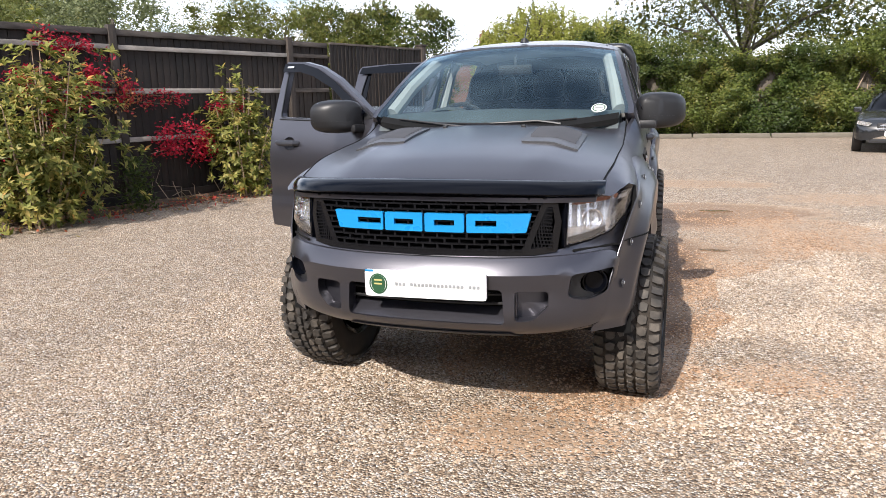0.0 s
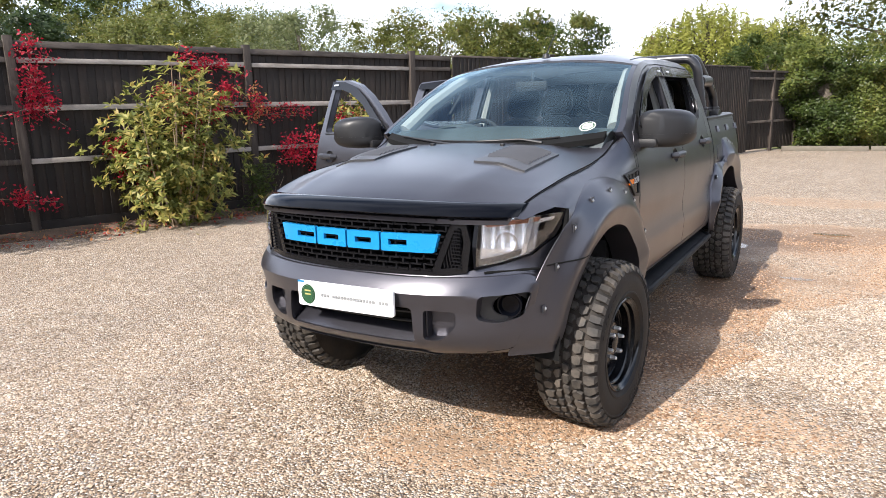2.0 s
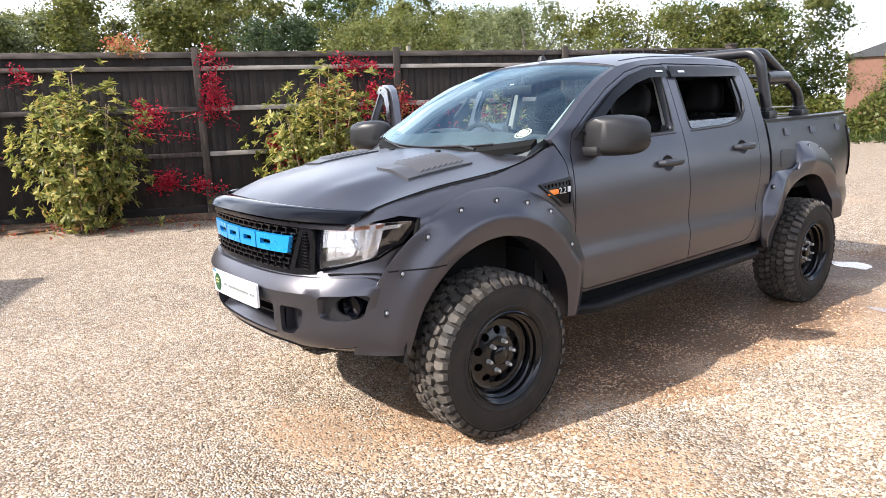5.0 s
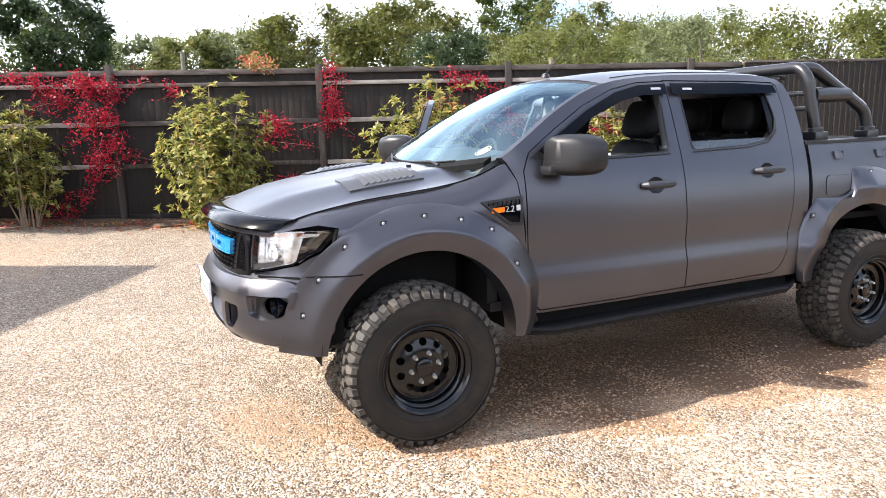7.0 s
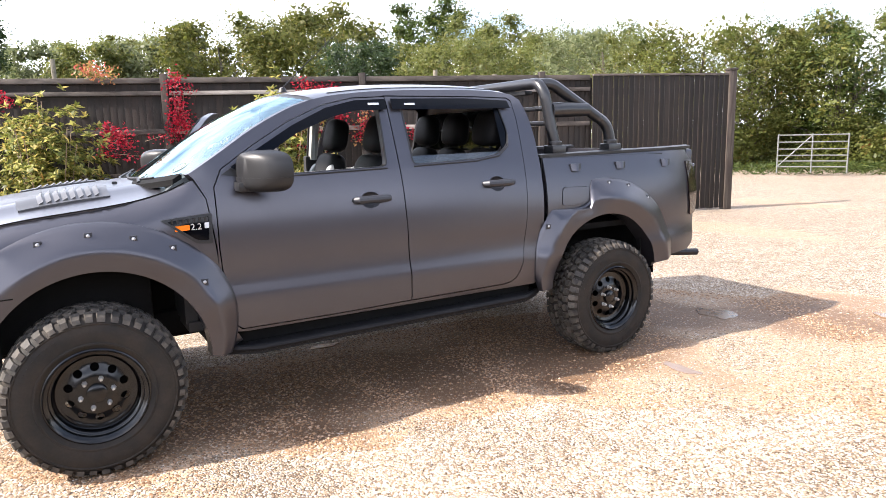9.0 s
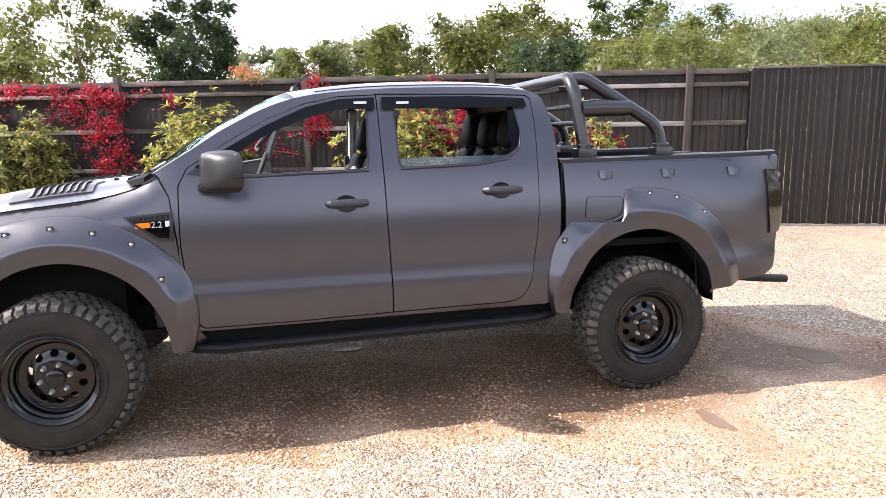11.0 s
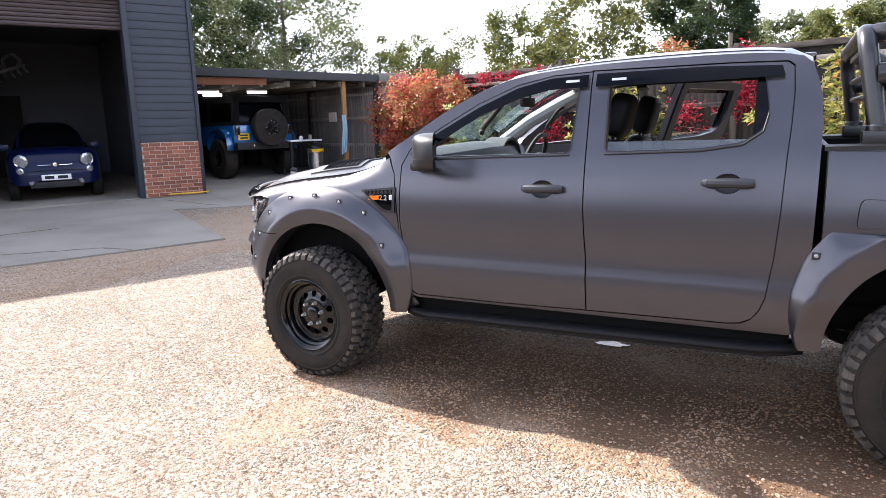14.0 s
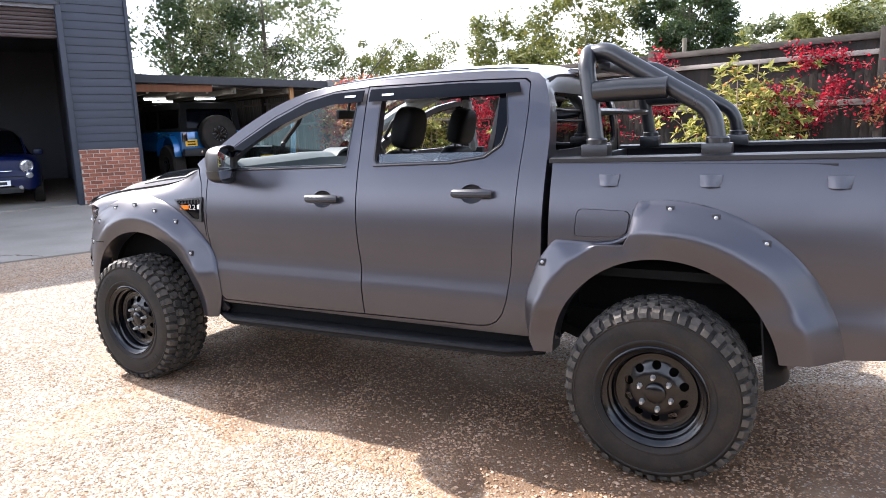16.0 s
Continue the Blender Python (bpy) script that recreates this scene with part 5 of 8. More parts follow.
part("engine_bay", box((-0.66, -0.62, 0.56), (0.66, 0.30, 1.02), 0.03), DARK, truck)
part("cab_floor", box((-0.74, 0.45, 0.56), (0.74, 2.60, 0.61)), TRIM, truck)
part("bulkhead", box((-0.72, 0.44, 0.60), (0.72, 0.50, 1.27)), TRIM, truck)

# cabin
part("dashboard", grid(lambda a, b: ((-1 + 2 * b) * 0.70, 0.42 + 0.48 * a + 0.03 * math.cos(3 * (2 * b - 1)), 1.300 + 0.105 * math.sin(math.pi * min(1, a * 1.0)) ** 0.8 - 0.25 * max(0, a - 0.85) / 0.15 - 0.02 * abs(2 * b - 1)), 10, 16, (0, 0, -0.12)), DASH, truck)
part("dash_front", box((-0.70, 0.55, 0.80), (0.70, 0.80, 1.12), 0.05), TRIM, truck)
part("instrument_cowl", grid(lambda a, b: (-0.36 + 0.19 * math.cos(math.pi * b), 0.66 + 0.16 * a, 1.275 + 0.145 * math.sin(math.pi * b)), 3, 12, (0, 0, -0.015)), DASH, truck)
sw = part("steering_wheel", tube([(0.185 * math.cos(k * math.pi / 12), 0.185 * math.sin(k * math.pi / 12), 0) for k in range(25)], 0.016, 8), TRIM, truck)
sw.matrix_basis = pose(-0.36, 0.98, 1.262, 68, 0, 0)
for a in (0, 180, 270):
    part("wheel_spoke", tube([(0, 0, -0.03), (0.18 * math.cos(radians(a)), 0.18 * math.sin(radians(a)), 0)], 0.018, 6), TRIM, sw)
part("wheel_boss", revolve([(0, 0.0), (0.06, -0.01), (0.07, -0.04), (0, -0.06)], 16, "z"), TRIM, sw)
part("rear_view_mirror", box((-0.11, 1.06, 1.615), (0.11, 1.085, 1.675), 0.012), TRIM, truck)
part("rear_view_stem", tube([(0, 1.08, 1.66), (0, 1.10, 1.735)], 0.010, 6), TRIM, truck)
for sgn in (1, -1):
    part("sun_visor", box((0.34 * sgn - 0.2, 1.19, 1.742), (0.34 * sgn + 0.2, 1.34, 1.758), 0.006, None), CABGREY, truck)
    part("grab_handle", tube(bend([(0.60 * sgn, 1.02, 1.47), (0.575 * sgn, 1.0, 1.48), (0.545 * sgn, 1.10, 1.60), (0.57 * sgn, 1.13, 1.62)], 0.03), 0.014, 8), TRIM, truck)
    part("inner_pillar", tube([(0.70 * sgn, 0.62, 1.38), (0.66 * sgn, 0.86, 1.53), (0.62 * sgn, 1.10, 1.645), (0.585 * sgn, 1.27, 1.715), (0.56 * sgn, 1.46, 1.755)], [0.046, 0.048, 0.050, 0.046, 0.03], 10), CABGREY, truck)
ws = lambda s0, t0, lift: (lambda a, b: (lambda p: (p[0], p[1] - lift, p[2] + lift * 0.6))(top_point(t0 + b, s0 + a)))
st = part("windscreen_sticker", panel([(0.052 * math.cos(k * math.pi / 12), 0.046 * math.sin(k * math.pi / 12)) for k in range(24)], [], ws(0.765, 0.115, 0.003), lambda a, b: (0, 0.001, 0), 0.05), WHITE, truck, "round white and green windscreen sticker")
part("sticker_ring", panel([(0.046 * math.cos(k * math.pi / 12), 0.040 * math.sin(k * math.pi / 12)) for k in range(24)], [[(0.036 * math.cos(k * math.pi / 12), 0.031 * math.sin(k * math.pi / 12)) for k in range(24)]], ws(0.765, 0.115, 0.0045), lambda a, b: (0, 0.001, 0), 0.05), GREEN, st)
part("sticker_bar", panel([(-0.028, -0.008), (0.028, -0.008), (0.028, 0.009), (-0.028, 0.009)], [], ws(0.765, 0.115, 0.0045), lambda a, b: (0, 0.001, 0), 0.05), TEXTGREY, st)


def pad(w, d, h, m, ex=0.42, taper=0.0, waist=0.0):
    """An upholstered cushion: a rounded block about its base, narrower towards the top."""
    bm = bmesh.new()
    rows = []
    for i in range(13):
        p = -math.pi / 2 + math.pi * i / 12
        cz = math.copysign(abs(math.sin(p)) ** ex, math.sin(p))
        cr = abs(math.cos(p)) ** ex
        f = (cz + 1) / 2
        row = []
        for k in range(24):
            t = 2 * math.pi * k / 24
            x = math.copysign(abs(math.cos(t)) ** 0.55, math.cos(t)) * cr * w / 2 * (1 - taper * f + waist * math.sin(math.pi * f))
            y = math.copysign(abs(math.sin(t)) ** 0.7, math.sin(t)) * cr * d / 2
            row.append(bm.verts.new((x, y, h * f)))
        rows.append(row)
    for a, b in zip(rows, rows[1:]):
        for k in range(24):
            bm.faces.new((a[k], a[(k + 1) % 24], b[(k + 1) % 24], b[k]))
    bmesh.ops.remove_doubles(bm, verts=bm.verts, dist=1e-4)
    bmesh.ops.transform(bm, matrix=m, verts=bm.verts)
    return bm


def seat(u, v, width, back_h, pale, tilt=14):
    s = part("seat", pad(width, 0.52, 0.17, pose(u, v + 0.25, 0.79)), SEAT, truck)
    m = pose(u, v + 0.50, 0.90, -tilt)
    b = part("backrest", pad(width, 0.15, back_h + 0.05, m, 0.38, 0.30, 0.06), SEAT, s, "black leather backrest", 60)
    if pale:
        for k in (-1, 1):
            part("bolster", pad(0.085, 0.17, back_h - 0.06, m @ pose(k * (width / 2 - 0.05), -0.01, 0.03, 0, -6 * k), 0.5, 0.25), SEATPALE, s, "pale grey seat bolster", 60)
    part("headrest", pad(0.27, 0.13, 0.235, m @ pose(0, 0.0, back_h + 0.065), 0.50, 0.22, 0.10), SEAT, s, "rounded black headrest", 60)
    for k in (-1, 1):
        part("headrest_post", tube([m @ Vector((0.06 * k, 0, back_h - 0.02)), m @ Vector((0.06 * k, 0, back_h + 0.10))], 0.008, 6), TRIM, s)
    return s


for u in (0.36, -0.36):
    seat(u, 1.08, 0.50, 0.485, True)
for u in (0.42, 0.0, -0.42):
    seat(u, 1.92, 0.42, 0.50, False, 10)
part("aerial_base", revolve([(0.0, 0.03), (0.018, 0.026), (0.03, 0.0)], 12, "z"), PLASTIC, truck).matrix_basis = pose(0.03, 1.24, 1.826)
part("aerial", tube([(0.03, 1.24, 1.85), (0.03, 1.42, 2.02), (0.03, 1.64, 2.22)], [0.0045, 0.0025, 0.0015], 6), PLASTIC, truck)

# ---- ground: one sheet, level round the truck, rising gently to the workshop ----
def ground_z(x, y):
    s = np.clip(-0.66 * np.asarray(x, float) - 0.75 * np.asarray(y, float) - 3.2, -50, 8.6)
    return 0.0335 * 0.5 * (np.sqrt(s * s + 0.5) + s)


FD = Vector((math.sin(radians(20)), math.cos(radians(20)), 0))   # along the fence
FN = Vector((FD.y, -FD.x, 0))                                   # from the fence into the yard
FO = Vector((-7.41, 8.33, 0))


def fence_at(s, off=0.0, z=0.0):
    p = FO + FD * s + FN * off
    return Vector((p.x, p.y, z))


# moist sandy patches; under the truck and before the workshop they also paint shade
DAMP_SHADE = [(-0.30, 7.75, 1.15, 0.95, 0.97), (0.25, 8.35, 0.9, 0.7, 0.96), (0.05, 7.0, 0.75, 0.8, 0.96), (-0.4, 4.0, 0.8, 0.9, 0.95), (-4.6, -1.2, 3.4, 1.7, 0.46), (-1.4, -1.0, 2.4, 1.2, 0.40), (-7.2, 0.2, 1.6, 1.4, 0.40), (-0.45, 2.85, 0.50, 0.28, 0.64), (0.75, 3.78, 0.45, 0.32, 0.50), (0.02, 4.72, 0.60, 0.30, 0.82), (-0.05, 5.40, 0.60, 0.40, 0.82), (0.45, 6.04, 0.36, 0.13, 1.0), (0.08, 6.25, 0.55, 0.45, 0.9), (0.60, 6.90, 0.95, 0.65, 0.68), (-0.10, 8.10, 1.0, 0.75, 0.85), (0.80, 9.15, 1.1, 0.7, 0.78), (1.1, 7.9, 1.5, 1.1, 0.52), (0.25, 6.5, 0.9, 0.9, 0.62), (-0.34, 5.4, 0.90, 2.4, 0.95), (0.5, 12.0, 1.4, 0.5, 0.6), (-3.0, 12.5, 2.0, 0.6, 0.5), (2.4, 10.5, 1.4, 0.6, 0.5), (1.9, 7.5, 1.0, 0.6, 0.45), (-4.5, 16.5, 1.5, 0.6, 0.6), (1.7, 8.6, 0.6, 0.3, 0.4)]


def axis(lo, hi, step, far):
    inner = np.arange(lo, hi + 1e-6, step)
    out = np.array([0.6, 1.5, 3, 6, 12, 25, 50, 110, 250, 600, 1500])
    out = out[out < far]
    return np.concatenate([lo - out[::-1], inner, hi + out])


gx, gy = axis(-14, 9, 0.16, 2000), axis(-6, 25, 0.16, 2000)
X, Y = np.meshgrid(gx, gy, indexing="ij")
Z = ground_z(X, Y)
gn = np.array([noise.noise((a * 0.7, b * 0.7, 0.0)) + 0.5 * noise.noise((a * 2.1, b * 2.1, 4.0)) for a, b in zip(X.ravel(), Y.ravel())]).reshape(X.shape)
Z = Z + 0.010 * gn * (np.hypot(X, Y - 6) < 60)
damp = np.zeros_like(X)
for cx, cy, rx, ry, k in DAMP_SHADE:
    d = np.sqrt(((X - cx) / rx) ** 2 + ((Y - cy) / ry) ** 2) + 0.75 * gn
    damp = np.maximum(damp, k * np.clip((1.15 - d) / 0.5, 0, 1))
side = (X - FO.x) * FN.x + (Y - FO.y) * FN.y
lawn = np.clip(-(side + 0.6) / 0.6, 0, 1) * np.clip((7.0 - (X - FO.x) * FD.x - (Y - FO.y) * FD.y) / 0.6, 0, 1)
lawn = np.maximum(lawn, np.clip((Y - 25.0 - 5.5 * (X < -4.5)) / 0.5, 0, 1))
lawn = np.maximum(lawn, np.clip((np.hypot(X - 2, Y - 8) - 36) / 4, 0, 1))
nx, ny = X.shape
idx = np.arange(nx * ny).reshape(nx, ny)
quads = np.stack([idx[:-1, :-1], idx[1:, :-1], idx[1:, 1:], idx[:-1, 1:]], -1).reshape(-1, 4)
gm = bpy.data.meshes.new("ground")
gm.from_pydata(np.stack([X, Y, Z], -1).reshape(-1, 3).tolist(), [], quads.tolist())
gm.shade_smooth()
for nm, arr in (("damp", damp), ("lawn", lawn)):
    at = gm.attributes.new(nm, "FLOAT", "POINT")
    at.data.foreach_set("value", arr.ravel().astype(np.float32))


def gravel_mat():
    m = bpy.data.materials.new("pale_gravel")
    m.use_nodes = True
    n, l = m.node_tree.nodes, m.node_tree.links
    b = n["Principled BSDF"]
    co, v1, v2, big, cr, mixd, mixl, bp, ad, al = (n.new("ShaderNode" + k) for k in ("TexCoord", "TexVoronoi", "TexVoronoi", "TexNoise", "ValToRGB", "MixRGB", "MixRGB", "Bump", "Attribute", "Attribute"))
    v1.inputs["Scale"].default_value, v2.inputs["Scale"].default_value, big.inputs["Scale"].default_value = 84.0, 150.0, 0.9
    big.inputs["Detail"].default_value = 6
    for x in (v1, v2, big):
        l.new(co.outputs["Object"], x.inputs["Vector"])
    sep = n.new("ShaderNodeSeparateColor")
    l.new(v1.outputs["Color"], sep.inputs[0]), l.new(sep.outputs[0], cr.inputs[0])
    el = cr.color_ramp.elements
    stops = [(0.0, (0.132, 0.088, 0.057)), (0.20, (0.256, 0.180, 0.118)), (0.45, (0.382, 0.292, 0.205)), (0.72, (0.476, 0.389, 0.298)), (0.92, (0.585, 0.525, 0.455)), (1.0, (0.205, 0.176, 0.155))]
    while len(el) < len(stops):
        el.new(0.5)
    for i, (p, c) in enumerate(stops):
        el[i].position, el[i].color = p, (*c, 1)
    hs, mr = n.new("ShaderNodeHueSaturation"), n.new("ShaderNodeMapRange")
    mr.inputs[3].default_value, mr.inputs[4].default_value = 0.83, 1.13
    l.new(big.outputs["Fac"], mr.inputs[0]), l.new(mr.outputs[0], hs.inputs["Value"]), l.new(cr.outputs[0], hs.inputs["Color"])
    # colour darkened at the stones' edges, painting in the shade of the gaps
    ve, gap, gm2 = n.new("ShaderNodeTexVoronoi"), n.new("ShaderNodeMapRange"), n.new("ShaderNodeMixRGB")
    ve.feature, ve.inputs["Scale"].default_value = "DISTANCE_TO_EDGE", 84.0
    l.new(co.outputs["Object"], ve.inputs["Vector"]), l.new(ve.outputs["Distance"], gap.inputs[0])
    gap.inputs[1].default_value, gap.inputs[2].default_value = 0.0, 0.16
    gm2.blend_type, gm2.inputs[0].default_value = "MULTIPLY", 1.0
    gap.inputs[3].default_value = 0.38
    # larger stones lying among the small ones, and drifts of paler and darker gravel
    v3, big3, br, drift, dr, mx1, mx2 = (n.new("ShaderNode" + k) for k in ("TexVoronoi", "TexNoise", "MapRange", "TexNoise", "MapRange", "Math", "Math"))
    v3.inputs["Scale"].default_value, drift.inputs["Scale"].default_value, big3.inputs["Scale"].default_value = 46.0, 5.0, 13.0
    drift.inputs["Detail"].default_value, big3.inputs["Detail"].default_value = 5.0, 4.0
    s3 = n.new("ShaderNodeSeparateColor")
    for x in (v3, big3, drift):
        l.new(co.outputs["Object"], x.inputs["Vector"])
    l.new(v3.outputs["Color"], s3.inputs[0]), l.new(s3.outputs[0], br.inputs[0])
    br.inputs[3].default_value, br.inputs[4].default_value = 0.86, 1.12
    dr.inputs[1].default_value, dr.inputs[2].default_value, dr.inputs[3].default_value, dr.inputs[4].default_value = 0.32, 0.68, 0.78, 1.20
    add3 = n.new("ShaderNodeMath")
    add3.operation = "ADD"
    half3 = n.new("ShaderNodeMath")
    half3.operation, half3.inputs[1].default_value = "MULTIPLY", 0.5
    l.new(drift.outputs["Fac"], add3.inputs[0]), l.new(big3.outputs["Fac"], add3.inputs[1]), l.new(add3.outputs[0], half3.inputs[0]), l.new(half3.outputs[0], dr.inputs[0])
    mx1.operation = mx2.operation = "MULTIPLY"
    l.new(br.outputs[0], mx1.inputs[0]), l.new(dr.outputs[0], mx1.inputs[1]), l.new(mx1.outputs[0], mx2.inputs[0]), l.new(mr.outputs[0], mx2.inputs[1])
    l.new(mx2.outputs[0], hs.inputs["Value"])
    l.new(hs.outputs[0], gm2.inputs[1]), l.new(gap.outputs[0], gm2.inputs[2])
    ad.attribute_name, al.attribute_name = "damp", "lawn"
    # the mud's dark end stands for wetness and for shade under the truck
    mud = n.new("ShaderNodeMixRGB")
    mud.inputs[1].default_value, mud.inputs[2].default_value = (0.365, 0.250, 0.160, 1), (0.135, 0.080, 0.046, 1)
    soak_shade = n.new("ShaderNodeMapRange")
    soak_shade.inputs[1].default_value, soak_shade.inputs[2].default_value = 0.45, 0.95
    l.new(ad.outputs["Fac"], soak_shade.inputs[0]), l.new(soak_shade.outputs[0], mud.inputs[0])
    # the sand swallows the smaller stones first
    cut = n.new("ShaderNodeMath")
    cut.operation = "SUBTRACT"
    l.new(sep.outputs[1], cut.inputs[0])
    sub = n.new("ShaderNodeMath")
    sub.operation, sub.inputs[0].default_value = "SUBTRACT", 1.0
    l.new(ad.outputs["Fac"], sub.inputs[1]), l.new(sub.outputs[0], cut.inputs[1])
    mm = n.new("ShaderNodeMapRange")
    mm.inputs[1].default_value, mm.inputs[2].default_value = -0.16, 0.24
    l.new(cut.outputs[0], mm.inputs[0])
    fac = n.new("ShaderNodeMath")
    fac.operation = "MULTIPLY"
    gt = n.new("ShaderNodeMapRange")
    gt.inputs[1].default_value, gt.inputs[2].default_value = 0.0, 0.25
    l.new(ad.outputs["Fac"], gt.inputs[0]), l.new(gt.outputs[0], fac.inputs[0]), l.new(mm.outputs[0], fac.inputs[1])
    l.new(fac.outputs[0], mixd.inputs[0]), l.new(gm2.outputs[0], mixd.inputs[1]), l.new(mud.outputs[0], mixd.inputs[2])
    gr = n.new("ShaderNodeMixRGB")
    gr.inputs[1].default_value, gr.inputs[2].default_value = (0.07, 0.10, 0.025, 1), (0.15, 0.15, 0.05, 1)
    l.new(v2.outputs["Distance"], gr.inputs[0])
    l.new(al.outputs["Fac"], mixl.inputs[0]), l.new(mixd.outputs[0], mixl.inputs[1]), l.new(gr.outputs[0], mixl.inputs[2])
    l.new(mixl.outputs[0], b.inputs["Base Color"])
    rg = n.new("ShaderNodeMapRange")
    rg.inputs[3].default_value, rg.inputs[4].default_value = 0.85, 0.60
    l.new(ad.outputs["Fac"], rg.inputs[0]), l.new(rg.outputs[0], b.inputs["Roughness"])
    inv = n.new("ShaderNodeMath")
    inv.operation, inv.inputs[0].default_value = "SUBTRACT", 1.0
    l.new(v1.outputs["Distance"], inv.inputs[1])
    st = n.new("ShaderNodeMapRange")
    st.inputs[3].default_value, st.inputs[4].default_value = 1.0, 0.25
    l.new(fac.outputs[0], st.inputs[0]), l.new(st.outputs[0], bp.inputs["Strength"])
    bp.inputs["Distance"].default_value = 0.012
    l.new(inv.outputs[0], bp.inputs["Height"]), l.new(bp.outputs[0], b.inputs["Normal"])
    b.inputs["Specular IOR Level"].default_value = 0.3
    return m


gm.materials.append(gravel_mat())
ground = tagged(new("ground", gm), "pale cream gravel yard with moist sandy patches and painted shade", "ground", kind="structure")

# loose stones over the near yard
PEBBLE = bpy.data.materials.new("loose_gravel_stone")
PEBBLE.use_nodes = True
pn, pl = PEBBLE.node_tree.nodes, PEBBLE.node_tree.links
pg, pc = pn.new("ShaderNodeNewGeometry"), pn.new("ShaderNodeValToRGB")
pst = [(0.0, (0.132, 0.088, 0.057)), (0.20, (0.256, 0.180, 0.118)), (0.45, (0.382, 0.292, 0.205)), (0.72, (0.476, 0.389, 0.298)), (0.92, (0.585, 0.525, 0.455)), (1.0, (0.205, 0.176, 0.155))]
while len(pc.color_ramp.elements) < len(pst):
    pc.color_ramp.elements.new(0.5)
for i, (p, c) in enumerate(pst):
    pc.color_ramp.elements[i].position, pc.color_ramp.elements[i].color = p, (*c, 1)
pl.new(pg.outputs["Random Per Island"], pc.inputs[0]), pl.new(pc.outputs[0], pn["Principled BSDF"].inputs["Base Color"])
pn["Principled BSDF"].inputs["Roughness"].default_value = 0.75
pn["Principled BSDF"].inputs["Specular IOR Level"].default_value = 0.3
rng = np.random.default_rng(5)


def pebbles(n, x0, x1, y0, y1, lo, hi):
    px, py = rng.uniform(x0, x1, n), rng.uniform(y0, y1, n)
    dd, bare = np.zeros(n), np.zeros(n)
    for cx, cy, rx, ry, k in DAMP_SHADE:
        if k < 0.95:
            bare = np.maximum(bare, k * np.clip((1.05 - np.sqrt(((px - cx) / rx) ** 2 + ((py - cy) / ry) ** 2)) / 0.5, 0, 1))
        dd = np.maximum(dd, k * np.clip((1.15 - np.sqrt(((px - cx) / rx) ** 2 + ((py - cy) / ry) ** 2)) / 0.5, 0, 1))
    keep = rng.random(n) > np.maximum(np.minimum(0.88, bare * 1.1), np.minimum(0.30, dd * 0.4))
    sd = (px - FO.x) * FN.x + (py - FO.y) * FN.y
    keep &= sd > 0.45
    lx, ly = (px + 6.96) * 0.891 - (py + 4.85) * 0.454, (px + 6.96) * 0.454 + (py + 4.85) * 0.891
    keep &= ~((ly < 2.4) | ((lx > 1.0) & (lx < 4.1) & (ly < 5.3)))
    px, py, dd = px[keep], py[keep], dd[keep]
    m = len(px)
    r = rng.uniform(lo, hi, m) * rng.uniform(0.7, 1.15, m)
    base = np.array([(1, 0, 0), (0, 1, 0), (-1, 0, 0), (0, -1, 0), (0, 0, 1), (0.5, 0.5, 0.62), (-0.5, -0.5, 0.62)])[:5]
    a = rng.uniform(0, 2 * np.pi, m)
    sx, sy, sz = r * rng.uniform(0.8, 1.35, m), r * rng.uniform(0.7, 1.1, m), r * rng.uniform(0.42, 0.85, m)
    jit = rng.uniform(-0.25, 0.25, (m, 5, 3))
    v = base[None] + jit
    v = v * np.stack([sx, sy, sz], -1)[:, None]
    ca, sa = np.cos(a)[:, None], np.sin(a)[:, None]
    w = np.stack([v[..., 0] * ca - v[..., 1] * sa + px[:, None], v[..., 0] * sa + v[..., 1] * ca + py[:, None], v[..., 2] + ground_z(px, py)[:, None] + 0.0005], -1)
    return w, dd


stones, wet_shade = [], []
for args in ((85000, -3.2, 3.2, -0.6, 5.0, 0.0042, 0.0098), (70000, -1.5, 3.0, 4.5, 8.6, 0.0042, 0.0098), (62000, -1.7, 1.7, 3.0, 9.3, 0.0055, 0.012), (26000, -7.5, 4.5, -3.0, 12.0, 0.006, 0.013)):
    w, dd = pebbles(*args)
    stones.append(w), wet_shade.append(dd)
stones, wet_shade = np.concatenate(stones), np.concatenate(wet_shade)
# stones in these patches are darkened for mud and for the shade there
MUDDY_SHADED = PEBBLE.copy()
MUDDY_SHADED.name = "muddy_shaded_stone"
for e in [n for n in MUDDY_SHADED.node_tree.nodes if n.type == "VALTORGB"][0].color_ramp.elements:
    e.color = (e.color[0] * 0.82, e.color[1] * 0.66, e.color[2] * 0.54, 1)
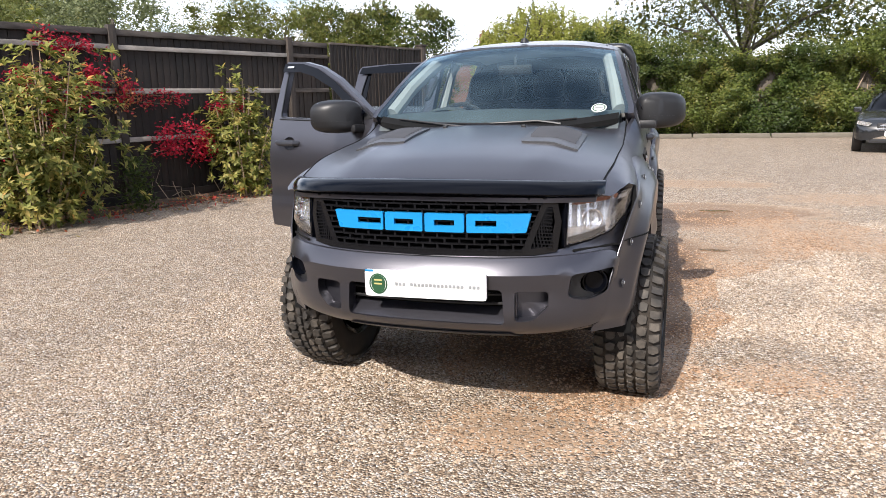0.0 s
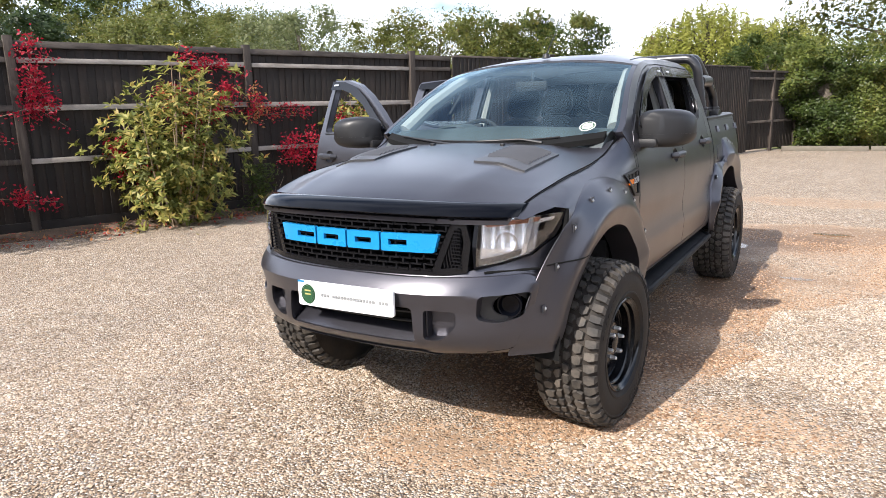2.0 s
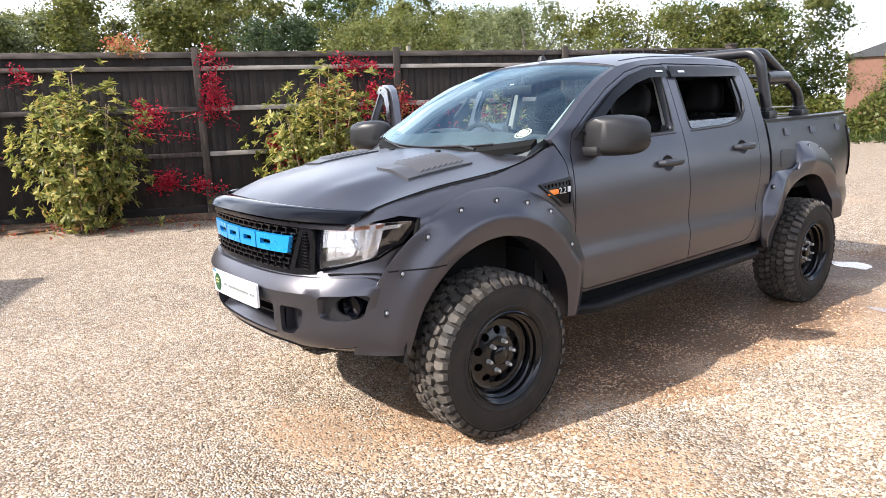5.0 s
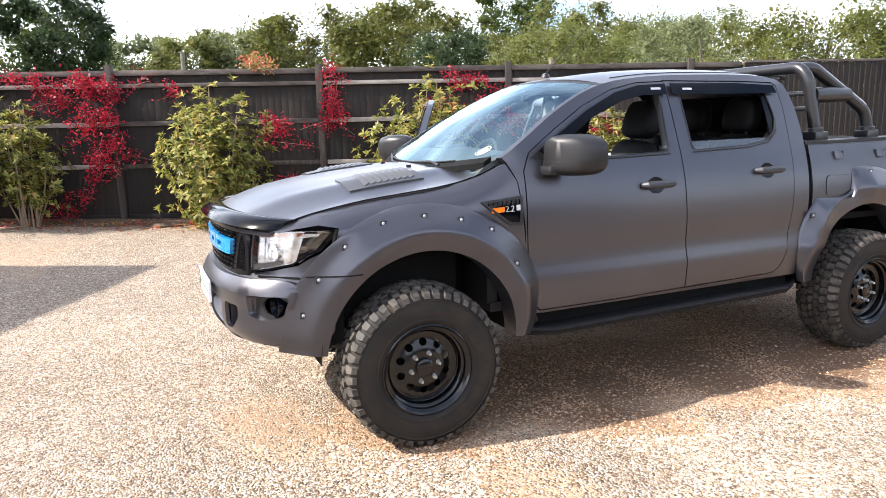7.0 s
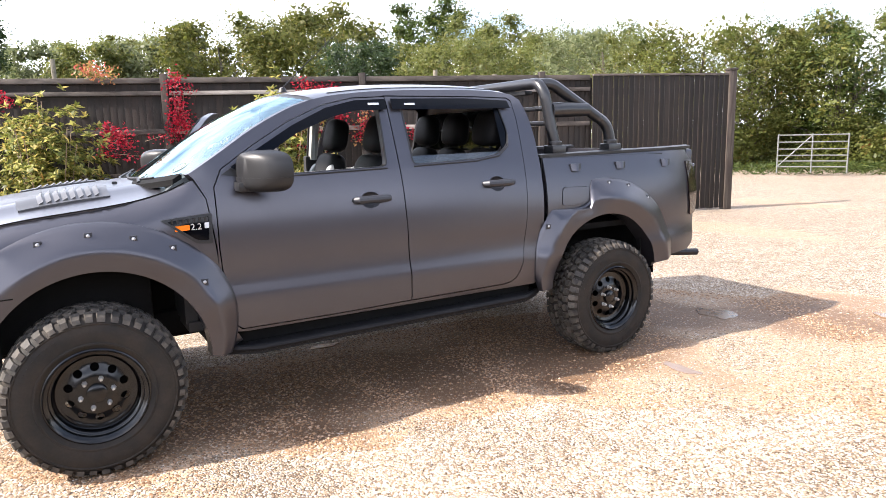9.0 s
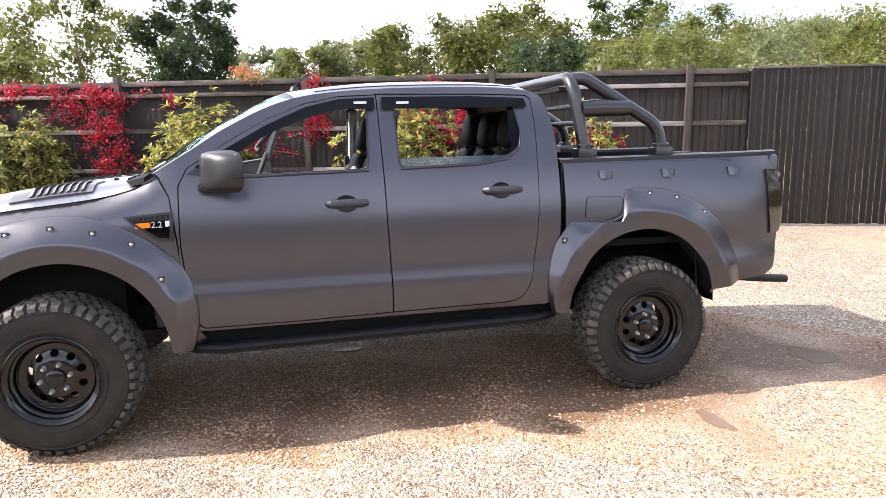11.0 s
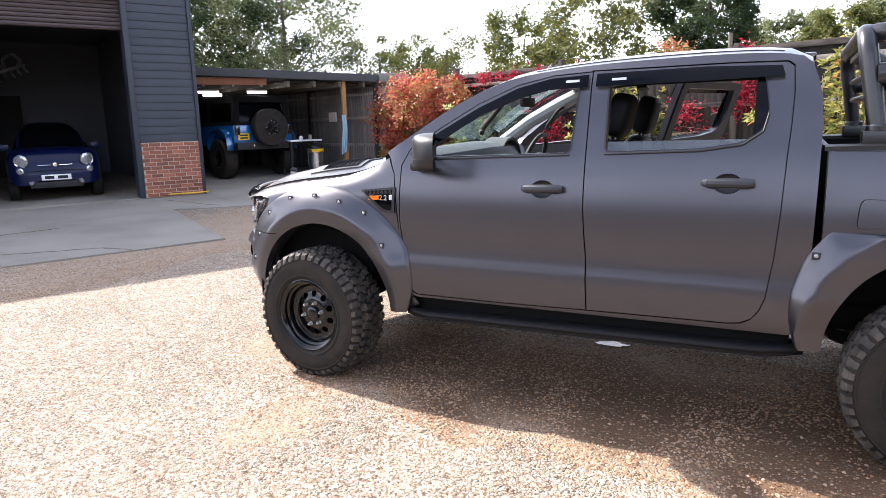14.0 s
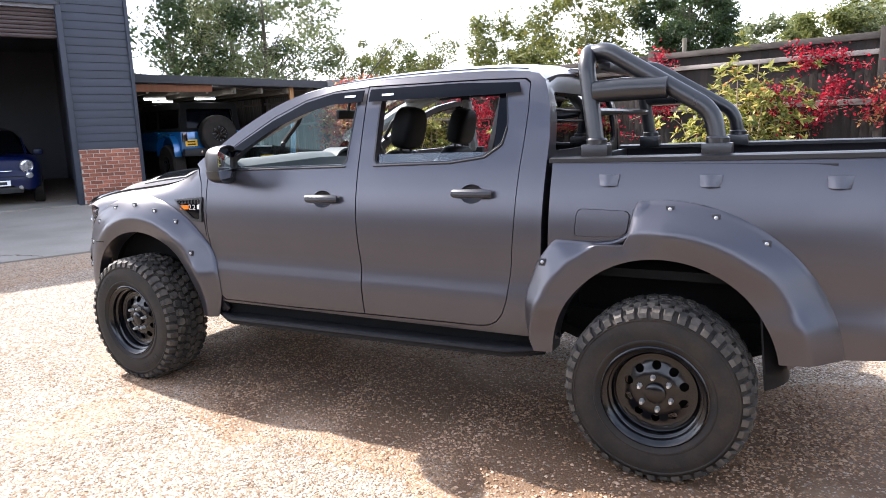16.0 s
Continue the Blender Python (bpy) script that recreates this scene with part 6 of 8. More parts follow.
for nm, sel, m, lb in (("loose_gravel", wet_shade < 0.3, PEBBLE, "loose rounded cream and tan gravel stones"), ("muddy_gravel", wet_shade >= 0.3, MUDDY_SHADED, "brown gravel stones darkened for mud and shade in the moist patches")):
    pv = stones[sel].reshape(-1, 3)
    k = len(pv) // 5
    pf = (np.array([(0, 1, 4), (1, 2, 4), (2, 3, 4), (3, 0, 4)])[None] + 5 * np.arange(k)[:, None, None]).reshape(-1, 3)
    pm = bpy.data.meshes.new(nm)
    pm.vertices.add(len(pv)), pm.loops.add(len(pf) * 3), pm.polygons.add(len(pf))
    pm.vertices.foreach_set("co", pv.ravel().astype(np.float32))
    pm.loops.foreach_set("vertex_index", pf.ravel().astype(np.int32))
    pm.polygons.foreach_set("loop_start", np.arange(0, len(pf) * 3, 3, dtype=np.int32))
    pm.update(calc_edges=True)
    pm.shade_smooth()
    pm.materials.append(m)
    tagged(new(nm, pm), lb, "gravel", kind="stuff")


def blob(cx, cy, rx, ry, seed, n=44):
    return [(cx + rx * (1 + 0.40 * noise.noise((math.cos(a) * 1.6 + seed, math.sin(a) * 1.6, seed))) * math.cos(a), cy + ry * (1 + 0.40 * noise.noise((math.cos(a) * 1.6 + seed, math.sin(a) * 1.6, seed))) * math.sin(a)) for a in [2 * math.pi * k / n for k in range(n)]]


for i, (cx, cy, rx, ry) in enumerate(((-0.10, 8.14, 0.20, 0.12), (0.63, 6.82, 0.15, 0.05), (-1.17, 5.06, 0.05, 0.10), (0.82, 9.18, 0.18, 0.07))):
    tagged(part("puddle", panel(blob(cx, cy, rx, ry, i * 3.1), [], lambda a, b: (a, b, float(ground_z(a, b)) + 0.008), lambda a, b: (0, 0, -0.012), 0.12), PUDDLE, None), "shallow muddy puddle lying on the gravel", "puddle")

# ---- fence ----
part_copies = {}


def shared(name, key, build, material, parent, m, smooth=30.0):
    """An object of its own on mesh data that alike pieces share."""
    if key not in part_copies:
        ob = part(name, build(), material, parent, "", smooth)
        part_copies[key] = ob.data
    else:
        ob = new(name, part_copies[key])
        ob.parent = parent
    ob.matrix_basis = m
    return ob


fence = empty("fence_1", Matrix.LocRotScale(FO, Euler((0, 0, radians(-20))), None), "dark creosoted closeboard fence with weathered capping", "fence", kind="structure")
# local x into the yard, y along the fence
STATIONS = [-22.2, -19.0, -15.8, -12.62, -9.65, -6.68, -3.28, -0.08, 3.12]
rf = random.Random(3)
for a in STATIONS:
    p = fence_at(a)
    gz = float(ground_z(p.x, p.y))
    pst = shared("fence_post", "post", lambda: box((-0.055, -0.055, 0), (0.055, 0.055, 2.62), 0.008), FPOST, fence, pose(0.03, a, gz * 0.5, rf.uniform(-0.5, 0.5), rf.uniform(-0.4, 0.4), 0))
for a, b in zip(STATIONS, STATIONS[1:] + [4.10]):
    L = b - a
    for z0, z1, x0, x1, nm, mt in ((2.475, 2.560, -0.02, 0.05, "capping_rail", CAP), (2.28, 2.345, 0.0, 0.055, "fence_rail", CAP), (1.66, 1.735, 0.0, 0.05, "fence_rail", CAP), (0.96, 1.03, 0.0, 0.05, "fence_rail", FPOST), (0.02, 0.18, 0.0, 0.035, "gravel_board", FENCE)):
        mt = SUNLIT_RAIL if a < -12 and nm == "fence_rail" else mt
        shared(nm, (nm, round(L, 2), z0), lambda: box((x0, 0.0, z0), (x1, L - 0.115, z1), 0.006), mt, fence, pose(0.0, a + 0.0575, 0, rf.uniform(-0.12, 0.12), 0, 0))
    n = int(L / 0.108)
    for k in range(n):
        y = a - 0.005 + L * k / n
        shared("fence_board", "board" if a > -12 else "grey_board", lambda: box((-0.028, 0, 0.15), (-0.008, 0.118, 2.50), 0.003), FENCE if a > -12 else GREYBOARD, fence, pose(rf.uniform(-0.006, 0.004), y, rf.uniform(-0.01, 0.01), 0, 0, 5 + rf.uniform(-1, 1)))
# the tall boarded leaf that ends the run, and its twin beyond the entrance
for s0, s1, nm in ((4.08, 6.80, "near"), (12.95, 15.5, "far")):
    gate = empty("boarded_gate", Matrix.LocRotScale(fence_at(s0, 0.06), Euler((0, 0, radians(-20))), None), "tall dark boarded gate leaf with vertical battens", "gate", group="boarded gate leaves")
    n = int((s1 - s0) / 0.098)
    for k in range(n):
        y = (s1 - s0) * k / n
        shared("gate_board", "gboard", lambda: box((0, 0, 0.04), (0.022, 0.088, 2.54), 0.003), FENCE, gate, pose(rf.uniform(0, 0.012), y, rf.uniform(-0.008, 0.008)))
        shared("gate_batten", "gbatten", lambda: box((0.022, -0.012, 0.05), (0.040, 0.012, 2.52), 0.003), FENCE, gate, pose(rf.uniform(0, 0.006), y, rf.uniform(-0.008, 0.008)))
    part("gate_cap", box((-0.02, 0, 2.54), (0.05, s1 - s0, 2.575), 0.004), CAP, gate)
    for z in (0.4, 1.3, 2.2):
        part("gate_ledge", box((-0.05, 0, z), (0.0, s1 - s0, z + 0.12), 0.004), FPOST, gate)
    yend = (s1 - s0 + 0.06) if nm == "near" else -0.07
    pp = part("gate_post", box((-0.09, yend - 0.075, 0), (0.07, yend + 0.075, 2.62), 0.012), FPOST, gate)
    part("post_cap", box((-0.11, yend - 0.09, 2.62), (0.09, yend + 0.09, 2.665), 0.02), FPOST, pp)
fence2 = empty("fence_2", Matrix.LocRotScale(fence_at(15.5), Euler((0, 0, radians(-20))), None), "dark closeboard fence beyond the entrance", "fence", kind="structure")
for k in range(32):
    shared("fence_board", "board", None, FENCE, fence2, pose(rf.uniform(-0.006, 0.004), 0.1 * k, -0.06, 0, 0, 5))
for z in (0.9, 1.55, 2.2):
    part("fence_rail", box((0, 0, z), (0.05, 3.2, z + 0.07), 0.006), CAP, fence2)
part("capping_rail", box((-0.02, 0, 2.42), (0.05, 3.2, 2.48), 0.006), CAP, fence2)
for y in (1.6, 3.2):
    part("fence_post", box((-0.05, y - 0.055, 0), (0.06, y + 0.055, 2.50), 0.008), FPOST, fence2)
bed = tagged(part("planting_bed", grid(lambda a, b: (lambda p: (p.x, p.y, float(ground_z(p.x, p.y)) + 0.004 + 0.055 * math.sin(math.pi * (0.12 + 0.85 * (1 - b)) * 0.6) + 0.02 * noise.noise((p.x * 2, p.y * 2, 1))))(fence_at(-13 + 17 * a, 0.02 + (0.52 + 0.30 * noise.noise((a * 30, 2.0, 0))) * b)), 110, 8, (0, 0, -0.06)), SOIL, None), "strip of soil and fallen leaves along the fence", "flower bed", kind="structure")

# ---- workshop ----
BX, BY, BROT = -6.96, -4.85, -27.0       # right front corner, and the turn of its front
floor_z = 0.20
shop = empty("workshop", Matrix.LocRotScale((BX, BY, floor_z), Euler((0, 0, radians(BROT))), None), "tall workshop clad in dark navy boards over a brick plinth", "building")
# local x along the front (away from the fence), y outwards from it
PW, OP, OH, BH, BD = 1.22, 3.05, 3.22, 5.65, 9.0     # pier width, opening, its height, building height, depth


def wall_box(name, lo, hi, m, parent=shop):
    return part(name, box(lo, hi), m, parent)


FW = PW + OP + 4.5
wall_box("wall_front", (0.02, -0.25, 0), (PW, -0.06, BH), INWALL)
wall_box("wall_front", (PW + OP, -0.25, 0), (FW, -0.06, BH), INWALL)
wall_box("lintel", (PW, -0.25, OH + 0.55), (PW + OP, -0.06, BH), INWALL)
wall_box("wall_side", (0.02, -BD, 0), (0.22, -0.25, BH), INWALL)
wall_box("wall_side", (FW - 0.2, -BD, 0), (FW, -0.25, BH), INWALL)
wall_box("wall_back", (0.02, -BD - 0.2, 0), (FW, -BD, BH), INWALL)
wall_box("inner_ceiling", (0.0, -BD - 0.2, 3.9), (FW, -0.25, 4.0), INWALL)
wall_box("inner_partition", (PW + OP + 0.5, -BD, 0), (PW + OP + 0.6, -0.25, 3.9), INWALL)
wall_box("floor_slab", (0.0, -BD - 0.2, -0.25), (FW, 0.0, 0.004), CONCRETE)
part("roof", box((-0.25, -BD - 0.4, BH), (FW + 0.25, 0.25, BH + 0.25), 0.02), FELT, shop)
part("corner_trim", box((-0.035, -0.10, 0), (0.035, 0.03, BH), 0.004), CLAD, shop)
for x in (PW - 0.01, PW + OP + 0.01):
    part("door_jamb", box((x - 0.05, -0.26, 0), (x + 0.05, 0.035, OH + 0.6), 0.006), CLAD, shop)
sh = part("roller_shutter", box((PW, -0.20, OH), (PW + OP, -0.16, OH + 0.60)), SHUTTER, shop, "brown roller shutter, raised")
for k in range(7):
    shared("shutter_slat", "slat", lambda: tube([(PW, 0, 0), (PW + OP, 0, 0)], 0.042, 8), SHUTTER, sh, pose(0, -0.15, OH + 0.04 + 0.078 * k))
# cladding boards
def boards(x0, x1, z0, z1, key, parent, along="x"):
    n = int((z1 - z0) / 0.155)
    for k in range(n):
        z = z0 + 0.155 * k
        if along == "x":
            shared("cladding_board", key, lambda: box((x0, -0.06, 0), (x1, -0.028, 0.175), 0.003, pose(0, 0, 0, 6)), CLAD, parent, pose(0, 0.035, z))
        else:
            shared("cladding_board", key, lambda: box((-0.02, x0, 0), (0.012, x1, 0.175), 0.003, pose(0, 0, 0, 0, 6)), CLAD, parent, pose(-0.015, 0, z))
boards(0.035, PW - 0.06, 1.09, BH, "clad_a", shop)
boards(PW + OP + 0.06, FW, 1.09, BH, "clad_b", shop)
boards(-BD, -0.05, 1.09, BH, "clad_c", shop, "y")
boards(PW, PW + OP, OH + 0.62, BH, "clad_d", shop)
# brick plinth
plinth = part("brick_plinth", box((0.0, -0.12, 0), (PW - 0.07, 0.018, 1.085)), MORTAR, shop, "red brick plinth")
plinth2 = part("brick_plinth", box((PW + OP + 0.07, -0.12, 0), (PW + OP + 1.6, 0.018, 1.085)), MORTAR, shop, "red brick plinth")
for pl_ob, x0, x1, ny in ((plinth, 0.0, PW - 0.07, 14), (plinth2, PW + OP + 0.07, PW + OP + 1.57, 14)):
    for r in range(ny):
        z = 0.006 + 0.077 * r
        x = x0 - (0.1125 if r % 2 else 0.0)
        while x < x1 - 0.02:
            a, b = max(x, x0) + 0.005, min(x + 0.215, x1 - 0.003)
            if b - a > 0.04:
                shared("brick", ("brick", round(b - a, 3)), lambda: box((0, 0, 0), (b - a, 0.05, 0.066), 0.003), BRICK, pl_ob, pose(a, -0.026 + rf.uniform(-0.002, 0.002), z))
            x += 0.225
rack = part("wall_hanging", box((PW + OP - 0.02, -3.0, 1.6), (PW + OP + 0.48, -2.0, 2.4), 0.02), TRIM, shop)
back_door = part("inner_doorway", box((2.4, -BD + 0.0, 0.0), (4.6, -BD + 0.03, 2.4), 0.01), TRIM, shop)

# bright metal wall piece at the back of the workshop
orn = empty("metal_wall_sculpture", Matrix.LocRotScale((BX, BY, floor_z), Euler((0, 0, radians(BROT))), None) @ pose(2.62, -BD + 0.001, 3.10, 0, 24, 0), "polished metal pipework sculpture hung on the back wall", "wall sculpture")
part("header_pipe", tube([(-0.48, 0.05, -0.02), (-0.1, 0.09, 0.0), (0.30, 0.07, 0.03)], [0.035, 0.06, 0.05], 10), SILVER, orn)
for k in range(5):
    x = -0.42 + 0.18 * k
    part("branch_pipe", tube(bend([(x, 0.08, 0.0), (x + 0.02, 0.13, -0.12), (x - 0.02, 0.10, -0.24)], 0.05), 0.034, 8), SILVER, orn)
part("loop_pipe", tube(bend([(0.05, 0.08, 0.05), (-0.05, 0.10, 0.34), (-0.34, 0.10, 0.36), (-0.44, 0.09, 0.10), (-0.30, 0.07, 0.02)], 0.08), 0.05, 8), SILVER, orn)
part("wall_bracket", box((-0.05, 0.0, -0.03), (0.05, 0.06, 0.05), 0.006), TRIM, orn)

# concrete apron
am = Matrix.LocRotScale((BX, BY, 0), Euler((0, 0, radians(BROT))), None)


def apron(a, b):
    p = am @ Vector((a, b, 0))
    return (p.x, p.y, max(float(ground_z(p.x, p.y)) + 0.022, floor_z * (1 if b <= 0 else 0)))


SL = [[(-0.05, 0.02), (PW + OP + 4.5, 0.02), (PW + OP + 4.5, 2.4), (3.95, 2.14), (1.08, 1.84), (-0.05, 2.22)], [(1.10, 1.855), (3.95, 2.155), (3.88, 5.22), (1.26, 5.12)], [(-0.06, 0.02), (-0.06, 2.22), (-0.60, 2.40), (-2.2, 1.7), (-3.4, 0.9), (-5.2, -6.4), (-0.06, -6.4)]]
for poly in SL:
    tagged(part("concrete_slab", panel(poly, [], apron, lambda a, b: (0, 0, -0.12), 0.4), CONCRETE, None), "pale worn concrete apron slab before the workshop", "slab", kind="structure")
# hairline cracks in the apron
rc = random.Random(12)
for a0, b0, a1, b1 in ((3.90, 4.35, 2.75, 4.72), (2.75, 4.72, 2.45, 5.16), (3.93, 2.75, 3.0, 2.62), (0.9, 0.4, 0.3, 1.9), (-0.9, 1.2, -2.6, 0.6)):
    pts = []
    for k in range(15):
        p = apron(a0 + (a1 - a0) * k / 14 + rc.uniform(-0.03, 0.03), b0 + (b1 - b0) * k / 14 + rc.uniform(-0.03, 0.03))
        pts.append((p[0], p[1], p[2] + 0.001))
    ob = part("crack", tube(pts, [0.002] + [rc.uniform(0.003, 0.007) for k in range(13)] + [0.002], 5), SOIL, bpy.data.objects["concrete_slab.001"])

# plain wall added out of view, to darken what the truck's side reflects
part("yard_wall", box((13.0, -16.0, 0.0), (13.25, 14.5, 3.2), 0.01), FENCE, None)
tagged(bpy.data.objects["yard_wall"], "unseen plain dark wall added to darken reflections", "wall", kind="structure")

# ---- plants ----
def leaf_mesh(name, P, size, material, parent, aspect=0.5, up=0.35, seed=1, fold=0.25, label="", normal=None, along=None):
    """Many small folded leaves, each four corners, at the points P."""
    g = np.random.default_rng(seed)
    n = len(P)
    size = np.broadcast_to(np.asarray(size, float), (n,)) * g.uniform(0.65, 1.3, n)
    d = g.normal(size=(n, 3))
    d[:, 2] = d[:, 2] * 0.7 - 0.15
    if along is not None:
        d = along + 0.22 * g.normal(size=(n, 3))
    d /= np.linalg.norm(d, axis=1, keepdims=True)
    nn = g.normal(size=(n, 3)) * (0.5 if along is not None else 0.65 if normal is not None else 1.0) + np.array([0, 0, up * 3])
    if normal is not None:
        nn = nn + normal * 2.2
    w = np.cross(d, nn)
    w /= np.linalg.norm(w, axis=1, keepdims=True) + 1e-9
    nn = np.cross(w, d)
    L, W = size[:, None], size[:, None] * aspect * 0.5
    a = P - d * L * 0.5
    tip = P + d * L * 0.5
    l = P + w * W + nn * L * fold * 0.3 - d * L * 0.05
    r = P - w * W + nn * L * fold * 0.3 - d * L * 0.05
    V = np.stack([a, r, tip, l], 1).reshape(-1, 3)
    me = bpy.data.meshes.new(name)
    me.vertices.add(4 * n), me.loops.add(4 * n), me.polygons.add(n)
    me.vertices.foreach_set("co", V.ravel().astype(np.float32))
    me.loops.foreach_set("vertex_index", np.arange(4 * n, dtype=np.int32))
    me.polygons.foreach_set("loop_start", np.arange(0, 4 * n, 4, dtype=np.int32))
    me.update(calc_edges=True)
    me.materials.append(material)
    ob = new(name, me)
    ob.parent = parent
    if label:
        ob["label"] = label
    return ob


def tree(x, y, top, hw, material, seed, name="tree", label="broadleaf tree in early autumn leaf", n=7000, leaf=0.2, base=None, trunk=0.16, sparse=0.0, lean=0.0, clear=0.28):
    """A tapered trunk with limbs that end in uneven clumps of leaves."""
    g = np.random.default_rng(seed)
    z0 = float(ground_z(x, y)) if base is None else base
    t = empty(name, pose(x, y, z0), label, "tree")
    H = top - z0
    bm = bmesh.new()
    tp = [Vector((lean * k * hw * 0.2 + 0.12 * g.normal() * (k > 0), 0.12 * g.normal() * (k > 0), H * 0.78 * k / 5)) for k in range(6)]
    add_tube(bm, tp, [trunk * (1 - 0.15 * k) for k in range(6)], 8)
    clumps = []
    m = 30
    for k in range(m):
        f = clear + (1 - clear) * ((k + 0.5) / m) ** 0.9
        a = k * 2.4 + g.uniform(-0.5, 0.5)
        spread = hw * (0.30 + 0.62 * math.sin(math.pi * min(1, 0.18 + 0.80 * (1 - f) / (1 - clear) * 0.9))) * g.uniform(0.55, 1.1)
        c = np.array([spread * math.cos(a), spread * math.sin(a), H * f * g.uniform(0.92, 1.02)])
        r = hw * g.uniform(0.26, 0.42) * (0.75 if f > 0.85 else 1)
        c[2] = min(c[2], H - r * 0.55)
        clumps.append((c, r))
        s = tp[min(5, int(5 * f * 0.85))]
        e = Vector(c)
        add_tube(bm, [s, s.lerp(e, 0.5) + Vector((0, 0, 0.1 * H * 0.15)), e], [trunk * 0.45 * (1.1 - f), trunk * 0.25 * (1.1 - f) + 0.006, 0.008], 6, False)
    part("trunk", bm, BARK, t)
    pts, nor, sizes = [], [], []
    per = n // m
    for c, r in clumps:
        k = max(4, per // 11)
        d = g.normal(size=(k, 3))
        d /= np.linalg.norm(d, axis=1, keepdims=True)
        rad = r * (0.25 + 0.80 * g.random(k) ** 0.6) * (1 + 0.35 * np.sin(d[:, 0] * 5 + seed) * np.cos(d[:, 2] * 4 + d[:, 1] * 5))
        spray = c + d * rad[:, None] * np.array([1.1, 1.1, 0.85])
        keep = g.random(k) > sparse
        spray, d = np.repeat(spray[keep], 11, 0), np.repeat(d[keep], 11, 0)
        pts.append(spray + g.normal(size=spray.shape) * leaf * np.array([1.05, 1.05, 0.6])), nor.append(d * 0.8 + np.array([0, 0, 0.45]))
        sizes.append(np.full(len(spray), leaf * 0.70))
        # overlapping foliage within the clump
        k = int(per * 0.13 * (1 - min(1, sparse * 2.4)))
        d = g.normal(size=(k, 3))
        d /= np.linalg.norm(d, axis=1, keepdims=True)
        pts.append(c + d * (r * 0.72 * g.random(k) ** 0.5)[:, None] * np.array([1.1, 1.1, 0.85])), nor.append(d * 0.8 + np.array([0, 0, 0.45]))
        sizes.append(np.full(k, leaf * 1.75))
    leaf_mesh("crown", np.concatenate(pts), np.concatenate(sizes), material, t, 0.62, 0.3, seed, normal=np.concatenate(nor))
    return t


TREES = [  # x, y, top, half width, leaf, leaves, size, sparse
    (-15.9, 15.2, 4.5, 2.2, L_PALE, 6000, 0.15, 0.08), (-15.8, 20.8, 5.4, 2.6, L_SILVER, 6500, 0.15, 0.12), (-15.3, 26.7, 5.9, 3.5, L_HAW, 9000, 0.16, 0.0), (-11.9, 30.6, 5.9, 2.8, L_HAW, 8000, 0.16, 0.0), (-14.0, 31.0, 5.8, 2.5, L_GREEN, 5200, 0.17, 0.0),
    (-20.5, 13.4, 4.9, 1.8, L_DARK, 4200, 0.17, 0.0), (-20.9, 16.8, 5.3, 2.3, L_OAK, 5000, 0.17, 0.1), (-21.5, 21.3, 5.8, 2.6, L_PALE, 6500, 0.17, 0.08), (-17.5, 26.0, 5.6, 2.4, L_OAK, 5000, 0.17, 0.1), (-24.5, 27.5, 6.6, 2.8, L_PALE, 5000, 0.2, 0.15),
    (-57.3, 7.2, 9.6, 3.4, L_OAK, 5000, 0.32, 0), (-46.9, 9.7, 8.4, 3.0, L_SILVER, 5000, 0.28, 0), (-42.1, 13.1, 9.2, 4.1, L_OAK, 7000, 0.26, 0), (-39.5, 19.3, 9.9, 4.5, L_OAK, 8000, 0.25, 0), (-36.5, 24.9, 10.0, 3.7, L_GREEN, 7000, 0.25, 0), (-30.5, 25.8, 8.2, 2.6, L_PALE, 5500, 0.22, 0.1), (-27.0, 29.5, 6.9, 3.0, L_PALE, 5500, 0.2, 0.15), (-31.5, 32.0, 7.6, 3.4, L_OAK, 6000, 0.22, 0.0),
    (-36.1, -0.6, 9.7, 2.5, L_DARK, 9000, 0.20, 0), (-50.5, 3.0, 8.0, 3.2, L_SILVER, 5000, 0.3, 0), (-46.0, 6.0, 7.6, 2.8, L_PALE, 4500, 0.28, 0), (-54.0, 11.5, 9.3, 3.6, L_OAK, 5000, 0.3, 0), (-49.5, 15.5, 9.0, 3.8, L_OAK, 6000, 0.3, 0), (-46.0, 20.8, 10.3, 4.1, L_OAK, 6000, 0.3, 0),
    (-18.9, -12.9, 8.4, 3.2, L_SILVER, 11500, 0.15, 0.0), (-22.0, -17.5, 9.0, 3.0, L_DARK, 7000, 0.2, 0.1), (-16.4, -15.4, 9.2, 2.7, L_DARK, 7500, 0.17, 0.0), (-23.0, -10.9, 5.3, 1.8, L_PALE, 4500, 0.15, 0.2), (-24.4, -8.3, 5.7, 1.9, L_OAK, 4500, 0.15, 0.35), (-28.0, -5.0, 5.0, 1.8, L_OAK, 4000, 0.17, 0.1), (-37.5, -9.5, 8.0, 2.9, L_PALE, 6000, 0.22, 0.1), (-36.0, -4.2, 8.9, 3.6, L_OAK, 8000, 0.22, 0.1), (-41.0, -1.0, 8.6, 3.0, L_GREEN, 6000, 0.24, 0), (-30.0, -12.5, 5.4, 2.4, L_GREEN, 4500, 0.2, 0),
    (-11.5, 31.0, 5.6, 2.6, L_GREEN, 6000, 0.16, 0.0), (-6.6, 33.0, 3.0, 1.9, L_GREEN, 5000, 0.13, 0.0), (-2.4, 29.5, 4.2, 1.8, L_GREEN, 6000, 0.14, 0.0), (-14.5, 29.0, 5.6, 2.4, L_OAK, 5000, 0.17, 0.0),
]
